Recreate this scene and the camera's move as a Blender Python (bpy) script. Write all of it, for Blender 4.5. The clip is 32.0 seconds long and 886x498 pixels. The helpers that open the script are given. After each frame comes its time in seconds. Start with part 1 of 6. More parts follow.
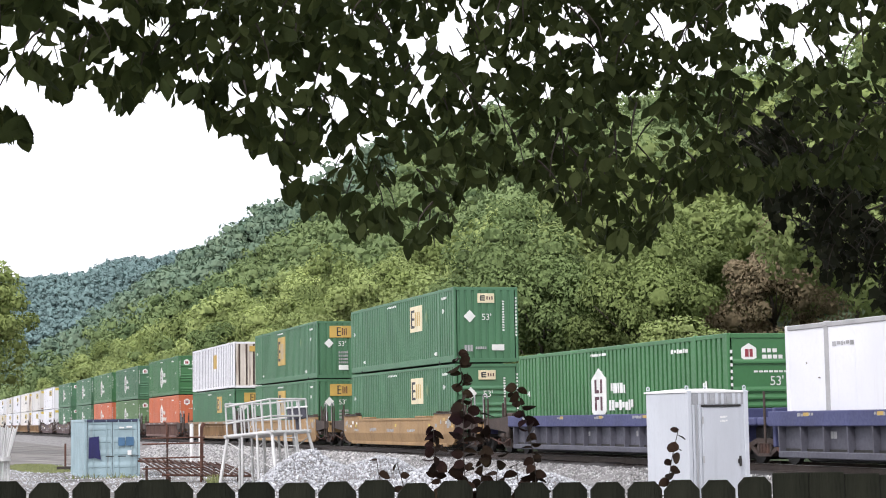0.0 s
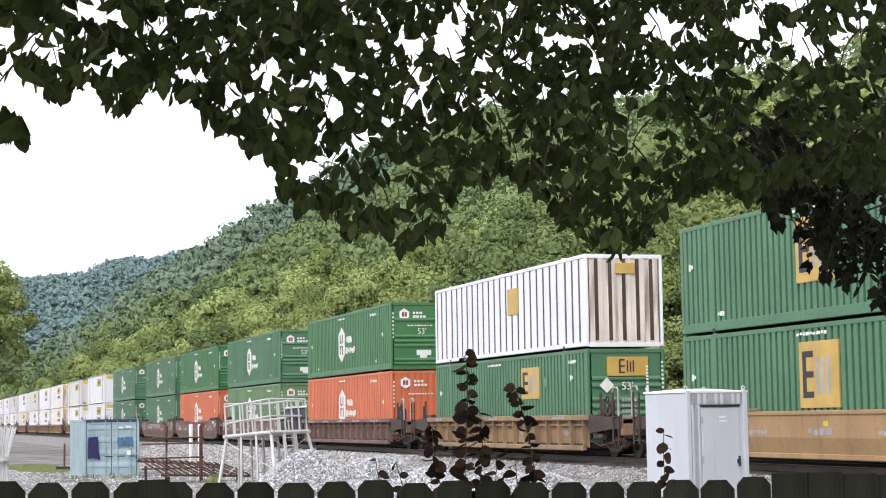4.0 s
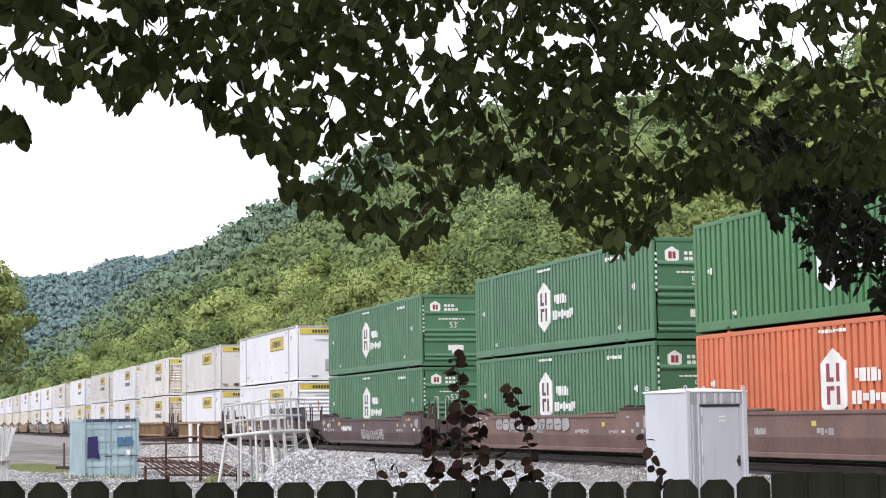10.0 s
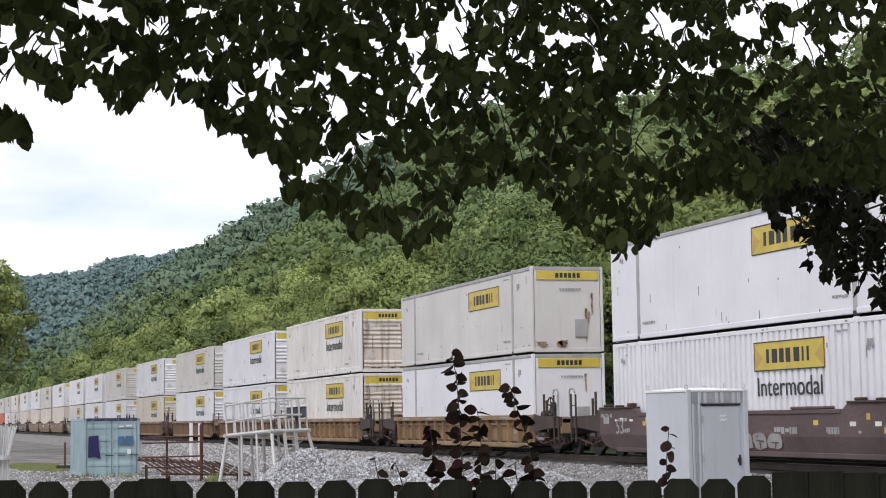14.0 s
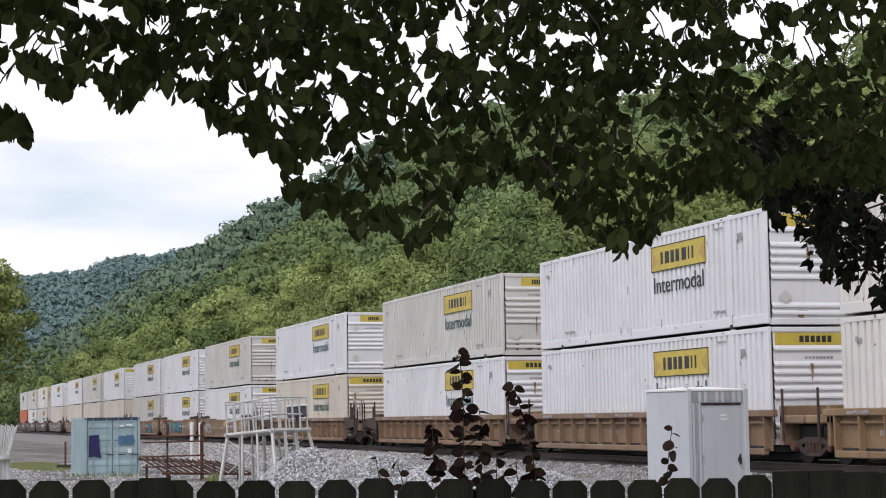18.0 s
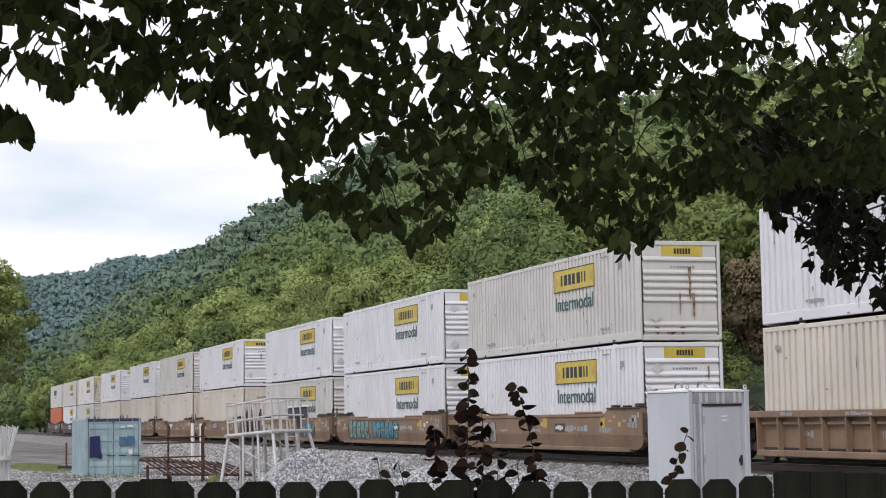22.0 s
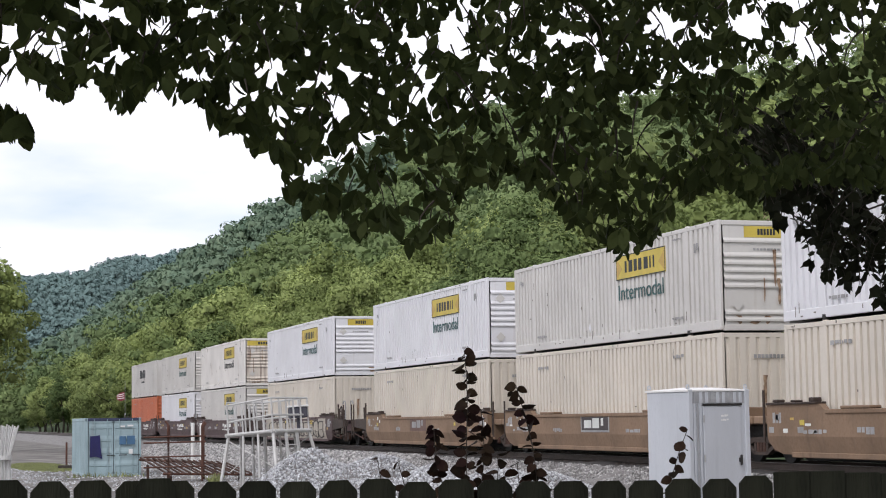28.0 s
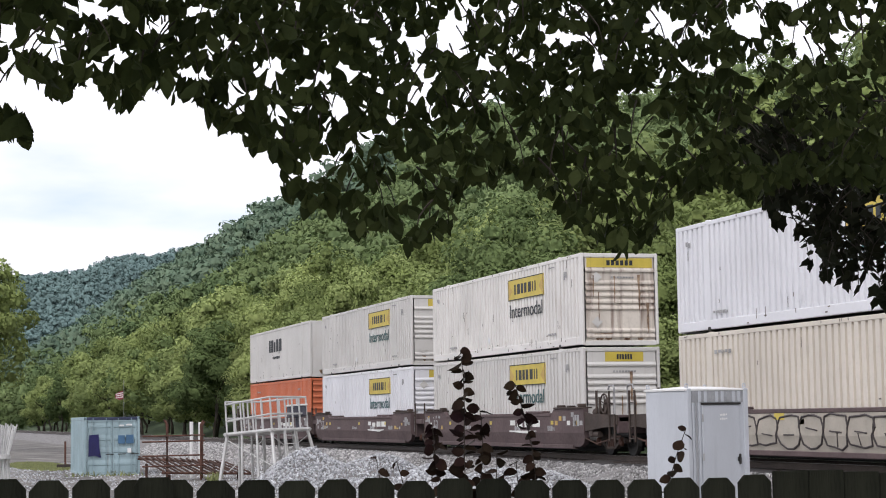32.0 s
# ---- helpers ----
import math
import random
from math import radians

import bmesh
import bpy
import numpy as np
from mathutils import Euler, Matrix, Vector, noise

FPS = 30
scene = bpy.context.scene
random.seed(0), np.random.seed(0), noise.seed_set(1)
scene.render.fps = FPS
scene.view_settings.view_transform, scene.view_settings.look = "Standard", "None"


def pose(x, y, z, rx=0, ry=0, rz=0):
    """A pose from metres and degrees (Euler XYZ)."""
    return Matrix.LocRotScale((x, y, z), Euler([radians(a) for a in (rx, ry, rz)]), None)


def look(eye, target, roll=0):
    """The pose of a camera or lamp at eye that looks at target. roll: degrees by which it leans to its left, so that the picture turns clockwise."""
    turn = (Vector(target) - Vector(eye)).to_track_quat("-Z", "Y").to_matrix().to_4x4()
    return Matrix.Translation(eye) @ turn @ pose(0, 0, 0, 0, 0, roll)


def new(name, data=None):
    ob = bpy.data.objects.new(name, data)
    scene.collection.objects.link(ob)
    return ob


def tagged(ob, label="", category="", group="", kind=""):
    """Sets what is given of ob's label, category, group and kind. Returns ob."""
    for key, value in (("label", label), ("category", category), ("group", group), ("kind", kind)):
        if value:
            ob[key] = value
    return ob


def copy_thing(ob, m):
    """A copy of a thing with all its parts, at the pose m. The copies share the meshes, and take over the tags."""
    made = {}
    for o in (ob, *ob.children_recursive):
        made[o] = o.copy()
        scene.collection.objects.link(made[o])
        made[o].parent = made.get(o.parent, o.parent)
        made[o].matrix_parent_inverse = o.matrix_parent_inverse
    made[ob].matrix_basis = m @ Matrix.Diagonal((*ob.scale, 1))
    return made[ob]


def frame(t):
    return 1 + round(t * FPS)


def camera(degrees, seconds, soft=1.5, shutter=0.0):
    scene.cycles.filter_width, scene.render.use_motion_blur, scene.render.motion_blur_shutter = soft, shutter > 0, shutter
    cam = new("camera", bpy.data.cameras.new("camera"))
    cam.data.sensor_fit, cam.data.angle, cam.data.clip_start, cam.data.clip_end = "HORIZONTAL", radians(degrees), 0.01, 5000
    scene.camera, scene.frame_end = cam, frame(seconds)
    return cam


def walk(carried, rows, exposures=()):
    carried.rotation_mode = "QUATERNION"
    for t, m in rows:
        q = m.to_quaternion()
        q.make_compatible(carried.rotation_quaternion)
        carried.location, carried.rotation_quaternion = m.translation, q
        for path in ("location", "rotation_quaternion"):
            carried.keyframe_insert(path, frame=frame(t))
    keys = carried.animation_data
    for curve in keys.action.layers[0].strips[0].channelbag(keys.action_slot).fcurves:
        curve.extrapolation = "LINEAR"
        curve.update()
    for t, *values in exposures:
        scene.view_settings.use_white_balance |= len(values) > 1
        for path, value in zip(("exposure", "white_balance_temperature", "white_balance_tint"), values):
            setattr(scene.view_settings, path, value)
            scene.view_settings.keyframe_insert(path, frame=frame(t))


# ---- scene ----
# World: x runs along the railway (the train travels towards +x), y across it, away from the yard, z up, ground at 0.
EYE = Vector((0.0, 0.0, 2.3))
YAW, TILT, LEAN, FOV = 17.005, 5.355, -0.89, 27.56
cam = camera(FOV, 32.0, soft=1.05)

# Hand-held drift: seconds, turn to the left, tilt up (degrees).
DRIFT = [(0, 0.0, 0.021), (1, -0.016, 0.021), (2, -0.025, 0.021), (3.5, -0.025, 0.021), (5.5, -0.025, 0.021),
         (7, -0.027, 0.016), (8, -0.039, 0.004), (9, -0.048, 0.0), (10, -0.036, 0.011), (11, -0.025, 0.016),
         (12, -0.014, 0.004), (13, -0.005, -0.005), (14.5, -0.014, -0.016), (16.5, -0.007, -0.025),
         (18, 0.002, -0.034), (19.5, 0.009, -0.025), (21, 0.025, -0.005), (23, 0.038, -0.005), (24.5, 0.054, -0.014),
         (25.5, 0.045, -0.023), (27.5, 0.036, -0.021), (29, 0.038, -0.005), (30, 0.045, -0.009), (31, 0.021, -0.029), (32, -0.004, -0.047)]


def aim(left, up):
    a, e = radians(YAW - left), radians(TILT + up)
    return look(EYE, EYE + Vector((-math.cos(a) * math.cos(e), math.sin(a) * math.cos(e), math.sin(e))), LEAN)


# the clip's camera opens up for the dark green loads and closes again for the white ones
EXPOSURES = [(0, 0.50), (5, 0.48), (9, 0.44), (11, 0.40), (12, 0.24), (13, 0.02), (17, -0.26), (25, -0.22), (28, -0.16), (32, -0.12)]
walk(cam, [(t, aim(l, u)) for t, l, u in DRIFT], [(t, e, 6500, 15) for t, e in EXPOSURES])

# ---- light: bright overcast sky with thin breaks, weak broad sun behind the viewer ----
SUN_AZ, SUN_EL = radians(317), radians(46)
world = bpy.data.worlds.new("sky")
world.use_nodes = True
scene.world = world
wn, wl = world.node_tree.nodes, world.node_tree.links
wn.clear()
w_out = wn.new("ShaderNodeOutputWorld")
w_bg = wn.new("ShaderNodeBackground")
w_sky = wn.new("ShaderNodeTexSky")
w_sky.sky_type, w_sky.sun_disc = "NISHITA", False
w_sky.sun_elevation, w_sky.sun_rotation = SUN_EL, radians(90) - SUN_AZ
w_co = wn.new("ShaderNodeTexCoord")
w_map = wn.new("ShaderNodeMapping")
w_map.inputs["Scale"].default_value = (2.2, 2.2, 9.0)
w_noise = wn.new("ShaderNodeTexNoise")
w_noise.inputs["Scale"].default_value, w_noise.inputs["Detail"].default_value = 1.6, 6.0
w_ramp = wn.new("ShaderNodeMapRange")
w_ramp.inputs["From Min"].default_value, w_ramp.inputs["From Max"].default_value = 0.30, 0.48
w_ramp.inputs["To Min"].default_value, w_ramp.inputs["To Max"].default_value = 0.52, 1.0
w_mix = wn.new("ShaderNodeMix")
w_mix.data_type = "RGBA"
w_mix.inputs["B"].default_value = (11.4, 11.7, 12.3, 1)
wl.new(w_co.outputs["Generated"], w_map.inputs["Vector"])
wl.new(w_map.outputs["Vector"], w_noise.inputs["Vector"])
wl.new(w_noise.outputs["Fac"], w_ramp.inputs["Value"])
wl.new(w_ramp.outputs["Result"], w_mix.inputs["Factor"])
w_blue = wn.new("ShaderNodeMix")
w_blue.data_type, w_blue.blend_type = "RGBA", "MULTIPLY"
w_blue.inputs["Factor"].default_value = 1.0
w_blue.inputs["B"].default_value = (0.76, 1.08, 1.14, 1)
wl.new(w_sky.outputs["Color"], w_blue.inputs["A"])
wl.new(w_blue.outputs["Result"], w_mix.inputs["A"])
wl.new(w_mix.outputs["Result"], w_bg.inputs["Color"])
w_bg.inputs["Strength"].default_value = 0.108
wl.new(w_bg.outputs["Background"], w_out.inputs["Surface"])
sun = new("sun", bpy.data.lights.new("sun", "SUN"))
sun.data.energy, sun.data.angle, sun.data.color = 1.5, radians(12), (1.0, 0.97, 0.93)
sun.matrix_world = look(Vector((0, 0, 60)) + 50 * Vector((math.cos(SUN_AZ) * math.cos(SUN_EL), math.sin(SUN_AZ) * math.cos(SUN_EL), math.sin(SUN_EL))), (0, 0, 60))


# ---- materials ----
def mat(name, color, rough=0.7, metal=0.0, vary=0.25, scale=1.5, fine=25.0, bump=0.15, second=None, streak=0.0, streak_color=(0.16, 0.09, 0.05), island=0.0, ob_rand=0.0, through_light=0.0, stretch=(1, 1, 1), spec=0.5):
    """A procedural surface: base colour varied by coarse and fine noise, optional run-down streaks, per-piece variation, relief."""
    m = bpy.data.materials.new(name)
    m.use_nodes = True
    n, l = m.node_tree.nodes, m.node_tree.links
    b = n["Principled BSDF"]
    b.inputs["Roughness"].default_value, b.inputs["Metallic"].default_value = rough, metal
    b.inputs["Specular IOR Level"].default_value = spec
    tc = n.new("ShaderNodeTexCoord")
    mp = n.new("ShaderNodeMapping")
    mp.inputs["Scale"].default_value = stretch
    l.new(tc.outputs["Object"], mp.inputs["Vector"])

    def noise_node(sc, detail=5.0):
        q = n.new("ShaderNodeTexNoise")
        q.inputs["Scale"].default_value, q.inputs["Detail"].default_value = sc, detail
        l.new(mp.outputs["Vector"], q.inputs["Vector"])
        return q

    def mixed(a, bb, fac, kind="MIX"):
        x = n.new("ShaderNodeMix")
        x.data_type, x.blend_type = "RGBA", kind
        for s, val in (("A", a), ("B", bb), ("Factor", fac)):
            if isinstance(val, tuple):
                x.inputs[s].default_value = (*val, 1)
            elif isinstance(val, float):
                x.inputs[s].default_value = val
            else:
                l.new(val, x.inputs[s])
        return x.outputs["Result"]

    def ranged(src, a, bb, c=0.0, d=1.0):
        q = n.new("ShaderNodeMapRange")
        for s, val in zip(("From Min", "From Max", "To Min", "To Max"), (a, bb, c, d)):
            q.inputs[s].default_value = val
        l.new(src, q.inputs["Value"])
        return q.outputs["Result"]

    coarse, grain = noise_node(scale), noise_node(fine, 3.0)
    dark = tuple(c * (1 - vary) for c in color)
    light = tuple(min(1, c * (1 + vary * 0.6)) for c in (second or color))
    col = mixed(dark, light, ranged(coarse.outputs["Fac"], 0.32, 0.68))
    col = mixed(col, tuple(c * (1 - vary) for c in color), ranged(grain.outputs["Fac"], 0.5, 0.85, 0.0, 0.6))
    if streak:
        mp2 = n.new("ShaderNodeMapping")
        mp2.inputs["Scale"].default_value = (3.0, 3.0, 0.25)
        l.new(tc.outputs["Object"], mp2.inputs["Vector"])
        st = n.new("ShaderNodeTexNoise")
        st.inputs["Scale"].default_value, st.inputs["Detail"].default_value = 1.6, 6.0
        l.new(mp2.outputs["Vector"], st.inputs["Vector"])
        col = mixed(col, streak_color, ranged(st.outputs["Fac"], 0.63 - 0.3 * streak, 0.86 - 0.3 * streak, 0.0, min(1.0, 0.35 + streak)))
    if island:
        g = n.new("ShaderNodeNewGeometry")
        col = mixed(col, (0.5, 0.5, 0.5), 0.0)
        hs = n.new("ShaderNodeHueSaturation")
        l.new(col, hs.inputs["Color"])
        l.new(ranged(g.outputs["Random Per Island"], 0, 1, 1 - island, 1 + island), hs.inputs["Value"])
        l.new(ranged(g.outputs["Random Per Island"], 0, 1, 0.5 + 0.02 * island, 0.5 - 0.04 * island), hs.inputs["Hue"])
        col = hs.outputs["Color"]
    if ob_rand:
        oi = n.new("ShaderNodeObjectInfo")
        hs = n.new("ShaderNodeHueSaturation")
        l.new(col, hs.inputs["Color"])
        l.new(ranged(oi.outputs["Random"], 0, 1, 1 - ob_rand, 1 + ob_rand), hs.inputs["Value"])
        l.new(ranged(oi.outputs["Random"], 0, 1, 0.5 + 0.03 * ob_rand, 0.5 - 0.03 * ob_rand), hs.inputs["Hue"])
        col = hs.outputs["Color"]
    l.new(col, b.inputs["Base Color"])
    l.new(ranged(grain.outputs["Fac"], 0.3, 0.7, max(0.05, rough - 0.1), min(1.0, rough + 0.1)), b.inputs["Roughness"])
    if bump:
        bp = n.new("ShaderNodeBump")
        bp.inputs["Strength"].default_value, bp.inputs["Distance"].default_value = bump, 0.02
        l.new(grain.outputs["Fac"], bp.inputs["Height"])
        l.new(bp.outputs["Normal"], b.inputs["Normal"])
    if through_light:
        tr = n.new("ShaderNodeBsdfTranslucent")
        l.new(col, tr.inputs["Color"])
        ms = n.new("ShaderNodeMixShader")
        ms.inputs["Fac"].default_value = through_light
        l.new(b.outputs["BSDF"], ms.inputs[1])
        l.new(tr.outputs["BSDF"], ms.inputs[2])
        l.new(ms.outputs["Shader"], n["Material Output"].inputs["Surface"])
    return m


M = {
    "ground": mat("yard_gravel", (0.115, 0.108, 0.100), 0.95, vary=0.45, scale=0.35, fine=7.0, bump=0.5, second=(0.19, 0.178, 0.165)),
    "grass": mat("grass", (0.23, 0.26, 0.11), 0.9, vary=0.3, scale=2.0, fine=30, island=0.3),
    "soil": mat("forest_floor", (0.085, 0.125, 0.060), 0.95, vary=0.4, scale=0.08, fine=2.0, bump=0.3),
    "ballast": mat("ballast_stone", (0.20, 0.192, 0.188), 0.9, vary=0.4, scale=3.0, fine=14.0, bump=0.9),
    "stone": mat("crushed_stone", (0.46, 0.47, 0.49), 0.9, vary=0.3, scale=4.0, fine=30, bump=0.4, island=0.4),
    "chip": mat("dusty_ballast", (0.36, 0.355, 0.35), 0.9, vary=0.3, scale=4.0, fine=30, bump=0.4, island=0.55),
    "rail": mat("rail_steel", (0.085, 0.062, 0.052), 0.5, 0.6, vary=0.3),
    "railhead": mat("worn_rail_head", (0.50, 0.48, 0.46), 0.32, 0.8, vary=0.2),
    "tie": mat("creosoted_timber", (0.05, 0.04, 0.035), 0.9, vary=0.3, stretch=(1, 0.2, 1)),
    # weathered wood with the shade it stands in put into its near-black base
    "fence": mat("weathered_fence_wood_in_shade", (0.016, 0.017, 0.013), 0.95, vary=0.45, scale=2.0, fine=40, bump=0.4, second=(0.025, 0.027, 0.018), stretch=(3, 3, 0.3), ob_rand=0.3, spec=0.15),
    "bark": mat("bark", (0.05, 0.04, 0.03), 0.95, vary=0.4, scale=6, fine=40, bump=0.6, stretch=(1, 1, 0.2)),
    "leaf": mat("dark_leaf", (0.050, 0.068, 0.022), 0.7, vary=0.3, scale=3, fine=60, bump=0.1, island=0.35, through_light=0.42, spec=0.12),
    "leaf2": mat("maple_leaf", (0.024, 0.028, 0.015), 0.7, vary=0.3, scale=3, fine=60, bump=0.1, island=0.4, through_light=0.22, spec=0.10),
    "sprig": mat("reddish_sprig_leaf", (0.026, 0.010, 0.012), 0.7, vary=0.35, scale=5, fine=60, bump=0.1, second=(0.040, 0.030, 0.014), island=0.5, through_light=0.14, spec=0.12),
    "wood_yellow": mat("yellow_green_foliage", (0.278, 0.345, 0.130), 0.9, vary=0.25, scale=0.35, fine=3, bump=0, island=0.18, ob_rand=0.22, through_light=0.25, spec=0.1),
    "wood_green": mat("mid_green_foliage", (0.235, 0.298, 0.104), 0.9, vary=0.25, scale=0.3, fine=3, bump=0, island=0.18, ob_rand=0.22, through_light=0.25, spec=0.1),
    "wood_dark": mat("dark_green_foliage", (0.145, 0.205, 0.080), 0.9, vary=0.25, scale=0.3, fine=3, bump=0, island=0.18, ob_rand=0.22, through_light=0.25, spec=0.1),
    "wood_red": mat("browned_foliage", (0.255, 0.210, 0.128), 0.9, vary=0.3, scale=0.3, fine=3, bump=0, island=0.35, through_light=0.25, spec=0.1),
    "hill": mat("hill_wood", (0.150, 0.230, 0.102), 0.9, vary=0.34, scale=0.075, fine=0.5, bump=0, second=(0.205, 0.265, 0.110), island=0.07, through_light=0.18, spec=0.1),
    # distant woods: the blue of the haze is mixed into these two leaf colours
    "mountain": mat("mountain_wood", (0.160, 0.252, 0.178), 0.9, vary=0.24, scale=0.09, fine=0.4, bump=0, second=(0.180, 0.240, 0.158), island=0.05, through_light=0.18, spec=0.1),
    "far_hill": mat("hazed_far_wood", (0.200, 0.295, 0.285), 0.9, vary=0.10, scale=0.02, fine=0.2, bump=0, island=0.03, through_light=0.18, spec=0.1),
    "case": mat("galvanised_case", (0.49, 0.515, 0.555), 0.55, 0.0, vary=0.10, scale=1.2, fine=30, bump=0.05, streak=0.08, streak_color=(0.33, 0.35, 0.38), stretch=(1, 1, 0.3)),
    "case_dark": mat("dull_zinc_panel", (0.34, 0.35, 0.365), 0.6, 0.15, vary=0.2, scale=2, fine=30, bump=0.05, streak=0.25, streak_color=(0.2, 0.2, 0.21)),
    "old_rust": mat("old_dark_rust", (0.075, 0.040, 0.030), 0.9, vary=0.45, scale=3, fine=40, bump=0.3),
    "bed_shade": mat("shade_dark_ballast", (0.040, 0.037, 0.036), 0.9, vary=0.4, scale=3.0, fine=14.0, bump=0.9),
    "pale_blue": mat("pale_blue_paint", (0.305, 0.415, 0.450), 0.6, vary=0.18, scale=1.0, fine=20, bump=0.08, streak=0.08),
    "blue": mat("blue_paint", (0.06, 0.15, 0.27), 0.5, vary=0.2),
    "navy_grey": mat("dark_navy_header", (0.030, 0.040, 0.085), 0.6, vary=0.3),
    "navy": mat("navy_sheet", (0.012, 0.012, 0.10), 0.6, vary=0.3),
    "alu": mat("dull_aluminium", (0.55, 0.55, 0.54), 0.45, 0.35, vary=0.15),
    "rust": mat("rusty_steel", (0.105, 0.048, 0.034), 0.9, vary=0.4, scale=3, fine=40, bump=0.3),
    "white": mat("white_paint", (0.75, 0.75, 0.74), 0.5, vary=0.08),
    "black": mat("black_steel", (0.022, 0.021, 0.020), 0.7, vary=0.3),
    "letter_dark": mat("black_lettering", (0.02, 0.025, 0.03), 0.6, vary=0.2, bump=0),
    "letter_green": mat("green_lettering", (0.03, 0.10, 0.10), 0.6, vary=0.3, bump=0),
    "letter_white": mat("white_lettering", (0.72, 0.73, 0.70), 0.6, vary=0.15, bump=0),
    "letter_grey": mat("grey_lettering", (0.33, 0.33, 0.33), 0.6, vary=0.25, bump=0),
    "yellow": mat("yellow_panel", (0.58, 0.45, 0.07), 0.5, vary=0.15, bump=0, streak=0.05),
    "gold": mat("gold_panel", (0.50, 0.33, 0.08), 0.5, vary=0.15, bump=0),
    "cream": mat("cream_panel", (0.70, 0.62, 0.42), 0.5, vary=0.15, bump=0),
    "maroon": mat("maroon_mark", (0.075, 0.018, 0.028), 0.5, vary=0.2, bump=0),
    "red": mat("red_mark", (0.26, 0.035, 0.05), 0.5, vary=0.2, bump=0),
    # container and wagon paints
    "c_green": mat("green_container_paint", (0.062, 0.168, 0.086), 0.5, vary=0.14, scale=0.5, fine=12, bump=0.04, streak=0.03, streak_color=(0.03, 0.10, 0.05)),
    "c_bright": mat("bright_green_container_paint", (0.044, 0.160, 0.056), 0.45, vary=0.14, scale=0.5, fine=12, bump=0.04),
    "c_light": mat("faded_green_container_paint", (0.130, 0.225, 0.105), 0.6, vary=0.14, scale=0.5, fine=12, bump=0.04),
    "c_orange": mat("orange_container_paint", (0.56, 0.150, 0.065), 0.5, vary=0.12, scale=0.5, fine=12, bump=0.04, streak=0.03),
    "c_white": mat("white_container_paint", (0.73, 0.735, 0.765), 0.45, vary=0.07, scale=0.4, fine=10, bump=0.03, streak=0.05, streak_color=(0.5, 0.46, 0.42)),
    "c_grey": mat("greyed_white_container_paint", (0.605, 0.59, 0.565), 0.5, vary=0.10, scale=0.4, fine=10, bump=0.03, streak=0.08, streak_color=(0.42, 0.37, 0.32)),
    "c_cream": mat("cream_container_paint", (0.645, 0.595, 0.52), 0.5, vary=0.10, scale=0.4, fine=10, bump=0.03, streak=0.08, streak_color=(0.45, 0.36, 0.26)),
    "c_rusty": mat("rust_streaked_white_paint", (0.73, 0.71, 0.68), 0.55, vary=0.12, scale=0.4, fine=10, bump=0.05, streak=0.12, streak_color=(0.34, 0.22, 0.14)),
    "c_rusty_end": mat("rusted_white_end_paint", (0.66, 0.60, 0.53), 0.6, vary=0.2, scale=0.6, fine=10, bump=0.05, streak=0.42, streak_color=(0.14, 0.07, 0.045)),
    "c_seam": mat("grey_trim_paint", (0.36, 0.36, 0.36), 0.5, vary=0.2, bump=0.03),
    "rust_stain": mat("rust_stain", (0.17, 0.09, 0.055), 0.85, vary=0.5, scale=5.0, fine=30, bump=0.05, second=(0.34, 0.24, 0.16)),
    "scrape": mat("dirty_scrape", (0.20, 0.18, 0.16), 0.8, vary=0.4, scale=6.0, bump=0),
    "w_tan": mat("tan_wagon_paint", (0.34, 0.212, 0.098), 0.7, vary=0.2, scale=0.8, fine=12, bump=0.1, streak=0.30, streak_color=(0.20, 0.11, 0.06)),
    "w_worn": mat("weathered_tan_wagon_paint", (0.275, 0.180, 0.098), 0.75, vary=0.3, scale=0.8, fine=12, bump=0.1, streak=0.30, streak_color=(0.12, 0.075, 0.05)),
    "w_dark": mat("grimy_brown_steel", (0.060, 0.042, 0.034), 0.8, vary=0.35, scale=2.0, fine=20, bump=0.1),
    "w_brown": mat("brown_wagon_paint", (0.165, 0.102, 0.087), 0.8, vary=0.25, scale=0.8, fine=12, bump=0.1, streak=0.16, streak_color=(0.08, 0.055, 0.05)),
    "w_dust": mat("dusty_tan_wagon_paint", (0.240, 0.158, 0.102), 0.8, vary=0.25, scale=0.8, fine=12, bump=0.1, streak=0.22, streak_color=(0.13, 0.085, 0.06)),
    "w_purple": mat("maroon_wagon_paint", (0.105, 0.072, 0.072), 0.8, vary=0.25, scale=0.8, fine=12, bump=0.1, streak=0.16, streak_color=(0.05, 0.04, 0.04)),
    "w_blue": mat("blue_wagon_paint", (0.055, 0.062, 0.150), 0.65, vary=0.25, scale=0.8, fine=12, bump=0.1, streak=0.08, streak_color=(0.06, 0.06, 0.08)),
    "w_grey": mat("grimy_grey_wagon_steel", (0.082, 0.082, 0.104), 0.75, vary=0.25, scale=0.8, fine=12, bump=0.1, streak=0.1, streak_color=(0.07, 0.06, 0.06)),
    "g_teal": mat("teal_spray_paint", (0.16, 0.36, 0.33), 0.7, vary=0.5, scale=5, bump=0, streak=0.2, streak_color=(0.2, 0.16, 0.11)),
    "g_blue": mat("blue_spray_paint", (0.07, 0.27, 0.36), 0.7, vary=0.5, scale=5, bump=0, streak=0.2, streak_color=(0.2, 0.16, 0.11)),
    "g_white": mat("white_spray_paint", (0.44, 0.40, 0.34), 0.7, vary=0.2, bump=0),
    "g_dark": mat("dark_spray_paint", (0.06, 0.05, 0.05), 0.7, vary=0.2, bump=0),
}


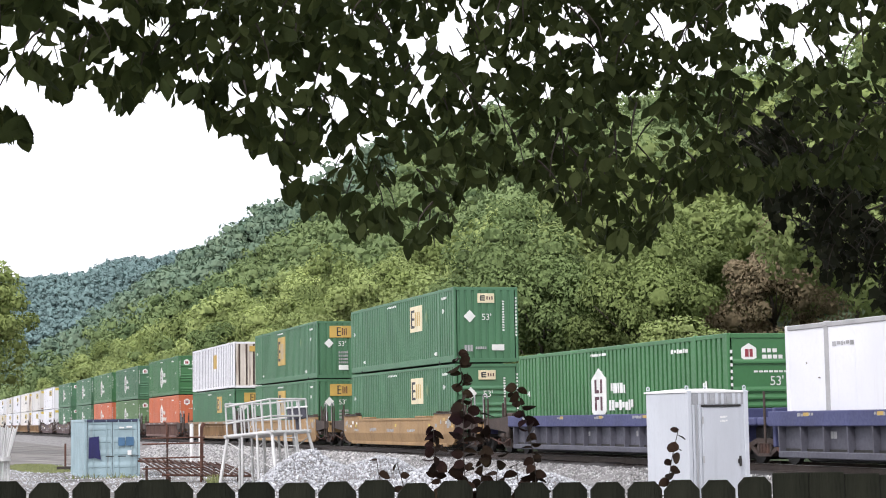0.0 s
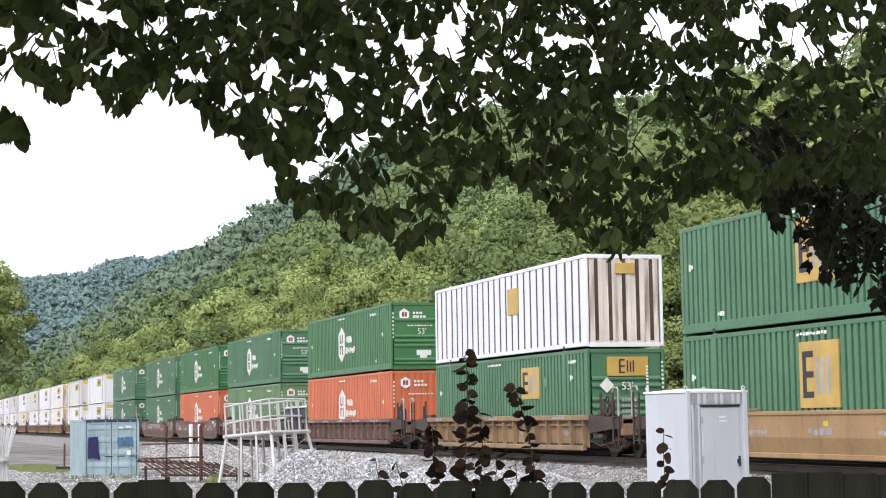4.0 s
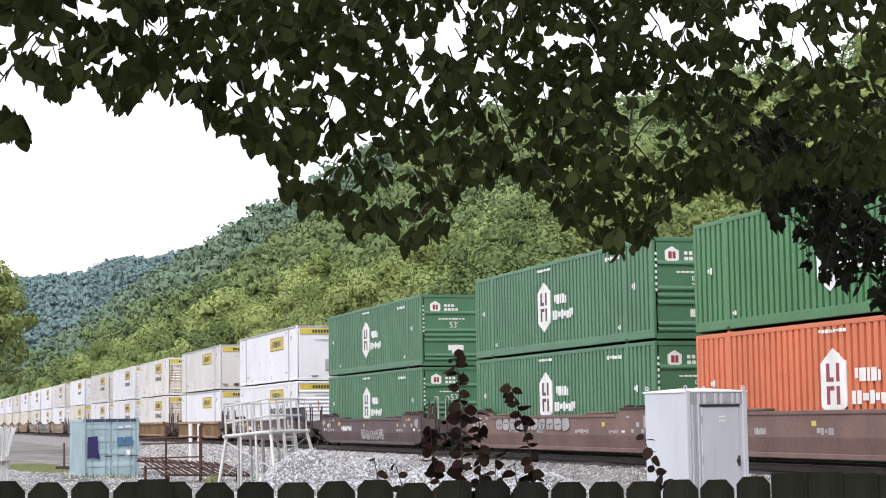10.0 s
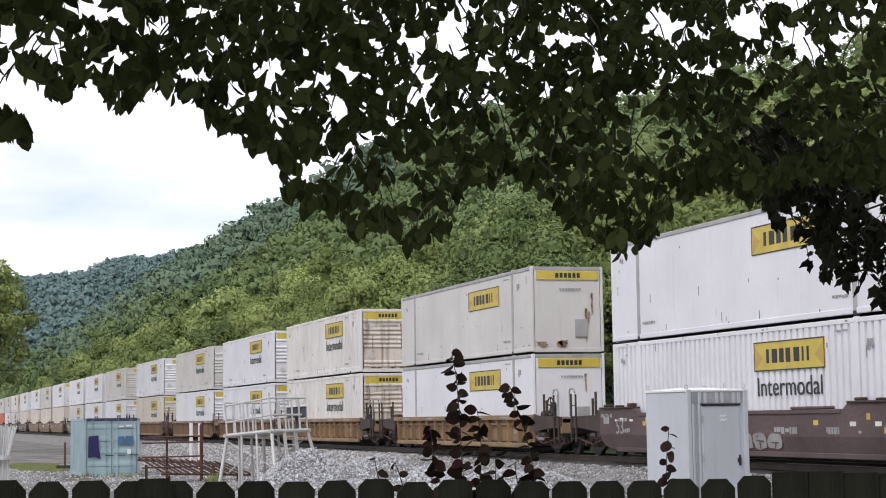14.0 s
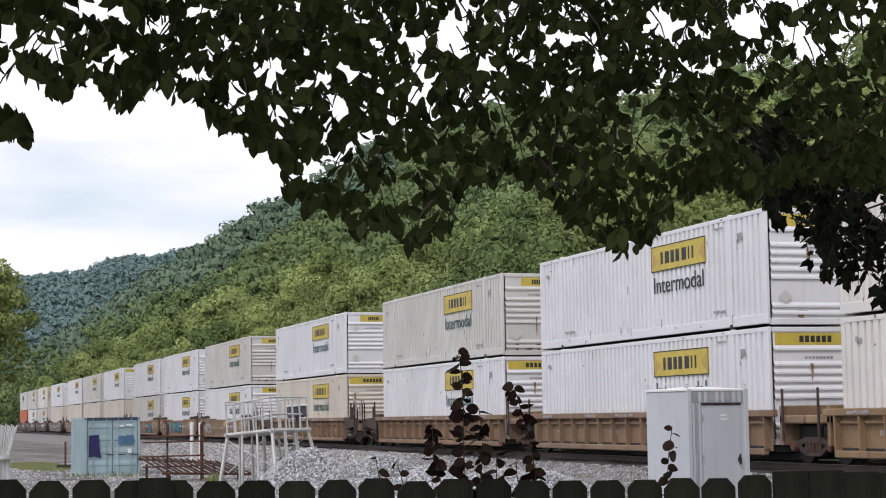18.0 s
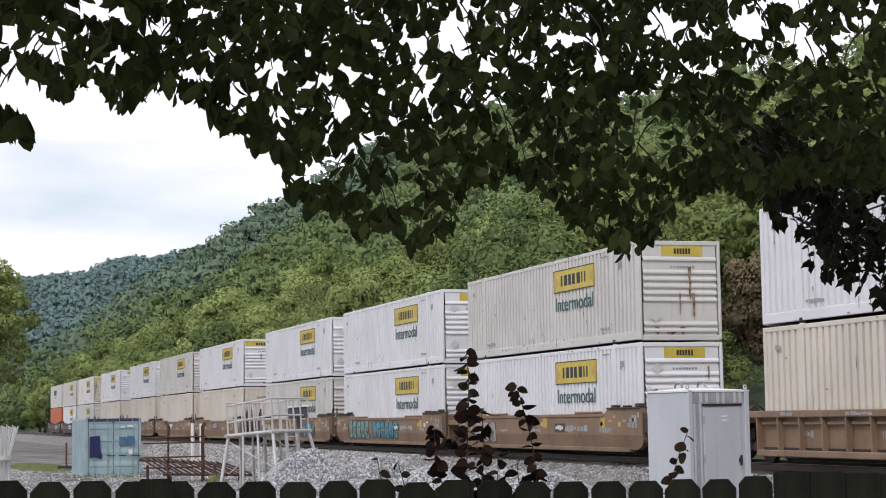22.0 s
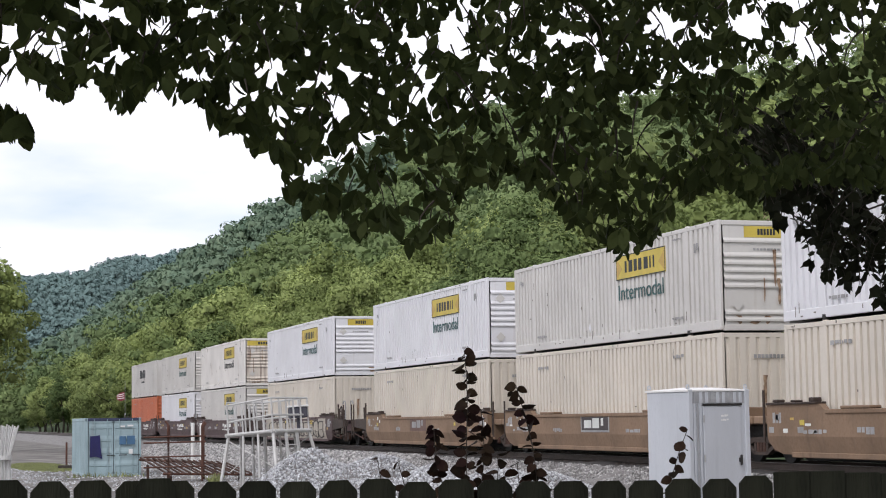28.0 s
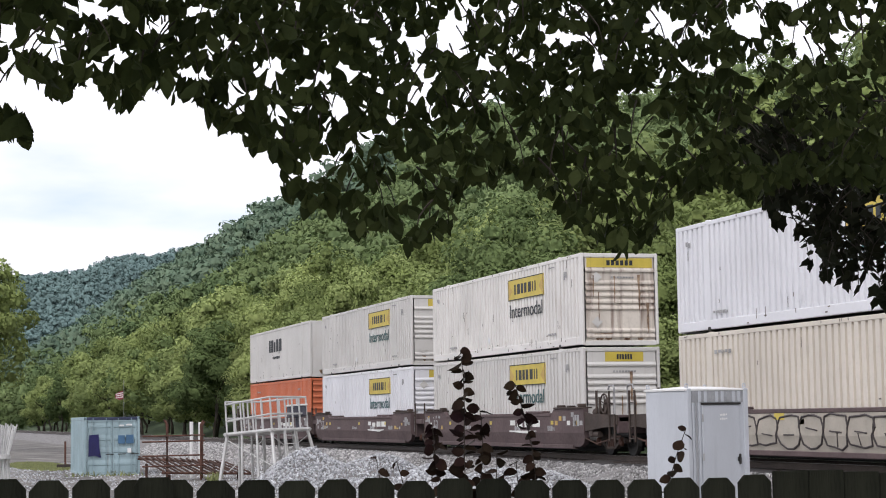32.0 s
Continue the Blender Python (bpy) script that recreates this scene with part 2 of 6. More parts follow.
# ---- mesh helpers ----
class Build:
    """Collects vertices and faces of one mesh."""

    def __init__(self):
        self.v, self.f = [], []

    def add(self, verts, faces):
        o = len(self.v)
        self.v += [tuple(p) for p in verts]
        self.f += [tuple(i + o for i in q) for q in faces]
        return self

    def box(self, lo, hi, bevel=0.0, turn=None):
        (a, b, c), (d, e, g) = lo, hi
        if bevel <= 0:
            vs = [(a, b, c), (d, b, c), (d, e, c), (a, e, c), (a, b, g), (d, b, g), (d, e, g), (a, e, g)]
            fs = [(3, 2, 1, 0), (4, 5, 6, 7), (0, 1, 5, 4), (1, 2, 6, 5), (2, 3, 7, 6), (3, 0, 4, 7)]
        else:
            k = min(bevel, 0.45 * min(d - a, e - b, g - c))
            vs, ids = [], {}
            for i, x in enumerate((a, d)):
                for j, y in enumerate((b, e)):
                    for h, z in enumerate((c, g)):
                        sx, sy, sz = (k, -k)[i], (k, -k)[j], (k, -k)[h]
                        for ax, p in enumerate(((x, y + sy, z + sz), (x + sx, y, z + sz), (x + sx, y + sy, z))):
                            ids[i, j, h, ax] = len(vs)
                            vs.append(p)
            fs = []
            for s in (0, 1):
                fs.append([ids[s, j, h, 0] for j, h in ((0, 0), (0, 1), (1, 1), (1, 0))][::1 if s == 0 else -1])
                fs.append([ids[i, s, h, 1] for i, h in ((0, 0), (1, 0), (1, 1), (0, 1))][::1 if s == 0 else -1])
                fs.append([ids[i, j, s, 2] for i, j in ((0, 0), (0, 1), (1, 1), (1, 0))][::1 if s == 0 else -1])
            for i in (0, 1):
                for j in (0, 1):
                    fs.append((ids[i, j, 0, 0], ids[i, j, 0, 1], ids[i, j, 1, 1], ids[i, j, 1, 0]))
                    fs.append((ids[i, 0, j, 0], ids[i, 0, j, 2], ids[i, 1, j, 2], ids[i, 1, j, 0]))
                    fs.append((ids[0, i, j, 1], ids[0, i, j, 2], ids[1, i, j, 2], ids[1, i, j, 1]))
                    for h in (0, 1):
                        fs.append((ids[i, j, h, 0], ids[i, j, h, 1], ids[i, j, h, 2]))
        if turn is not None:
            vs = [turn @ Vector(p) for p in vs]
        return self.add(vs, fs)

    def tube(self, pts, r, n=8, r2=None, caps=True):
        pts = [Vector(p) for p in pts]
        vs, fs = [], []
        for i, p in enumerate(pts):
            d = (pts[min(i + 1, len(pts) - 1)] - pts[max(i - 1, 0)]).normalized()
            q = d.to_track_quat("Z", "Y")
            rr = r if r2 is None else r + (r2 - r) * i / (len(pts) - 1)
            for k in range(n):
                a = 2 * math.pi * k / n
                vs.append(p + q @ Vector((rr * math.cos(a), rr * math.sin(a), 0)))
        for i in range(len(pts) - 1):
            for k in range(n):
                fs.append((i * n + k, i * n + (k + 1) % n, (i + 1) * n + (k + 1) % n, (i + 1) * n + k))
        if caps:
            fs += [tuple(reversed(range(n))), tuple(range((len(pts) - 1) * n, len(pts) * n))]
        return self.add(vs, fs)

    def plate(self, outline, y0, y1):
        """A flat plate of an (x, z) outline between two y."""
        n = len(outline)
        vs = [(x, y0, z) for x, z in outline] + [(x, y1, z) for x, z in outline]
        fs = [tuple(range(n)), tuple(reversed(range(n, 2 * n)))]
        fs += [(i, i + n, (i + 1) % n + n, (i + 1) % n) for i in range(n)]
        return self.add(vs, fs)


def mesh_of(b, name, material, smooth=False):
    me = bpy.data.meshes.new(name)
    me.from_pydata(b.v, [], b.f)
    me.materials.append(material)
    if smooth:
        me.polygons.foreach_set("use_smooth", [True] * len(me.polygons))
    me.update()
    return me


def part(name, b, material=None, parent=None, label="", smooth=False):
    """Links what b holds (a Build, or a ready mesh) as one mesh object under its thing."""
    ob = new(name, b if isinstance(b, bpy.types.Mesh) else mesh_of(b, name, material, smooth))
    if parent is not None:
        ob.parent = parent
    return tagged(ob, label=label)


def thing(name, label, category, group="", m=None):
    ob = new(name)
    ob.empty_display_size = 0.2
    if m is not None:
        ob.matrix_basis = m
    return tagged(ob, label, category, group)


def mesh_np(name, co, faces, material, normals=None):
    """A mesh from arrays: co (n, 3), faces (m, k)."""
    me = bpy.data.meshes.new(name)
    m, k = faces.shape
    me.vertices.add(len(co))
    me.vertices.foreach_set("co", np.ascontiguousarray(co, dtype=np.float32).ravel())
    me.loops.add(m * k)
    me.loops.foreach_set("vertex_index", np.ascontiguousarray(faces, dtype=np.int32).ravel())
    me.polygons.add(m)
    me.polygons.foreach_set("loop_start", np.arange(0, m * k, k, dtype=np.int32))
    me.materials.append(material)
    me.update(calc_edges=True)
    if normals is not None:
        me.normals_split_custom_set_from_vertices(normals)
    return me


def scatter(tv, tf, mats, pos):
    """Copies of a template (verts, faces) under many 3x3 matrices and places, as arrays."""
    n, k = len(pos), len(tv)
    co = np.einsum("nij,kj->nki", mats, tv) + pos[:, None, :]
    fa = tf[None, :, :] + (np.arange(n) * k)[:, None, None]
    return co.reshape(-1, 3), fa.reshape(-1, tf.shape[1])


def frames_from(normal, roll):
    """Turn matrices whose third axis is the normal."""
    w = normal / np.linalg.norm(normal, axis=1)[:, None]
    a = np.where(np.abs(w[:, 2:3]) < 0.9, np.array([[0.0, 0, 1]]), np.array([[1.0, 0, 0]]))
    u = np.cross(a, w)
    u /= np.linalg.norm(u, axis=1)[:, None]
    v = np.cross(w, u)
    c, s = np.cos(roll)[:, None], np.sin(roll)[:, None]
    return np.stack([u * c + v * s, v * c - u * s, w], axis=2)


def text_mesh(words, height, material, width=0.0):
    cu = bpy.data.curves.new("words", "FONT")
    cu.body, cu.extrude = words, 0.004
    cu.align_x = "CENTER"
    ob = bpy.data.objects.new("words", cu)
    scene.collection.objects.link(ob)
    dg = bpy.context.evaluated_depsgraph_get()
    me = bpy.data.meshes.new_from_object(ob.evaluated_get(dg))
    bpy.data.objects.remove(ob)
    co = np.array([v.co[:] for v in me.vertices])
    k = height / 0.7
    kx = width / (co[:, 0].max() - co[:, 0].min()) if width else k
    me.transform(Matrix.Diagonal((kx, k, 1, 1)))
    me.materials.clear()
    me.materials.append(material)
    return me


# ---- terrain ----
def smooth01(a, lo, hi):
    t = np.clip((a - lo) / (hi - lo), 0, 1)
    return t * t * (3 - 2 * t)


def terrain(x, y):
    """Height of the ground: flat yard, raised track bed side, wooded mountain along the line, far ridge."""
    x, y = np.asarray(x, float), np.asarray(y, float)
    crest = 55 + 36 * smooth01(-x, 250, 650)
    crest = crest * (1 - smooth01(-x, 1040, 1560)) * smooth01(-x, -250, 60)
    s = np.clip((y - 30) / 150, 0, 3)
    rise = np.where(s < 1, s ** 1.15, 1 - 0.15 * (s - 1))
    lump = 5 * np.sin(x * 0.021 + y * 0.013) * np.sin(y * 0.03 + 1.0) * np.clip(s, 0, 1)
    near = crest * rise + lump
    far = (178 + 0.145 * y + 4 * np.sin(y * 0.021) + 2 * np.sin(y * 0.06 + 2)) * np.exp(-((x + 2650) / 420) ** 2)
    return np.maximum(near * (s > 0), 0) + far


gx = np.concatenate([np.linspace(250, -20, 19), np.linspace(-30, -450, 57), np.linspace(-470, -1800, 54), np.linspace(-1850, -4500, 40)])
gy = np.concatenate([np.linspace(-1500, -60, 16), np.linspace(-40, 24, 17), np.linspace(28, 260, 40), np.linspace(280, 1800, 30)])
GX, GY = np.meshgrid(gx, gy, indexing="ij")
co = np.stack([GX, GY, terrain(GX, GY)], -1).reshape(-1, 3)
ny = len(gy)
ii, jj = np.meshgrid(np.arange(len(gx) - 1), np.arange(ny - 1), indexing="ij")
q = (ii * ny + jj).ravel()
fa = np.stack([q, q + 1, q + ny + 1, q + ny], 1)[:, ::-1]
ground = part("ground", mesh_np("ground", co, fa, M["ground"]), None)
ground.data.materials.append(M["soil"])
fy = np.repeat(((gy[:-1] + gy[1:]) / 2)[None, :], len(gx) - 1, 0).ravel()
fx = np.repeat(((gx[:-1] + gx[1:]) / 2)[:, None], len(gy) - 1, 1).ravel()
# distant slopes take the haze-tinted wood colours too
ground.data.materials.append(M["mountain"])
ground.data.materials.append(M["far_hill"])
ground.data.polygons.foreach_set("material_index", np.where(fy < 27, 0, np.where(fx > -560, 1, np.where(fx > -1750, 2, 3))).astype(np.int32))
ground.data.polygons.foreach_set("use_smooth", [True] * len(ground.data.polygons))
tagged(ground, "pale gravel yard running up into wooded mountain slopes", "ground", kind="structure")

# ---- railway ----
TRACK_Y, BED_Z, RAIL_Z = 21.8, 0.86, 1.06
xs = np.arange(-460.0, 40.1, 1.0)
prof = [(17.3, -0.05), (17.9, 0.18), (19.0, 0.62), (19.6, BED_Z - 0.02), (20.2, BED_Z + 0.02), (23.4, BED_Z + 0.02), (24.2, BED_Z - 0.05), (26.4, -0.05)]
pr = np.array(prof)
rng = np.random.default_rng(5)
PX = np.repeat(xs[:, None], len(pr), 1)
PY = np.repeat(pr[None, :, 0], len(xs), 0) + rng.normal(0, 0.03, PX.shape)
PZ = np.repeat(pr[None, :, 1], len(xs), 0) + rng.normal(0, 0.02, PX.shape)
k = len(pr)
ii, jj = np.meshgrid(np.arange(len(xs) - 1), np.arange(k - 1), indexing="ij")
q = (ii * k + jj).ravel()
bed = part("ballast_bed", mesh_np("ballast_bed", np.stack([PX, PY, PZ], -1).reshape(-1, 3), np.stack([q, q + k, q + k + 1, q + 1], 1), M["ballast"]))
# inner strip of the bed: darker copy, painting in the shade under the train
bed.data.materials.append(M["bed_shade"])
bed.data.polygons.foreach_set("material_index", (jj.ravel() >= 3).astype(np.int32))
bed.data.polygons.foreach_set("use_smooth", [True] * len(bed.data.polygons))
tagged(bed, "raised grey crushed-stone railway ballast bed", "ballast bed", kind="structure")
track = thing("railway_track", "straight railway track with rusty rails on dark timber ties", "railway track")
tagged(track, kind="structure")
for y in (TRACK_Y - 0.755, TRACK_Y + 0.755):
    part("rail_head", Build().box((-460, y - 0.026, RAIL_Z - 0.002), (40, y + 0.026, RAIL_Z + 0.004)), M["railhead"], track, "bright worn running surface")
    b = Build()
    b.box((-460, y - 0.036, RAIL_Z - 0.04), (40, y + 0.036, RAIL_Z), 0.008)
    b.box((-460, y - 0.010, RAIL_Z - 0.15), (40, y + 0.010, RAIL_Z - 0.04))
    b.box((-460, y - 0.07, RAIL_Z - 0.165), (40, y + 0.07, RAIL_Z - 0.15))
    part("rail", b, M["rail"], track)
tie_mesh = mesh_of(Build().box((-0.115, -1.3, -0.16), (0.115, 1.3, 0), 0.012), "tie", M["tie"])
for i in range(280):
    o = part("tie", tie_mesh, None, track)
    o.location = (-24 - i * 0.53 + rng.uniform(-0.02, 0.02), TRACK_Y + rng.uniform(-0.04, 0.04), RAIL_Z - 0.165)
b = Build()
for i in range(540):
    x = -24 - (280 + i) * 0.53
    b.box((x - 0.115, TRACK_Y - 1.3, RAIL_Z - 0.325), (x + 0.115, TRACK_Y + 1.3, RAIL_Z - 0.165))
tagged(part("tie_run", b, M["tie"], track), kind="stuff")


# ---- loose stone: irregular chips ----
def chip_template(seed):
    r = np.random.default_rng(seed)
    v = np.array([(1, 0, 0), (-1, 0, 0), (0, 1, 0), (0, -1, 0), (0, 0, 1), (0, 0, -1)], float) * r.uniform(0.6, 1.1, (6, 1)) + r.normal(0, 0.15, (6, 3))
    f = np.array([(0, 2, 4), (2, 1, 4), (1, 3, 4), (3, 0, 4), (2, 0, 5), (1, 2, 5), (3, 1, 5), (0, 3, 5)])
    return v, f


def chips(points, size, seed):
    r = np.random.default_rng(seed)
    n = len(points)
    v, f = chip_template(seed)
    rot = frames_from(r.normal(size=(n, 3)), r.uniform(0, 6.28, n))
    return scatter(v, f, rot * (size * r.uniform(0.5, 1.5, (n, 1, 1))), points)


n = 15000
px = -28 - 42 * rng.uniform(0, 1, n)
t = rng.uniform(0, 1, n)
pyy = 17.2 + 2.5 * t
pz = np.interp(pyy, pr[:, 0], pr[:, 1]) + 0.01
c, f = chips(np.stack([px, pyy, pz], 1), 0.05, 3)
n = 9000
px = -68 - 70 * rng.uniform(0, 1, n) ** 1.3
pyy = 17.2 + 2.5 * rng.uniform(0, 1, n)
c2, f2 = chips(np.stack([px, pyy, np.interp(pyy, pr[:, 0], pr[:, 1]) + 0.01], 1), 0.075, 4)
c, f = np.concatenate([c, c2]), np.concatenate([f, f2 + len(c)])
tagged(part("ballast_stones", mesh_np("ballast_stones", c, f, M["chip"])), "loose pale grey ballast stones on the track shoulder", "ballast", kind="stuff")


yg = np.random.default_rng(19)
n = 16000
px = -44 - 62 * yg.uniform(0, 1, n)
pyy = yg.uniform(0, 1, n) * 17.5
keep = np.array([noise.noise(Vector((a * 0.35, c * 0.5, 7.0))) > yg.uniform(-0.5, 0.25) for a, c in zip(px, pyy)])
c, f = chips(np.stack([px[keep], pyy[keep], np.full(int(keep.sum()), 0.005)], 1), 0.045, 21)
tagged(part("yard_stones", mesh_np("yard_stones", c, f, M["stone"])), "loose pale stones strewn over the yard", "gravel", kind="stuff")


def stone_pile(x, y, r, h, seed, n):
    g = np.random.default_rng(seed)
    k = 22
    u = np.linspace(-1, 1, k)
    A, B = np.meshgrid(u, u, indexing="ij")
    d = np.sqrt(A ** 2 + B ** 2)

    def hh(a, bb):
        d = np.sqrt(a ** 2 + bb ** 2)
        return h * np.maximum(0, 1 - d) ** 0.8 * (1 + 0.18 * np.sin(5 * a + seed) * np.cos(4 * bb + seed)) - 0.03
    core = mesh_np("mound", np.stack([x + A * r, y + B * r, hh(A, B)], -1).reshape(-1, 3),
                   np.array([(i * k + j, (i + 1) * k + j, (i + 1) * k + j + 1, i * k + j + 1) for i in range(k - 1) for j in range(k - 1)]), M["ballast"])
    ob = thing("stone_pile", "heap of pale grey crushed stone on the yard", "stone pile", "stone heaps")
    part("mound", core, None, ob)
    a = g.uniform(-1, 1, (int(1.6 * n), 2))
    a = a[np.hypot(a[:, 0], a[:, 1]) < 1.02]
    c, f = chips(np.stack([x + a[:, 0] * r, y + a[:, 1] * r, hh(a[:, 0], a[:, 1]) + 0.015], 1), 0.046, seed)
    tagged(part("gravel", mesh_np("gravel", c, f, M["stone"]), None, ob), kind="stuff")
    return ob


stone_pile(-54.5, 12.5, 2.4, 1.45, 11, 5200)
stone_pile(-53.0, 14.1, 2.3, 1.35, 12, 4200)
stone_pile(-50.5, 15.2, 2.1, 0.95, 14, 3600)
stone_pile(-49.0, 16.6, 2.0, 0.95, 15, 3600)
stone_pile(-44.5, 16.3, 2.4, 0.85, 16, 3600)


# ---- woods ----
def ball_template():
    """A low round lump: 5 sides, 2 rings and two tips."""
    v = [(0, 0, 1)] + [(math.sin(p) * math.cos(a + p), math.sin(p) * math.sin(a + p), math.cos(p)) for p in (0.95, 2.0) for a in np.arange(5) * 2 * math.pi / 5] + [(0, 0, -1)]
    t = [(0, 1 + k, 1 + (k + 1) % 5) for k in range(5)] + [(11, 6 + (k + 1) % 5, 6 + k) for k in range(5)]
    for k in range(5):
        a, b, c, d = 1 + k, 1 + (k + 1) % 5, 6 + k, 6 + (k + 1) % 5
        t += [(a, c, b), (b, c, d)]
    return np.array(v), np.array(t)


BALL_V, BALL_T = ball_template()


def crown_arrays(seed, lobes, leaves, rx, rz, size, flat=0.35, rough=0.12, lobe=(0.16, 0.36), solid=0.85, jit=0.45, lift=0.30, reach=1.12, dome=(0.8, 0.9)):
    """Leaf sprays gathered round many lumpy lobes, which fill an uneven ellipsoid. Base of the crown at z = 0."""
    g = np.random.default_rng(seed)
    c = g.normal(size=(lobes, 3))
    c /= np.linalg.norm(c, axis=1)[:, None]
    c *= g.uniform(0.35, 0.95, (lobes, 1))
    c[:, :2] *= rx * (1 - 0.35 * np.clip(c[:, 2:3], -0.2, 1))
    c[:, 2] = rz * (1 + c[:, 2])
    lr = g.uniform(*lobe, lobes) * rx
    which = g.integers(0, lobes, leaves)
    d = g.normal(size=(leaves, 3))
    d[:, 2] += 0.25
    d /= np.linalg.norm(d, axis=1)[:, None]
    pos = c[which] + d * (lr[which] * g.uniform(0.78, reach, leaves))[:, None] * np.array([1, 1, 0.75])
    nrm = d + g.normal(0, jit, (leaves, 3))
    nrm[:, 2] += flat
    rot = frames_from(nrm, g.uniform(0, 6.28, leaves)) * (size * g.uniform(0.55, 1.35, (leaves, 1, 1)))
    tv, tf = np.array([(-0.5, -0.3, 0), (0.6, -0.1, -0.05), (-0.1, 0.55, 0.05)]), np.array([(0, 1, 2)])
    cc, ff = scatter(tv, tf, rot, pos)
    dd, pp = np.repeat(d, 3, 0), np.repeat(pos, 3, 0)
    # the closed twiggy inside of each lobe
    k = len(BALL_V)
    ball = np.repeat(BALL_V[None], lobes, 0)
    bp = c[:, None, :] + ball * (lr[:, None] * g.uniform(0.80, 1.12, (lobes, k)))[:, :, None] * np.array([1, 1, 0.75]) * solid
    bt = (BALL_T[None] + (np.arange(lobes) * k)[:, None, None]).reshape(-1, 3)
    cc, ff = np.concatenate([cc, bp.reshape(-1, 3)]), np.concatenate([ff, bt + len(cc)])
    dd, pp = np.concatenate([dd, ball.reshape(-1, 3)]), np.concatenate([pp, bp.reshape(-1, 3)])
    # shade each spray as part of its rounded lobe
    out = dome[0] * dd + dome[1] * (pp - np.array([0, 0, rz])) / rx + np.array([0, 0, lift])
    out[:3 * leaves] += np.repeat(g.normal(0, rough, (leaves, 3)), 3, 0)
    out /= np.linalg.norm(out, axis=1)[:, None]
    return cc, ff, out


def trunk_build(height, r, seed, limbs=6):
    g = np.random.default_rng(seed)
    b = Build()
    pts = [(g.normal(0, 0.12) * i, g.normal(0, 0.12) * i, height * i / 5) for i in range(6)]
    b.tube(pts, r, 8, r * 0.35)
    for i in range(limbs):
        a = g.uniform(0, 6.28)
        k = g.integers(2, 5)
        p = Vector(pts[k])
        e = Vector((math.cos(a), math.sin(a), 0.0)) * height * g.uniform(0.18, 0.3)
        b.tube([p, p + e * 0.5 + Vector((0, 0, height * 0.08)), p + e + Vector((0, 0, height * 0.22))], r * 0.4, 6, r * 0.1)
    return b


CROWNS = []
for i in range(7):
    CROWNS.append((crown_arrays(100 + i, 40, 21000, 4.2, 5.2, 0.200, solid=0.40, lift=0.28, rough=0.18, dome=(0.6, 1.2)), crown_arrays(100 + i, 40, 6500, 4.2, 5.2, 0.32, solid=0.46, lift=0.28, rough=0.16, dome=(0.6, 1.2))))
crown_meshes = {}


def crown_mesh(i, key, fine):
    if (i, key, fine) not in crown_meshes:
        c, f, nn = CROWNS[i][0 if fine else 1]
        crown_meshes[i, key, fine] = mesh_np("crown", c, f, M[key], nn)
    return crown_meshes[i, key, fine]


trunk_meshes = [mesh_of(trunk_build(7.5, 0.22, 40 + i), "trunk", M["bark"], True) for i in range(4)]
WORD = {"wood_yellow": "yellow-green", "wood_green": "mid-green", "wood_dark": "dark green", "wood_red": "brown-tinged"}


airy = crown_arrays(131, 50, 8000, 4.2, 5.4, 0.26, lobe=(0.13, 0.26), solid=0.5)


def tree(x, y, height, key, seed, wide=1.0, thin=False):
    g = random.Random(seed)
    ob = thing("tree", f"{WORD[key]} broadleaf tree in the wood beside the railway", "tree", "lineside trees",
               Matrix.Translation((x, y, float(terrain(x, y)) - 0.1)))
    t = part("trunk", trunk_meshes[g.randrange(4)], None, ob)
    t.rotation_euler = (0, 0, g.uniform(0, 6.28))
    t.scale = (1, 1, height / 13)
    cr = part("crown", mesh_np("crown", airy[0], airy[1], M[key], airy[2]) if thin else crown_mesh(g.randrange(7), key, x > -190 and y < 42), None, ob)
    s = height / 13
    cr.location = (0, 0, (3.4 if thin else 1.6) * s)
    cr.rotation_euler = (0, 0, g.uniform(0, 6.28))
    cr.scale = (s * wide * g.uniform(0.9, 1.15), s * wide * g.uniform(0.9, 1.15), s * g.uniform(0.95, 1.1))
    return ob


g = random.Random(8)
row = 0
for y0, step, hmin, hmax in ((31.5, 7.0, 9, 13.5), (38, 8.0, 11, 16.5), (46, 9.0, 12, 18), (56, 10.0, 13, 19)):
    x = -40 - row * 9
    far = -430 if row < 3 else -360
    while x > far:
        key = g.choices(("wood_yellow", "wood_green", "wood_dark"), (5, 4, 2) if -330 < x < -95 else (3, 5, 2))[0]
        low = row == 0 and -72 < x < -48
        if not (row == 1 and -80 < x < -67):
            tree(x + g.uniform(-2, 2), y0 + g.uniform(-2, 2), g.uniform(5.6, 6.8) if low else g.uniform(hmin, hmax), ("wood_green" if x > -60 else "wood_yellow") if low else key, g.random(), 1.25 if low else 1.0)
        x -= step * g.uniform(0.8, 1.25) * (1.0 if x > -200 else 1.25)
    row += 1
tree(-74, 38.5, 10.2, "wood_red", 5, 0.85)
# tree on the near side of the line, far down the yard
for x, y, h in ((-150, 6.8, 17.5), (-156, 3.2, 19.8), (-185, 6.0, 16)):
    tree(x, y, h, "wood_green" if x > -152 else "wood_dark", x, 0.9, True)


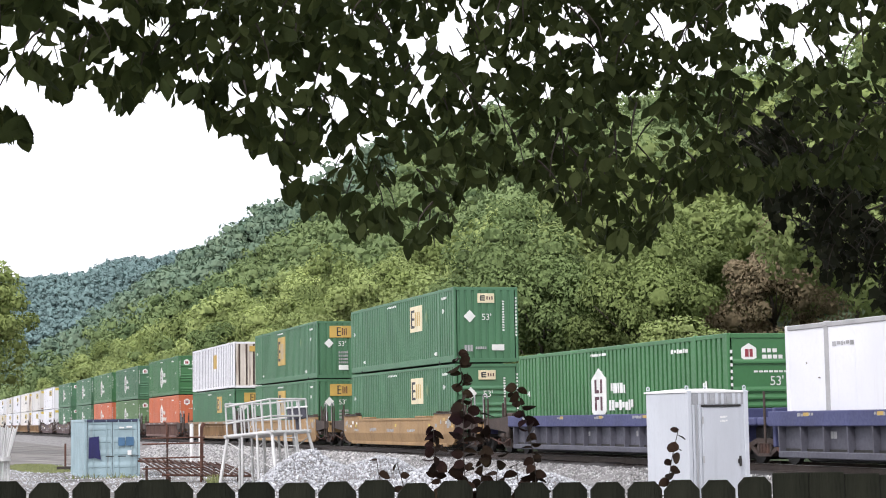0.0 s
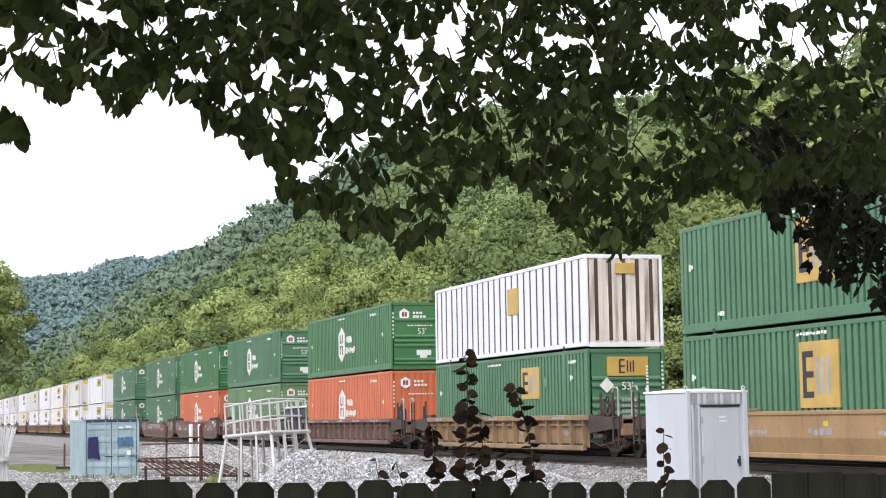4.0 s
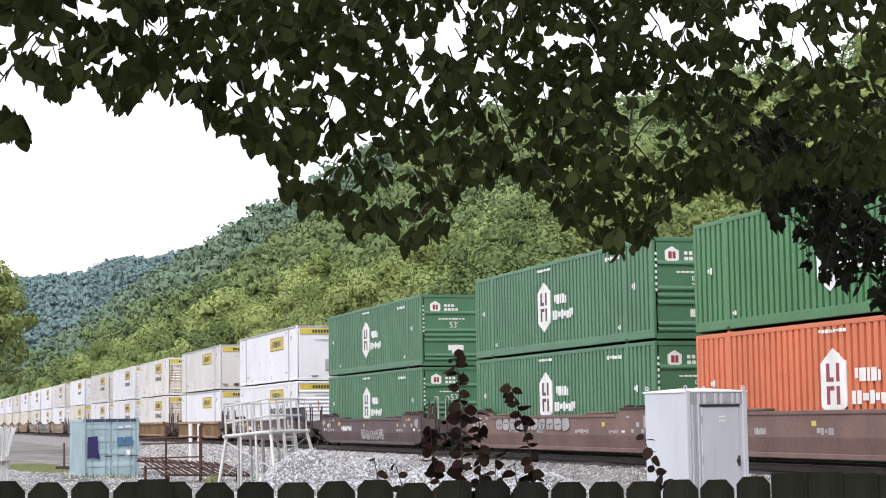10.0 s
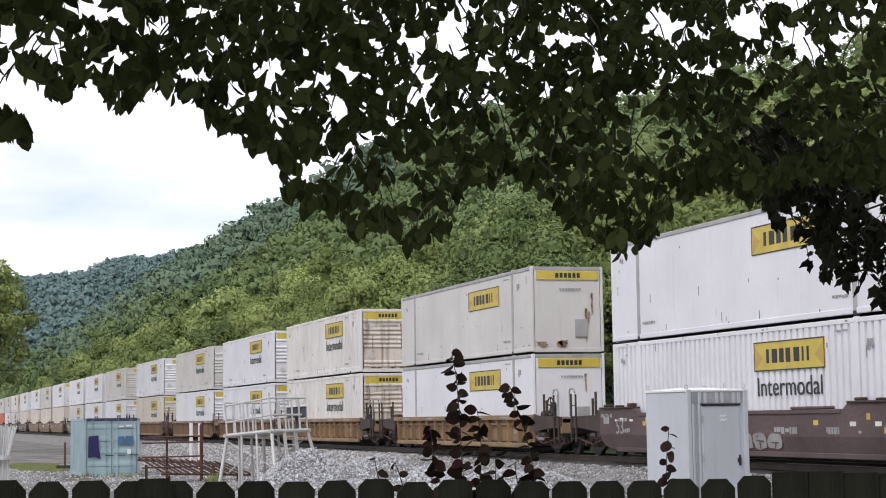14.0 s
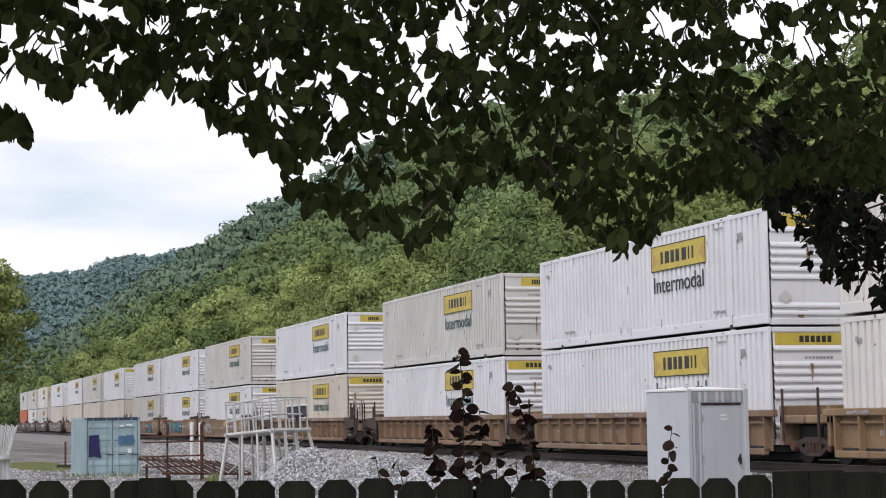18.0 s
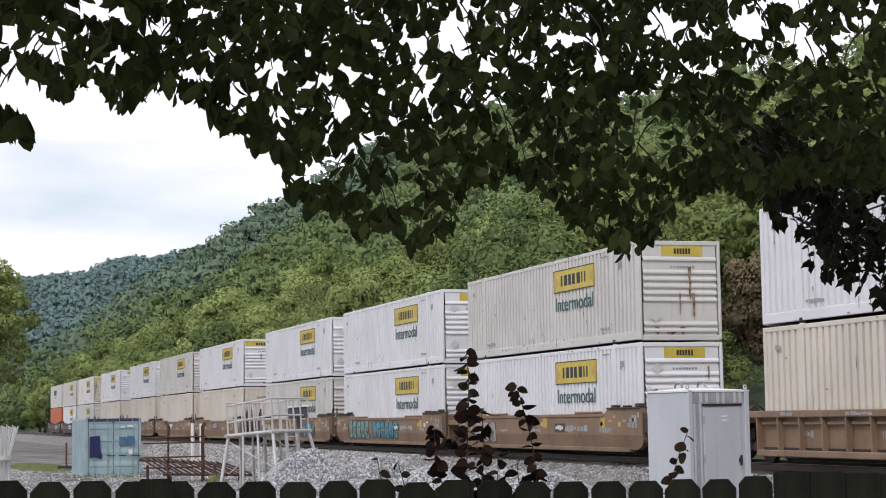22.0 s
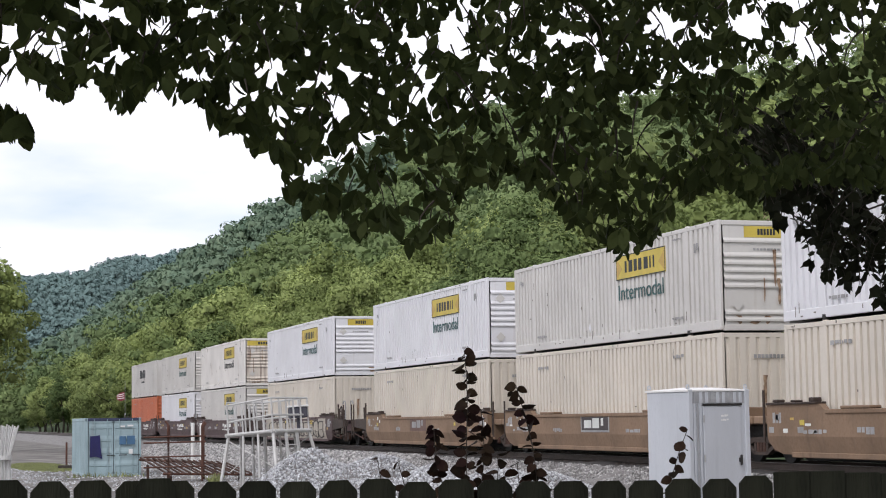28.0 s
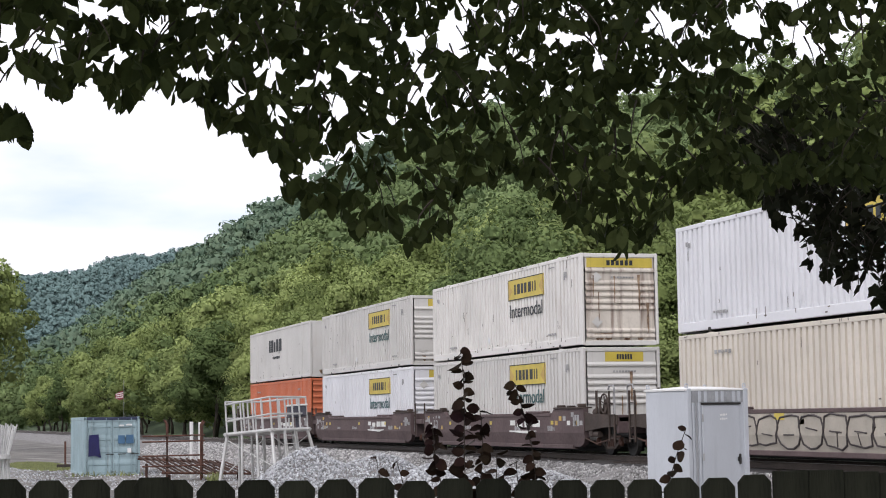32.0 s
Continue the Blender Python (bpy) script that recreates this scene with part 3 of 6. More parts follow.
def canopy(name, spots, base, lobes, leaves, size, material, label, seed, tall=0.95, lift=0.40, solid=0.55):
    """Far woods: many crowns joined into one mass."""
    g = np.random.default_rng(seed)
    temp = [crown_arrays(seed + i, lobes, leaves, 1.0, tall, size, lobe=(0.22, 0.42), flat=0.1, rough=0.12, solid=solid, jit=0.4, lift=lift, reach=0.96, dome=(0.40, 1.35)) for i in range(6)]
    cos, fas, nos, o = [], [], [], 0
    pick = g.integers(0, 6, len(spots))
    s = base * g.uniform(0.7, 1.35, len(spots))
    rot = g.uniform(0, 6.28, len(spots))
    for i, (c, f, nn) in enumerate(temp):
        m = pick == i
        if not m.any():
            continue
        cs, sn = np.cos(rot[m]), np.sin(rot[m])
        z0 = np.zeros_like(cs)
        mats = np.stack([np.stack([cs, -sn, z0], -1), np.stack([sn, cs, z0], -1), np.stack([z0, z0, z0 + 1], -1)], 1) * s[m][:, None, None]
        cc, ff = scatter(c, f, mats, spots[m])
        cos.append(cc), fas.append(ff + o)
        nos.append(np.einsum("nij,kj->nki", mats / s[m][:, None, None], nn).reshape(-1, 3))
        o += len(cc)
    return tagged(part(name, mesh_np(name, np.concatenate(cos), np.concatenate(fas), material, np.concatenate(nos))), label, "woods", kind="stuff")


def wood_spots(n, xr, yr, seed, sink):
    g = np.random.default_rng(seed)
    x, y = g.uniform(*xr, n), g.uniform(*yr, n)
    ang = np.degrees(np.arctan2(y, -x))
    keep = (ang > 1.5) & (ang < 33)
    x, y = x[keep], y[keep]
    return np.stack([x, y, terrain(x, y) - sink], 1)


canopy("near_hillside_wood", wood_spots(400, (-270, -110), (60, 150), 26, 1.0), 6.6, 14, 1700, 0.064, M["hill"], "dense green broadleaf wood on the lower mountain slope", 300, 1.05, 0.30, 0.42)
canopy("hillside_wood", wood_spots(800, (-560, -270), (62, 200), 21, 1.0), 7.6, 10, 620, 0.105, M["hill"], "dense green broadleaf wood on the mountain slope", 305, 1.05, 0.30, 0.42)
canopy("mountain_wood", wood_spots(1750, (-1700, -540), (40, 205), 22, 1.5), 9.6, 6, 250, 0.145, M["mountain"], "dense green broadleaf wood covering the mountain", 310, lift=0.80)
canopy("far_ridge_wood", wood_spots(5200, (-2650, -1900), (30, 560), 23, 2.0), 12.0, 3, 36, 0.27, M["far_hill"], "wood on the far ridge, tinted blue-green as by haze", 320, 0.50, 1.6, 0.7)
canopy("valley_wood", wood_spots(230, (-900, -430), (26, 60), 24, 1.0), 6.6, 11, 650, 0.100, M["hill"], "green trees along the valley bottom", 330, 1.1, 0.25, 0.42)


# ---- containers ----
CL, CW, CH, POST = 16.154, 2.591, 2.896, 1.981


def wave(x0, x1, z0, z1, y_out, y_in, pitch, ends="x"):
    """A trapezoidal corrugated sheet in the xz plane with vertical flutes, as (verts, faces)."""
    n = max(1, round((x1 - x0) / pitch))
    p = (x1 - x0) / n
    pts = []
    for i in range(n):
        a = x0 + i * p
        pts += [(a, y_in), (a + 0.30 * p, y_in), (a + 0.34 * p, y_out), (a + 0.96 * p, y_out)]
    pts.append((x1, y_in))
    vs = [(x, y, z) for x, y in pts for z in (z0, z1)]
    fs = [(2 * i, 2 * i + 2, 2 * i + 3, 2 * i + 1) for i in range(len(pts) - 1)]
    return vs, fs


def rib_sheet(y0, y1, z0, z1, x_flat, x_rib, count):
    """A sheet across the end with evenly spaced horizontal ribs."""
    p = (z1 - z0) / count
    return ribbed_end(y0, y1, z0, z1, x_flat, x_rib, [z0 + (i + 0.5) * p for i in range(count)], 0.45 * p)


def ribbed_end(y0, y1, z0, z1, x_flat, x_rib, at, tall):
    """A sheet across the end with horizontal ribs at the heights given: sharp below, sloping off above."""
    pts = [(z0, x_flat)]
    for z in sorted(at):
        pts += [(z, x_flat), (z + 0.06 * tall, x_rib), (z + 0.45 * tall, x_rib), (z + tall, x_flat)]
    pts.append((z1, x_flat))
    vs = [(x, y, z) for z, x in pts for y in (y0, y1)]
    fs = [(2 * i, 2 * i + 1, 2 * i + 3, 2 * i + 2) for i in range(len(pts) - 1)]
    return vs, fs


END_RIBS = {"yellow": (0.60, 0.98, 1.18, 1.38, 1.58, 1.78, 2.48, 2.66), "hex": (0.80, 1.52, 1.72, 1.92, 2.52, 2.68), "gold": (0.98, 1.2, 1.62, 1.84, 2.06, 2.56, 2.7), "plain": (0.4, 0.7, 1.0, 1.3, 1.6, 1.9, 2.2, 2.5)}


INTERMODAL = text_mesh("Intermodal", 0.46, M["letter_green"], 3.25)
INTERMODAL_DARK = text_mesh("Intermodal", 0.46, M["letter_dark"], 3.25)
WAGON53 = text_mesh("53", 0.42, M["letter_grey"])
FT53 = text_mesh("53'", 0.24, M["letter_white"])
SIDE = pose(0, 0, 0, 90, 0, 0)
FRONT = pose(0, 0, 0, 90, 0, 90)


def bars(b, x0, x1, z0, z1, n, y, seed, gap=0.25, even=False):
    """Unreadable lettering: n bars along a line on the side."""
    g = random.Random(seed)
    e = np.cumsum([0.0] + [g.uniform(0.6, 1.4) for i in range(n)])
    e = x0 + (x1 - x0) * e / e[-1]
    for i in range(n):
        d = gap * g.uniform(0.6, 1.2) * (x1 - x0) / n
        lo_, hi_ = (0, 0) if even else (g.choice((0, 0, 0.25)), g.choice((0, 0, 0.2)))
        b.box((e[i], y, z0 + lo_ * (z1 - z0)), (e[i + 1] - d, y + 0.004, z1 - hi_ * (z1 - z0)))
    return b


def front_bars(b, y0, y1, z0, z1, n, x, seed, gap=0.25):
    g = random.Random(seed)
    w = (y1 - y0) / n
    for i in range(n):
        b.box((x - 0.004, y0 + i * w, z0), (x, y0 + (i + 1 - gap * g.uniform(0.7, 1.3)) * w, z1))
    return b


def blocks(name, b, material, ob):
    """Each plain block of b as a part of its own."""
    for i in range(0, len(b.v), 8):
        part(name, Build().add(b.v[i:i + 8], [tuple(k - i for k in q) for q in b.f[i // 8 * 6:i // 8 * 6 + 6]]), material, ob)


def word(ob, key, x0, x1, z0, z1, n, y, seed):
    return tagged(part("lettering", bars(Build(), x0, x1, z0, z1, n, y, seed), M[key], ob), kind="stuff")


def end_word(ob, key, y0, y1, z0, z1, n, x, seed):
    return tagged(part("lettering", front_bars(Build(), y0, y1, z0, z1, n, x, seed), M[key], ob), kind="stuff")


KINDS_MADE = []


def run_plate(x0, w, z0, z1, g):
    """An uneven stain that runs down from z1, as an (x, z) outline."""
    k = 6
    left = [(x0 - w * g.uniform(0.2, 0.6) * (1 - 0.5 * i / k), z1 - (z1 - z0) * i / k) for i in range(k)]
    right = [(x0 + w * g.uniform(0.2, 0.6) * (1 - 0.5 * i / k), z1 - (z1 - z0) * i / k) for i in range(k)]
    return left + [(x0, z0)] + right[::-1]


def wear(ob, y, x, side, end, much, seed):
    """Rust runs on the front end, rust patches at its foot, and short dark scrapes along the side."""
    g = random.Random(seed * 7 + 3)
    for i in range(much):
        w, a, z1 = g.uniform(0.05, 0.14), g.uniform(0.35, CW - 0.35), g.uniform(1.3, CH - 0.65)
        pts = run_plate(a, w, max(0.3, z1 - g.uniform(0.4, 1.2)), z1, g)
        part("rust_run", Build().add([(max(x, 0.014) + 0.008, u, v) for u, v in pts], [tuple(range(len(pts)))[::-1]]), M["rust_stain"], ob, "brown rust run")
    for i in range(much):
        a = g.uniform(0.3, CW - 0.6)
        pts = run_plate(a, g.uniform(0.2, 0.5), 0.16, g.uniform(0.24, 0.40), g)
        part("rust_patch", Build().add([(x + 0.008, u, v) for u, v in pts], [tuple(range(len(pts)))[::-1]]), M["rust_stain"], ob, "brown rust patch")
    b = Build()
    for i in range(16 + 8 * much):
        a, z = g.uniform(-CL + 0.3, -0.3), g.choice((g.uniform(0.04, 0.26), g.uniform(0.04, 0.26), g.uniform(0.3, CH - 0.3), CH - 0.08))
        w, h = g.choice(((0.02, 0.10), (0.10, 0.03), (0.04, 0.05), (0.015, 0.25)))
        b.box((a, y - 0.003, z), (a + w, y + 0.006, min(z + h, CH - 0.02)))
    tagged(part("scrape", b, M["scrape"], ob), kind="stuff")


def container(paint, label, side="wave", end="ribs", trim=None, marks="", pitch=0.30):
    """A 53-foot container: x from -CL (rear) to 0 (front end, towards travel), y from 0 (yard side), z from 0."""
    ob = thing("shipping_container", label, "container", "containers on the train")
    p, t = M[paint], M[trim or paint]
    lo, hi = (0.27 if side == "wave" else 0.16), CH - 0.12
    zones = ((-CL + 0.10, -CL + POST - 0.07), (-CL + POST + 0.07, -POST - 0.07), (-POST + 0.07, -0.10))
    for near in (True, False):
        for x0, x1 in zones:
            b = Build()
            if side == "wave":
                vs, fs = wave(x0, x1, lo, hi, 0.012, 0.100, pitch)
            elif side == "stripe":
                vs, fs = wave(x0, x1, lo, hi, 0.02, 0.05, 0.62)
            else:
                n = max(1, round((x1 - x0) / 1.22))
                w = (x1 - x0) / n
                for i in range(n):
                    a = x0 + i * w
                    vs, fs, o = [], [], 0
                    pts = [(a, 0.034), (a + 0.012, 0.034), (a + 0.016, 0.026), (a + w - 0.016, 0.026), (a + w - 0.012, 0.034), (a + w, 0.034)]
                    vs += [(x, y, z) for x, y in pts for z in (lo, hi)]
                    fs += [(o + 2 * k, o + 2 * k + 2, o + 2 * k + 3, o + 2 * k + 1) for k in range(5)]
                    if not near:
                        vs, fs = [(x, CW - y, z) for x, y, z in vs], [tuple(reversed(q)) for q in fs]
                    part("panel", Build().add(vs, fs), p, ob)
                continue
            if not near:
                vs = [(x, CW - y, z) for x, y, z in vs]
                fs = [tuple(reversed(q)) for q in fs]
            b.add(vs, fs)
            part("side_panel", b, p, ob)
        y0, y1 = (0.0, 0.10) if near else (CW - 0.10, CW)
        part("top_rail", Build().box((-CL + 0.05, y0, CH - 0.13), (-0.05, y1, CH - 0.01), 0.015), t, ob)
        part("bottom_rail", Build().box((-CL + 0.05, y0, 0.03), (-0.05, y1, lo + 0.01), 0.015), p, ob)
        for x in (-POST, -CL + POST):
            part("stacking_post", Build().box((x - 0.085, y0 - (0.004 if near else 0), 0.02), (x + 0.085, y1 + (0 if near else 0.004), CH), 0.015), t if side == "flat" else p, ob)
        for x in (-0.16, -CL):
            part("corner_post", Build().box((x, y0 - (0.002 if near else 0), 0.02), (x + 0.16, y1 + (0 if near else 0.002), CH - 0.005), 0.02), p, ob)
        for x in (-POST, -CL + POST):
            for z in (-0.012, CH - 0.11):
                part("corner_casting", Build().box((x - 0.089, y0 - (0.010 if near else 0), z), (x + 0.089, y1 + (0 if near else 0.010), z + 0.125), 0.02), M["black"] if z < 0 else t, ob)
    part("roof", Build().box((-CL + 0.06, 0.06, CH - 0.07), (-0.06, CW - 0.06, CH - 0.02)), p, ob)
    part("floor", Build().box((-CL + 0.06, 0.08, 0.05), (-0.06, CW - 0.08, 0.15)), M["black"], ob)
    for x, s in ((-0.02, 1), (-CL + 0.02, -1)):
        b = Build()
        if end == "ribs":
            vs, fs = ribbed_end(0.14, CW - 0.14, 0.12, CH - 0.10, x - s * 0.012, x + s * 0.036, [CH - k for k in END_RIBS[marks.split()[0]]], 0.13)
            b.add(vs, fs if s > 0 else [tuple(reversed(q)) for q in fs])
        elif end == "wave" or end == "stripe":
            vs, fs = wave(0.14, CW - 0.14, 0.14, CH - 0.10, 0.0, 0.04, 0.29 if end == "wave" else 0.46)
            vs = [(x + 0.015 * s - s * y, a, z) for a, y, z in vs]
            b.add(vs, fs if s > 0 else [tuple(reversed(q)) for q in fs])
        else:
            b.box((min(x - s * 0.05, x), 0.12, 0.12), (max(x - s * 0.05, x), CW - 0.12, CH - 0.10), 0.012)
        part("end_wall", b, M["c_rusty_end"] if paint == "c_rusty" or marks == "striped" else p, ob)
        for z0, z1 in ((0.0, 0.15), (CH - 0.14, CH - 0.015)):
            part("end_rail", Build().box((min(x - s * 0.10, x + s * 0.016), 0.10, z0), (max(x - s * 0.10, x + s * 0.016), CW - 0.10, z1), 0.012), t if z0 > 1 else p, ob)
    FX = -0.024 if end == "ribs" and not marks.startswith("gold") else 0.024  # lettering plane on the front end
    PX = max(FX, 0.014)  # plane of what is fixed over the ribs
    SY = -0.008 if side != "flat" else 0.016
    seed = len(bpy.data.objects)
    if marks.startswith("yellow"):
        z1 = CH - 0.36 if "word" in marks or side == "wave" else CH - 0.42
        x0, x1 = -6.95, -3.40
        part("logo_panel", Build().box((x0, SY, z1 - 0.72), (x1, 0.05, z1), 0.006), M["yellow" if "faded" not in marks else "cream"], ob, "yellow sign panel")
        bd = Build()
        for xa, xb, za, zb in ((x0, x1, z1 - 0.72, z1 - 0.69), (x0, x1, z1 - 0.03, z1), (x0, x0 + 0.03, z1 - 0.69, z1 - 0.03), (x1 - 0.03, x1, z1 - 0.69, z1 - 0.03)):
            bd.box((xa, SY - 0.006, za), (xb, SY - 0.001, zb))
        part("sign_border", bd, M["letter_dark"], ob)
        blocks("logo_mark", bars(Build(), x0 + 0.66, x1 - 0.62, z1 - 0.53, z1 - 0.19, 7, SY - 0.005, 3, 0.42, True), M["letter_dark"], ob)
        for a, bb in ((x0 + 0.06, 0.40), (x1 - 0.06, -0.40)):
            pts = [(a, z1 - 0.66), (a + bb, z1 - 0.40), (a + 0.3 * bb, z1 - 0.20), (a, z1 - 0.06)]
            part("chevron", Build().plate(pts if bb > 0 else pts[::-1], SY - 0.004, SY + 0.001), M["gold"], ob)
        if "word" in marks:
            w = part("lettering", INTERMODAL if "green" in marks else INTERMODAL_DARK, None, ob, "dark 'Intermodal' lettering")
            w.matrix_basis = pose((x0 + x1) / 2, SY - 0.002, z1 - 1.32, 90, 0, 0)
        wide = "wide" in marks
        ya, yb = (0.20, CW - 0.18) if wide else (0.75, CW - 0.55)
        za = CH - 0.46
        part("end_panel", Build().box((-0.06, ya, za), (FX, yb, za + 0.30), 0.006), M["yellow" if "faded" not in marks else "cream"], ob, "yellow sign panel")
        blocks("logo_mark", front_bars(Build(), ya + 0.3 * (yb - ya), yb - 0.28 * (yb - ya), za + 0.07, za + 0.23, 6, FX + 0.005, 5), M["letter_dark"], ob)
        part("lettering", front_bars(Build(), 1.0, 1.8, CH - 0.80, CH - 0.74, 8, FX + 0.004, 6), M["letter_grey"], ob)
        word(ob, "letter_grey", -2.9, -2.3, CH - 0.30, CH - 0.24, 6, SY - 0.004, 7)
        word(ob, "letter_grey", -13.9, -13.0, 0.42, 0.50, 5, SY - 0.004, 8)
        word(ob, "letter_grey", -15.5, -15.2, CH - 0.62, CH - 0.45, 2, SY - 0.004, 9)
        word(ob, "letter_grey", -3.0, -2.25, 0.42, 0.50, 5, SY - 0.004, 10)
        word(ob, "letter_grey", -1.5, -1.2, CH - 0.75, CH - 0.50, 2, SY - 0.004, 11)
        if end == "flat":
            part("hatch", Build().box((-0.06, 1.55, 0.50), (FX + 0.015, 2.0, 1.12), 0.02), M["c_seam"], ob, "grey service hatch")
        else:
            for z in (0.55, 1.95) if seed % 2 else (0.5,):
                part("placard_holder", Build().add([(PX + 0.006, 0.50, z), (PX + 0.006, 0.68, z + 0.18), (PX + 0.006, 0.50, z + 0.36), (PX + 0.006, 0.32, z + 0.18)], [(0, 1, 2, 3)]), M["c_grey"], ob)
        b = Build()
        b.plate([(-9.24, 0.55), (-9.15, 0.70), (-9.06, 0.55), (-9.15, 0.40)], SY - 0.004, SY)
        part("placard_holder", b, M["c_white"], ob)
    if marks.startswith("gold"):
        for x0, z0, w, h in ((-6.1, 1.42, 1.75, 1.05),) if "pale" in marks or end == "ribs" else ((-9.6, 0.92, 1.85, 1.55),):
            part("logo_panel", Build().box((x0, SY, z0), (x0 + w, 0.05, z0 + h), 0.006), M["cream" if "pale" in marks else "gold"], ob, "gold sign panel")
            k = h / 1.05
            b = Build().box((x0 + 0.16, SY - 0.004, z0 + 0.16 * k), (x0 + 0.34, SY, z0 + 0.90 * k))
            for z in (0.16, 0.48, 0.80):
                b.box((x0 + 0.32, SY - 0.004, z0 + z * k), (x0 + 0.68, SY, z0 + (z + 0.10) * k))
            part("logo_mark", b, M["letter_dark"], ob)
            b = Build()
            for x in (0.80, 1.06, 1.32):
                b.box((x0 + x, SY - 0.004, z0 + 0.22 * k), (x0 + x + 0.13, SY, z0 + 0.80 * k))
            part("logo_mark", b, M["gold" if "pale" in marks else "letter_grey"], ob)
        ya = 0.95 if "pale" in marks else 0.66
        pw, pz = (0.68, CH - 0.62) if "pale" in marks else (1.36, CH - 0.85)
        part("end_panel", Build().box((-0.06, ya, pz), (FX, ya + pw, CH - 0.26), 0.006), M["cream" if "pale" in marks else "gold"], ob, "gold sign panel")
        ea, eh = ya + (0.10 if "pale" in marks else 0.38), CH - 0.33 - pz - 0.08
        b = Build().box((FX, ea, pz + 0.08), (FX + 0.005, ea + 0.06, pz + 0.08 + eh))
        for k in range(3):
            b.box((FX, ea + 0.055, pz + 0.08 + k * (eh - 0.05) / 2), (FX + 0.005, ea + 0.20, pz + 0.13 + k * (eh - 0.05) / 2))
        part("logo_mark", b, M["letter_dark"], ob)
        for k in range(3):
            part("logo_mark", Build().box((FX, ea + 0.26 + 0.10 * k, pz + 0.12), (FX + 0.005, ea + 0.31 + 0.10 * k, pz + 0.04 + eh * (0.9 if k % 2 else 1.0))), M["maroon"], ob)
        w = part("lettering", FT53, None, ob, "white size lettering")
        w.matrix_basis = pose(FX + (0.004 if end == "wave" else 0.028), 1.30, 1.62, 90, 0, 90)
        part("placard", Build().add([(FX + 0.006, 0.62, 1.52), (FX + 0.006, 0.86, 1.76), (FX + 0.006, 0.62, 2.0), (FX + 0.006, 0.38, 1.76)], [(0, 1, 2, 3)]), M["letter_white"], ob)
        if "pale" in marks:
            part("label_plate", Build().box((FX - 0.01, 1.5, 0.45), (FX + 0.006, 2.0, 0.68)), M["letter_white"], ob)
            end_word(ob, "letter_grey", 0.4, 0.75, 0.42, 0.66, 3, FX + 0.004, 9)
            end_word(ob, "letter_grey", 0.85, 1.3, 0.50, 0.60, 5, FX + 0.004, 10)
        else:
            part("label_plate", Build().box((FX - 0.01, 1.12, 0.42), (FX + 0.006, 1.62, 0.66)), M["letter_white"], ob)
            for k in range(4):
                end_word(ob, "letter_grey", 1.12, 1.62, 0.74 + 0.17 * k, 0.84 + 0.17 * k, 5, FX + 0.004, 9 + k)
        b, c = Build(), Build()
        for i in range(12):
            b.box((FX, 1.94, 1.2 + 0.10 * i), (FX + 0.004, 2.02, 1.26 + 0.10 * i))
            c.box((0.0, CW - 0.12, 1.0 + 0.13 * i), (0.004, CW - 0.05, 1.07 + 0.13 * i))
        part("lettering", b, M["letter_white"], ob)
        part("lettering", c, M["letter_white"], ob)
        for x0, x1, z0, z1, n in ((-1.6, -0.9, CH - 0.42, CH - 0.32, 5), (-1.5, -1.2, CH - 0.96, CH - 0.78, 2), (-2.7, -2.25, 0.34, 0.48, 3), (-15.6, -15.3, 1.7, 1.88, 2), (-13.9, -13.5, 0.4, 0.52, 3), (-9.7, -8.2, CH - 0.28, CH - 0.2, 9)):
            word(ob, "letter_white", x0, x1, z0, z1, n, -0.006, n)
        part("placard", Build().plate([(-3.90, 1.95), (-3.70, 2.18), (-3.50, 1.95), (-3.70, 1.72)], SY - 0.004, SY), M["c_light"], ob)
    if marks.startswith("hex"):
        x0, z0 = -9.45, 0.62
        b = Build().plate([(x0, z0 + 0.32), (x0 + 0.58, z0), (x0 + 1.16, z0 + 0.32), (x0 + 1.16, z0 + 1.30), (x0 + 0.58, z0 + 1.64), (x0, z0 + 1.30)], SY - 0.002, 0.05)
        part("logo_panel", b, M["letter_white"], ob, "white hexagonal sign")
        b = Build()
        for xa, xb, za, zb in ((0.27, 0.42, 0.36, 0.78), (0.42, 0.62, 0.68, 0.78), (0.72, 0.87, 0.36, 0.78), (0.27, 0.42, 0.88, 1.30), (0.42, 0.60, 0.88, 0.98), (0.72, 0.87, 0.88, 1.30)):
            b.box((x0 + xa, SY - 0.007, z0 + za), (x0 + xb, SY - 0.002, z0 + zb))
        part("logo_mark", b, M["maroon" if "orange" not in marks else "red"], ob)
        for xa, xb, za, zb, n, yy in ((x0 + 1.55, x0 + 2.7, z0 + 0.86, z0 + 1.16, 5, SY - 0.003), (x0 + 1.4, x0 + 3.3, z0 + 0.36, z0 + 0.66, 8, SY - 0.003), (-9.5, -8.2, CH - 0.28, CH - 0.2, 9, -0.006), (-3.5, -2.35, CH - 0.42, CH - 0.3, 6, -0.006),
                                      (-1.5, -1.2, 1.48, 1.68, 2, -0.006), (-2.6, -2.38, 0.38, 0.52, 2, -0.006), (-15.3, -15.0, 1.5, 1.68, 2, -0.006), (-13.9, -13.65, 0.36, 0.48, 2, -0.006)):
            if zb - za > 0.25:
                blocks("letter_block", bars(Build(), xa, xb, za, zb, n, yy, n + 3), M["letter_white"], ob)
            else:
                word(ob, "letter_white", xa, xb, za, zb, n, yy, n + 3)
        r = 0.25
        yc, zc = 0.62, CH - 0.52
        part("end_logo", Build().add([(FX + 0.004, yc + r * math.sin(a * math.pi / 3), zc + r * math.cos(a * math.pi / 3)) for a in range(6)], [tuple(reversed(range(6)))]), M["letter_white"], ob)
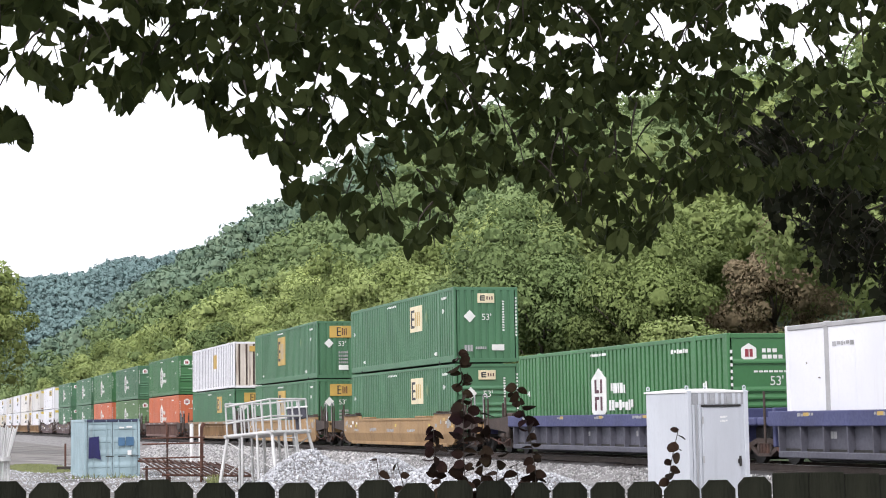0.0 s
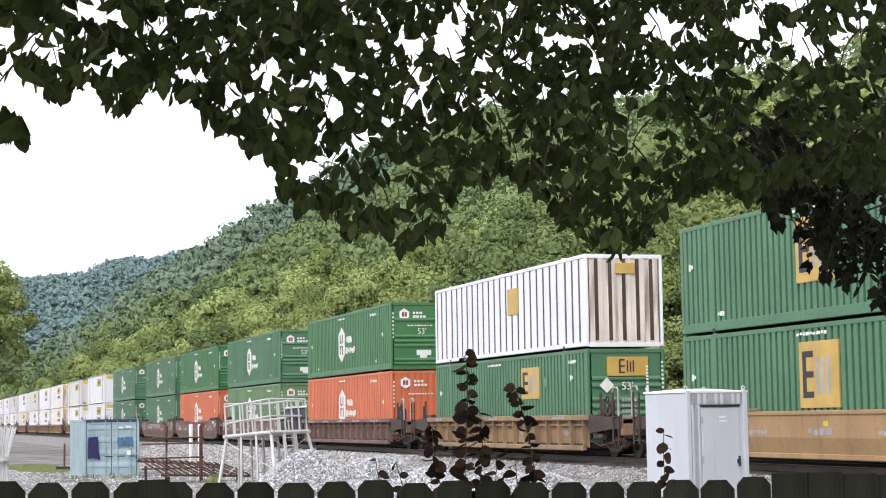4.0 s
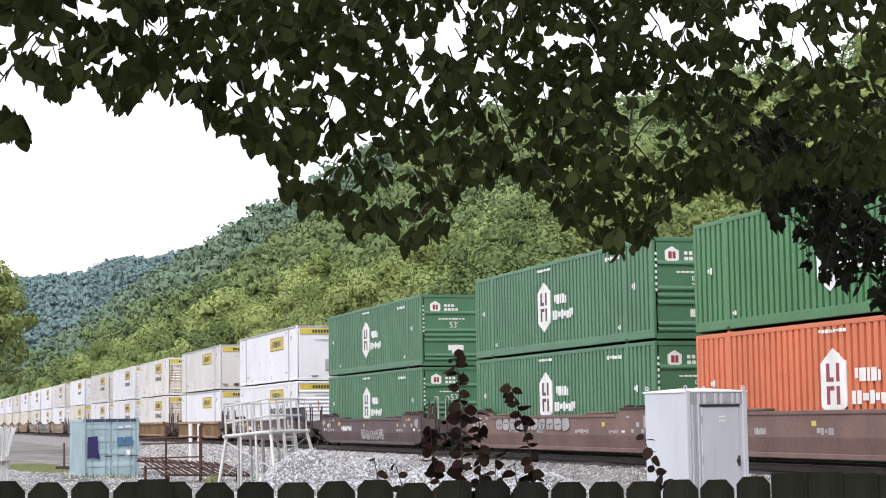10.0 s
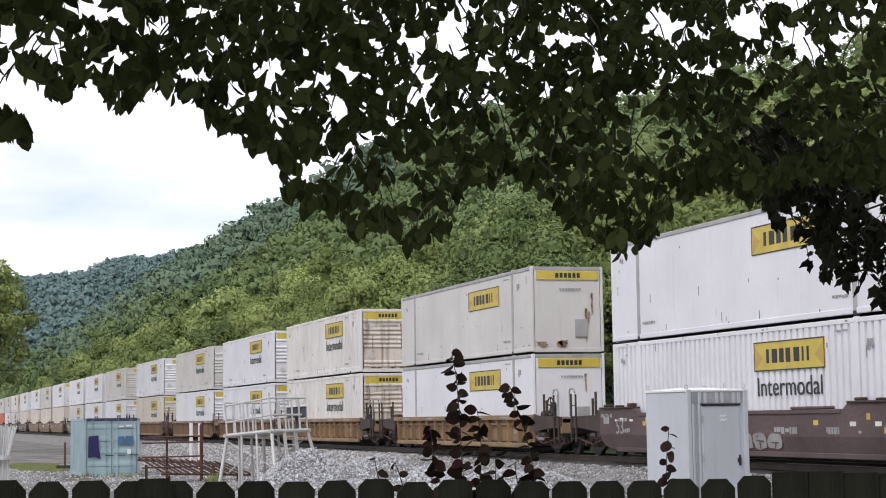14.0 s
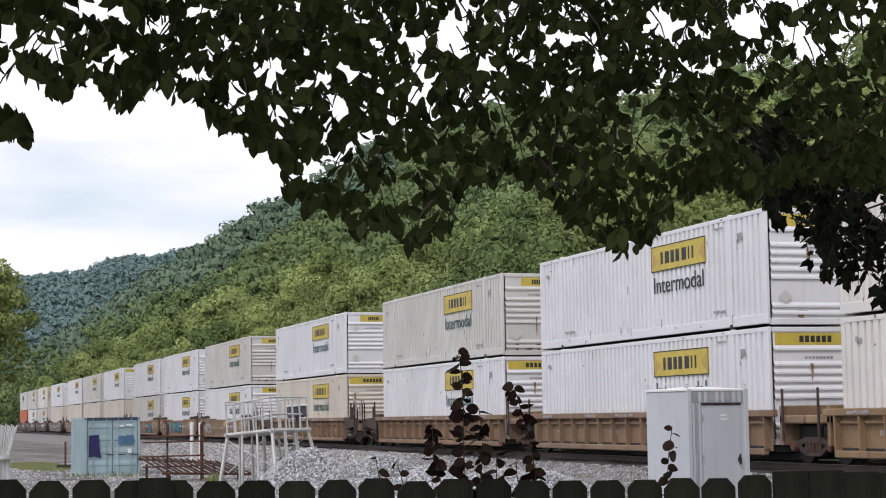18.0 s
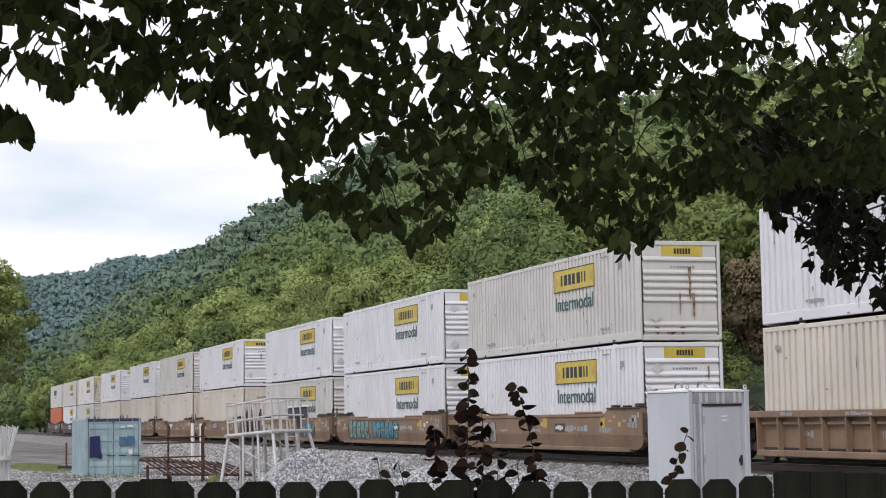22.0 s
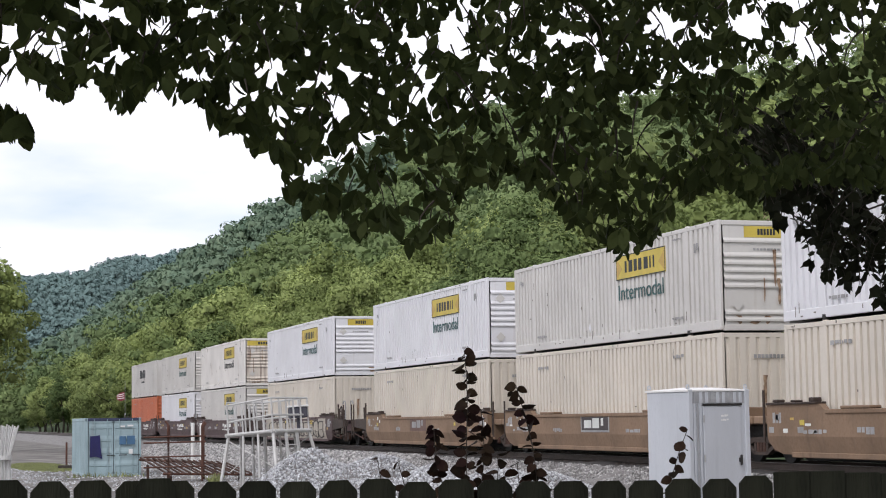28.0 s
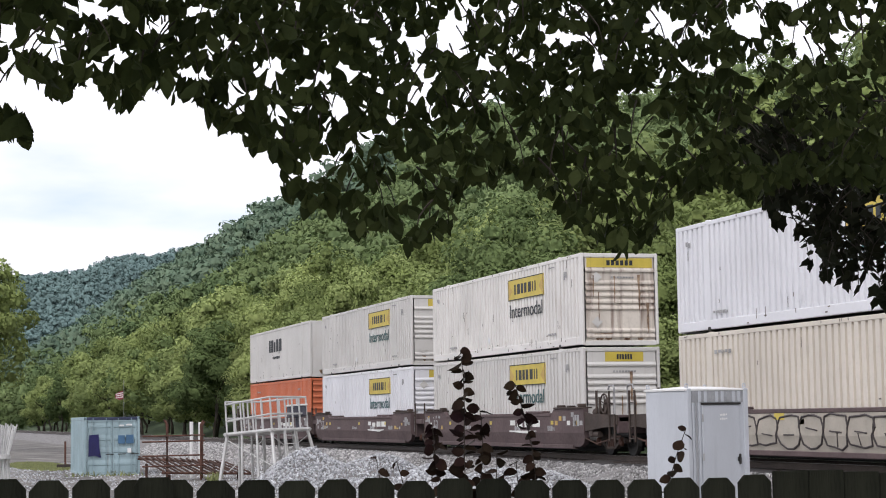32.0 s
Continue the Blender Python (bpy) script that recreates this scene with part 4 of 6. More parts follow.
        part("logo_mark", front_bars(Build(), yc - 0.11, yc + 0.15, zc - 0.10, zc + 0.10, 2, FX + 0.010, 1), M["red"], ob)
        end_word(ob, "letter_white", 1.0, 1.45, CH - 0.51, CH - 0.41, 3, FX + 0.004, 2)
        end_word(ob, "letter_white", 1.0, 1.62, CH - 0.67, CH - 0.57, 4, FX + 0.004, 3)
        end_word(ob, "letter_white", 0.75, 1.9, 1.87, 1.92, 8, FX + 0.004, 4)
        b, c = Build(), Build()
        for i in range(7):
            b.box((FX - 0.03, 0.08, 1.35 + 0.17 * i), (0.006, 0.14, 1.43 + 0.17 * i))
            c.box((FX - 0.03, CW - 0.14, 1.2 + 0.15 * i), (0.006, CW - 0.08, 1.28 + 0.15 * i))
        part("lettering", b, M["letter_white"], ob)
        part("lettering", c, M["letter_white"], ob)
        if "orange" not in marks:
            part("label_plate", Build().box((FX - 0.01, 1.15, 0.62), (FX + 0.006, 1.8, 0.84)).box((FX - 0.01, 1.3, 0.50), (FX + 0.006, 1.62, 0.62)), M["letter_white"], ob)
            w = part("lettering", FT53, None, ob, "white size lettering")
            w.matrix_basis = pose(FX + 0.004, 1.40, 1.54, 90, 0, 90)
    if marks.startswith("striped"):
        b = Build()
        for x0, x1 in zones:
            n = max(1, round((x1 - x0) / 0.62))
            w = (x1 - x0) / n
            for i in range(n):
                b.box((x0 + i * w + 0.02, 0.030, lo), (x0 + i * w + 0.10, 0.048, hi))
        part("side_groove", b, M["w_grey"], ob, "dark grey seam strips")
        b = Build()
        for i in range(5):
            b.box((-0.03, 0.30 + i * 0.46, 0.2), (0.0, 0.42 + i * 0.46, CH - 0.15))
        part("end_groove", b, M["w_dark"], ob, "rusty brown seam strips")
        part("logo_panel", Build().box((-7.4, -0.01, 1.4), (-6.3, 0.03, 2.3), 0.006), M["gold"], ob)
        part("end_panel", Build().box((-0.06, 1.0, CH - 0.62), (FX, 1.65, CH - 0.28), 0.006), M["gold"], ob)
    if marks.startswith("bold"):
        word(ob, "letter_dark", -10.6, -7.0, 1.62, 2.30, 5, SY - 0.004, 3)
        word(ob, "letter_dark", -9.6, -7.6, 1.22, 1.36, 8, SY - 0.004, 5)
    if paint in ("c_white", "c_grey", "c_cream", "c_rusty") and not marks.startswith("striped"):
        wear(ob, SY, FX, side, end, {"c_white": 1, "c_grey": 3, "c_cream": 2, "c_rusty": 5}[paint], len(KINDS_MADE))
        KINDS_MADE.append(paint)
    if marks.startswith("plain"):
        word(ob, "letter_grey", -13.9, -12.9, 2.32, 2.42, 6, SY - 0.004, 2)
        word(ob, "letter_grey", -3.0, -2.3, 2.32, 2.42, 4, SY - 0.004, 3)
        end_word(ob, "letter_grey", 0.9, 1.9, 2.22, 2.32, 9, FX + 0.004, 4)
    return ob


KINDS = {
    "emp": dict(paint="c_green", label="green corrugated 53-foot container with gold and white signs", end="wave", marks="gold pale"),
    "emp2": dict(paint="c_green", label="green corrugated 53-foot container with a faded gold sign", end="ribs", marks="gold"),
    "emp_gold": dict(paint="c_green", label="green corrugated 53-foot container with large gold signs", end="wave", marks="gold"),
    "emp_low": dict(paint="c_green", label="green corrugated 53-foot container with small pale gold signs", end="ribs", marks="gold pale"),
    "striped": dict(paint="c_white", label="white container with dark seams and a rusty end", side="stripe", end="stripe", marks="striped"),
    "hub": dict(paint="c_bright", label="bright green corrugated container with a white hexagon sign", end="ribs", marks="hex"),
    "hub_old": dict(paint="c_green", label="dull green corrugated container with a white hexagon sign", end="ribs", marks="hex"),
    "hub_pale": dict(paint="c_light", label="faded pale green container with a white hexagon sign", end="ribs", marks="hex"),
    "orange": dict(paint="c_orange", label="orange corrugated container with a white hexagon sign", end="wave", marks="hex orange"),
    "orange_plain": dict(paint="c_orange", label="plain orange corrugated container", end="ribs", marks="plain"),
    "white": dict(paint="c_white", label="plain white smooth-sided container with grey edges", side="flat", end="flat", trim="c_seam", marks="plain"),
    "smooth": dict(paint="c_white", label="white smooth-sided container with grey trim and yellow signs", side="flat", end="flat", trim="c_seam", marks="yellow wide"),
    "smooth_grey": dict(paint="c_grey", label="greyish white smooth-sided container with yellow signs", side="flat", end="flat", trim="c_seam", marks="yellow wide"),
    "jw": dict(paint="c_white", label="white corrugated container with yellow sign and dark word", end="ribs", marks="yellow word wide"),
    "jwg": dict(paint="c_white", label="white corrugated container with yellow sign and green word", end="ribs", marks="yellow word green"),
    "jgg": dict(paint="c_grey", label="greyed white corrugated container with yellow sign and green word", end="ribs", marks="yellow word green"),
    "jcg": dict(paint="c_cream", label="cream-tinged corrugated container with yellow sign and green word", end="ribs", marks="yellow word green wide"),
    "jww": dict(paint="c_white", label="clean white corrugated container with yellow sign and green word", end="ribs", marks="yellow word green wide"),
    "rusty": dict(paint="c_rusty", label="rust-streaked white corrugated container with faded sign", end="ribs", marks="yellow word wide"),
    "cream": dict(paint="c_cream", label="plain cream corrugated container", end="wave", marks="plain"),
    "bold": dict(paint="c_grey", label="grey-white smooth container with bold dark lettering", side="flat", end="flat", marks="bold"),
}
LOW_Z, UP_Z = 1.50, 4.44
moving = []  # (thing, x of the front end at the start, y, z)
made_kinds = {}


def load(kind, rear, z):
    m = Matrix.Translation((rear + CL, 20.5, z))
    if kind in made_kinds:
        ob = copy_thing(made_kinds[kind], m)
    else:
        ob = made_kinds[kind] = container(**KINDS[kind])
        ob.matrix_basis = m
    moving.append((ob, rear + CL, 20.5, z))


# ---- well wagons ----
def bogie(parent, x):
    """A four-wheel truck: bolster, arched side frames with springs, bearing caps, wheels."""
    bg = part("bogie", Build().box((x - 0.20, 20.72, 1.30), (x + 0.20, 22.88, 1.66), 0.04).box((x - 0.42, 21.3, 1.60), (x + 0.42, 22.3, 1.92), 0.05), M["black"], parent)
    for y in (20.66, 22.80):
        b = Build()
        for q in (-1, 1):
            up = [(x, 1.70), (x + q * 0.40, 1.70), (x + q * 0.78, 1.60), (x + q * 1.14, 1.56), (x + q * 1.14, 1.44), (x + q * 0.74, 1.46), (x + q * 0.42, 1.56), (x, 1.57)]
            low = [(x, 1.26), (x + q * 0.34, 1.26), (x + q * 0.72, 1.44), (x + q * 0.62, 1.52), (x + q * 0.30, 1.34), (x, 1.34)]
            b.plate(up if q > 0 else up[::-1], y, y + 0.14).plate(low if q < 0 else low[::-1], y, y + 0.14)
            b.box((x + q * 0.33 - 0.05, y, 1.30), (x + q * 0.33 + 0.05, y + 0.14, 1.60), 0.015)
        part("side_frame", b, M["w_dark"], bg)
        for dx in (-0.17, 0.0, 0.17):
            part("spring", Build().tube([(x + dx, y + 0.05, 1.33), (x + dx, y + 0.05, 1.58)], 0.065, 8), M["old_rust"], bg)
    for dx in (-0.89, 0.89):
        for y in (21.0, 22.47):
            b = Build().tube([(x + dx, y, RAIL_Z + 0.42), (x + dx, y + 0.13, RAIL_Z + 0.42)], 0.42, 20)
            b.tube([(x + dx, y - 0.10, RAIL_Z + 0.42), (x + dx, y, RAIL_Z + 0.42)], 0.16, 12, 0.2)
            part("wheel", b, M["black"], bg)
        part("bearing_cap", Build().tube([(x + dx, 20.60, RAIL_Z + 0.42), (x + dx, 20.68, RAIL_Z + 0.42)], 0.11, 10, 0.14), M["rust"], bg)


CREASE, CANT = 1.74, 0.24  # the smooth wagon sides lean inwards below the crease


def cant(b):
    """Leans what is painted on a smooth wagon side with it, below the crease."""
    b.v = [(x, y + CANT * max(0.0, CREASE - z), z) for x, y, z in b.v]
    return b


def well_wagon(paint, style, front, rear, band=None, seed=0):
    """One wagon unit, x from 0 at the front end of its load; front and rear: half gaps to the neighbours, and whether a coupler (c) or a joint (a)."""
    g = random.Random(seed)
    words = {"w_tan": "tan", "w_worn": "weathered tan", "w_brown": "brown", "w_dust": "dusty tan", "w_purple": "maroon-brown", "w_blue": "blue and grey"}[paint]
    ob = thing("well_wagon", f"{words} double-stack well wagon with {'ribbed' if style == 'ribbed' else 'smooth'} sides", "railway wagon", "wagons of the train")
    p = M[paint]
    side_p = M["w_grey"] if paint == "w_blue" else p
    x0, x1 = -CL - 0.55, 0.55
    bot, top = 1.26, 2.36
    for near in (True, False):
        ya, yb = (20.26, 20.42) if near else (23.17, 23.33)
        if style == "ribbed":
            sill = Build().box((x0 + 0.4, ya + 0.20, bot + 0.1), (x1 - 0.4, yb + 0.06, top - 0.1))
            part("well_side", sill, side_p, ob)
            part("top_chord", Build().box((x0, ya, top - (0.17 if paint != "w_blue" else 0.36)), (x1, yb, top), 0.02), p, ob)
            part("bottom_chord", Build().box((x0 + 0.5, ya, bot), (x1 - 0.5, yb, bot + 0.16), 0.02), side_p, ob)
            if near:
                n = 15
                for i in range(n + 1):
                    x = x0 + 0.5 + i * (x1 - x0 - 1.0) / n
                    part("rib", Build().add([(x + dx_, yy, zz) for zz, yy in ((bot + 0.15, ya + 0.03), (top - 0.16, ya + 0.012), (top - 0.16, ya + 0.205), (bot + 0.15, ya + 0.205)) for dx_ in (-0.028, 0.028)],
                                            [(0, 1, 3, 2), (2, 3, 5, 4), (4, 5, 7, 6), (6, 7, 1, 0), (0, 2, 4, 6), (1, 7, 5, 3)]), side_p, ob)
                    if i < n:
                        part("tie_plate", Build().box((x + 0.12, ya + 0.10, top - 0.34), (x + (x1 - x0 - 1.0) / n - 0.12, ya + 0.20, top - 0.27), 0.01), side_p, ob)
        else:
            outline = [(x0, CREASE), (x1, CREASE), (x1, top + 0.13), (x1 - 2.6, top + 0.13), (x1 - 2.8, top), (x0 + 2.8, top), (x0 + 2.6, top + 0.13), (x0, top + 0.13)]
            part("well_side", Build().plate(outline, ya, yb), p, ob)
            outline = [(x0 + 0.6, bot + 0.05), (x1 - 0.6, bot + 0.05), (x1 - 0.2, bot + 0.16), (x1, bot + 0.34), (x1, CREASE), (x0, CREASE), (x0, bot + 0.34), (x0 + 0.2, bot + 0.16)]
            b = Build().plate(outline, ya, yb)
            if near:
                cant(b)
            part("well_skirt", b, p, ob)
            if near:
                for q in (-1, 1):
                    c = (x0 + x1) / 2 + q * ((x1 - x0) / 2 - 1.3)
                    part("walkway_plate", Build().box((c - 1.25, ya - 0.05, top + 0.131), (c + 1.2, ya + 0.34, top + 0.18), 0.01), M["w_dark"], ob)
                    for k in range(3):
                        part("walkway_bracket", Build().box((c - 0.95 + 0.9 * k, ya - 0.03, top + 0.181), (c - 0.72 + 0.9 * k, ya + 0.2, top + 0.181 + (0.07, 0.05, 0.10)[k]), 0.02), M["w_dark"], ob)
                    # stencilled panels and reflective patches near the ends
                    for k in range(7):
                        a_, w_ = c - 1.2 + 0.36 * k, g.uniform(0.12, 0.30)
                        zz = g.choice((1.82, 1.98, 2.12, 2.24))
                        part("stencil", Build().box((a_, ya - 0.006, zz), (a_ + w_, ya, zz + g.choice((0.06, 0.10, 0.14))), 0.0), M[g.choice(("letter_grey", "letter_grey", "gold", "letter_white"))], ob)
            part("top_chord", Build().box((x0 + 2.9, ya - 0.03, top - 0.10), (x1 - 2.9, yb + 0.01, top + 0.004), 0.015), p, ob)
            part("bottom_chord", Build().box((x0 + 1.1, ya - 0.04, bot - 0.02), (x1 - 1.1, yb, bot + 0.11), 0.015), p, ob).location.y = 0.10 if near else 0.0
    # plain black box added below the well to darken the see-through gap
    part("brake_pipe", Build().box((x0 + 0.3, 21.2, 1.14), (x1 - 0.3, 22.4, 1.30), 0.03), M["black"], ob)
    part("well_floor", Build().box((x0 + 0.6, 20.42, 1.32), (x1 - 0.6, 23.17, 1.48)), M["black"], ob)
    for sgn, xe, (half, kind) in ((1, x1, front), (-1, x0, rear)):
        reach = half - 0.55
        if kind == "c":
            tip = xe + sgn * (reach - 0.45)
            a, bb = sorted((xe, tip))
            part("end_deck", Build().box((a, 20.34, 2.06), (bb, 23.26, 2.24), 0.03), p, ob)
            part("end_sill", Build().box((a if sgn < 0 else bb - 0.12, 20.32, 1.74), (a + 0.12 if sgn < 0 else bb, 23.28, 2.28), 0.02), p, ob)
            out = [(xe, 1.80), (tip, 1.98), (tip, 2.27), (xe + sgn * 0.5, 2.32), (xe, top + 0.02)]
            for y in (20.29, 23.27):
                part("end_gusset", Build().plate(out if sgn > 0 else out[::-1], y, y + 0.05), M["w_dark"], ob)
            a2, b2 = sorted((xe + sgn * (reach - 0.5), xe + sgn * (reach + 0.04)))
            part("coupler", Build().box((a2, 21.62, 1.68), (b2, 21.98, 2.0), 0.05), M["black"], ob)
            part("draft_gear", Build().box((a + 0.1, 20.75, 1.62), (bb - 0.1, 22.85, 2.06), 0.05), M["black"], ob)
            part("air_hose", Build().tube([(tip, 21.3, 1.9), (tip + sgn * 0.2, 21.3, 1.6), (tip + sgn * 0.42, 21.35, 1.45)], 0.035, 7), M["black"], ob)
            bogie(ob, xe + sgn * 1.15)
            for xl in (tip - sgn * 0.12, tip - sgn * 0.52):
                part("ladder_stile", Build().tube([(xl, 20.27, 1.5), (xl, 20.27, 2.98)], 0.032, 6), M["w_dark"], ob)
            for k in range(4):
                part("ladder_rung", Build().tube([(tip - sgn * 0.12, 20.27, 1.6 + 0.34 * k), (tip - sgn * 0.52, 20.27, 1.6 + 0.34 * k)], 0.018, 6), M["w_dark"], ob)
            part("grab_iron", Build().tube([(tip - sgn * 0.05, 20.25, 2.30), (tip - sgn * 0.05, 20.25, 3.06), (tip - sgn * 0.12, 20.25, 3.14), (tip - sgn * 0.42, 20.25, 3.14), (tip - sgn * 0.5, 20.25, 3.02)], 0.03, 6), M["c_seam"], ob)
            part("end_grating", Build().box((a + 0.05, 20.36, 2.241), (bb - 0.05, 21.2, 2.28)), M["w_dark"], ob)
            part("brake_valve", Build().box((xe + sgn * 0.35 - 0.16, 20.34, 1.62), (xe + sgn * 0.35 + 0.16, 20.62, 1.95), 0.04).tube([(xe + sgn * 0.6, 20.4, 1.7), (xe + sgn * 1.0, 20.4, 1.7)], 0.09, 8), M["w_dark"], ob)
            part("brake_rod", Build().tube([(xe, 20.32, 1.58), (xe + sgn * 0.8, 20.36, 1.42), (tip, 20.4, 1.66)], 0.025, 6), M["old_rust"], ob)
            for dx_ in (0.7, 0.95):
                part("stake", Build().tube([(xe + sgn * dx_, 20.42, 2.2), (xe + sgn * dx_, 20.42, 3.02 - 0.2 * (dx_ > 0.8))], 0.04, 6), M["w_dark"], ob)
            part("brake_cylinder", Build().tube([(xe + sgn * 0.2, 20.6, 2.36), (xe + sgn * 0.85, 20.6, 2.36)], 0.13, 10), M["w_dark"], ob)
            if sgn > 0:
                cx, cz = xe + 1.25, 2.62
                ring = [(cx + 0.29 * math.cos(i * math.pi / 8), 20.44, cz + 0.29 * math.sin(i * math.pi / 8)) for i in range(17)]
                b = Build().tube(ring, 0.026, 6)
                for i in range(5):
                    b.tube([(cx, 20.45, cz), (cx + 0.28 * math.cos(i * 1.257 + 0.3), 20.44, cz + 0.28 * math.sin(i * 1.257 + 0.3))], 0.018, 5)
                part("brake_wheel", b, M["w_dark"], ob)
                part("brake_stand", Build().box((cx - 0.10, 20.46, 2.2), (cx + 0.10, 20.62, 2.75), 0.03), M["w_dark"], ob)
        else:
            a, bb = sorted((xe, xe + sgn * (reach - 0.06)))
            part("end_deck", Build().box((a, 20.45, 2.02), (bb, 23.15, 2.22), 0.03), p, ob)
            part("end_web", Build().box((min(xe, xe + sgn * 0.14), 20.45, 1.5), (max(xe, xe + sgn * 0.14), 23.15, 2.45), 0.02), p, ob)
            part("joint_casting", Build().box((a, 20.9, 1.55), (bb, 22.7, 2.02), 0.06), M["black"], ob)
            if sgn < 0:
                bogie(ob, xe + sgn * reach)
            part("ladder_stile", Build().tube([(xe + sgn * 0.35, 20.36, 1.6), (xe + sgn * 0.35, 20.36, 2.85)], 0.032, 6), M["w_dark"], ob)
    if style == "ribbed":
        for i in range(5):
            a = x0 + 1.8 + i * 3.3
            part("reflector", Build().box((a, 20.252, top - 0.12), (a + 0.26, 20.262, top - 0.04)), M["gold" if paint == "w_blue" else "letter_grey"], ob, "amber reflector" if paint == "w_blue" else "pale reflector")
        for i in range(4):
            a = x0 + 2.2 + i * 4.2 + g.uniform(-0.3, 0.3)
            word(ob, "letter_grey", a, a + 0.6, 1.72, 1.88, 4, 20.452, seed + 20 + i)
    z0 = 1.80 if style == "smooth" else top - 0.13
    for i in range(5):
        a = x0 + 1.5 + i * 3.1 + g.uniform(-0.4, 0.4)
        h = g.choice((0.10, 0.16, 0.12)) if style == "smooth" else 0.08
        word(ob, "letter_grey", a, a + g.uniform(0.5, 1.2), z0, z0 + h, g.randint(4, 7), 20.254, seed + i)
    if style == "smooth":
        for i in range(3):
            a = x0 + 2.5 + i * 5.5 + g.uniform(-1, 1)
            part("reflector", Build().box((a, 20.250, 2.0), (a + 0.22, 20.256, 2.12)), M["yellow"], ob, "yellow reflector")
        for a, w in ((x0 + 3.6, 1.3), (x1 - 5.2, 1.6)):
            part("deck_plate", Build().box((a, 20.22, top + 0.005), (a + w, 20.62, top + 0.075), 0.02), p, ob)
        word(ob, "letter_grey", x0 + 0.3, x0 + 0.75, 2.05, 2.3, 3, 20.254, seed)
        word(ob, "letter_grey", x1 - 0.9, x1 - 0.35, 1.95, 2.3, 3, 20.254, seed + 2)
    return ob


def graffiti(ob, x0, x1, keys, seed, z0=1.42, z1=2.2):
    """Sprayed letters that cannot be read: slanting rounded blocks side by side, outlined in a darker colour."""
    g = random.Random(seed)
    fill = {"g_faint": "letter_grey"}.get(keys[0], keys[0])
    n = max(2, round((x1 - x0) / (1.15 if keys[0] == "g_loop" else 0.75)))
    w = (x1 - x0) / n
    for i in range(n):
        cx, cz, h, m = x0 + (i + 0.5) * w, (z0 + z1) / 2, (z1 - z0) / 2 * g.uniform(0.85, 1.0), 12
        slant = g.uniform(-0.1, 0.25)
        pts = []
        for j in range(m):
            a = 2 * math.pi * (j + 0.5) / m
            cc, ss = math.cos(a), math.sin(a)
            k = (abs(cc) ** 4 + abs(ss) ** 4) ** -0.25 * g.uniform(0.86, 1.06)
            pts.append((cx + 0.52 * w * k * cc + slant * h * k * ss, cz + h * k * ss))
        if keys[0] != "g_loop":
            part("graffiti", cant(Build().plate([(x, z) for x, z in pts], 20.2465 - 0.0015 * (i % 2), 20.256)), M[fill], ob, "sprayed graffiti letter")
        b = Build().tube([(x, 20.243, z) for x, z in pts + pts[:2]], 0.012 if keys[0] != "g_loop" else 0.026, 5)
        if g.random() < 0.8:
            q = g.uniform(-0.25, 0.25)
            b.tube([(cx - 0.22 * w, 20.243, cz + q * h), (cx + 0.25 * w, 20.243, cz + (q + g.uniform(-0.2, 0.2)) * h)], 0.018, 5)
        if g.random() < 0.6:
            b.tube([(cx + g.uniform(-0.1, 0.1) * w, 20.243, cz - 0.85 * h), (cx + g.uniform(-0.1, 0.1) * w, 20.243, cz - 0.1 * h)], 0.018, 5)
        part("graffiti_outline", cant(b), M["g_dark" if fill != "letter_grey" else "w_brown"], ob)


# rear end of each load at the start, upper, lower, wagon paint, wagon style
TRAIN = [
    (-39.1, None, "white", "w_blue", "ribbed"), (-58.4, None, "hub", "w_blue", "ribbed"),
    (-81.9, "emp", "emp_low", "w_tan", "smooth"), (-105.2, "emp_gold", "emp_gold", "w_tan", "smooth"), (-128.4, "striped", "emp2", "w_worn", "ribbed"),
    (-151.2, "hub", "orange", "w_brown", "ribbed"), (-174.4, "hub_old", "hub_pale", "w_brown", "smooth"), (-194.1, "hub", "orange", "w_brown", "smooth"),
    (-213.0, "hub_old", "hub_old", "w_brown", "smooth"), (-236.3, "hub_old", "hub_old", "w_purple", "smooth"),
    (-259.8, "smooth", "jw", "w_purple", "smooth"), (-283.0, "smooth_grey", "smooth", "w_worn", "ribbed"), (-306.1, "rusty", "rusty", "w_worn", "ribbed"),
    (-325.8, "jw", "jww", "w_dust", "ribbed"), (-345.9, "jgg", "jww", "w_dust", "ribbed"), (-368.9, "jwg", "jcg", "w_dust", "ribbed"),
    (-392.7, "jgg", "jwg", "w_dust", "smooth"), (-412.2, "jwg", "jwg", "w_dust", "smooth"), (-431.0, "jwg", "jgg", "w_dust", "smooth"),
    (-454.4, "jww", "cream", "w_dust", "smooth"), (-474.0, "jgg", "cream", "w_dust", "smooth"), (-493.2, "jwg", "cream", "w_dust", "smooth"),
    (-517.1, "jwg", "cream", "w_purple", "smooth"), (-540.4, "rusty", "jgg", "w_purple", "smooth"), (-559.7, "jgg", "jwg", "w_purple", "smooth"),
    (-578.6, "bold", "orange_plain", "w_purple", "smooth"),
]
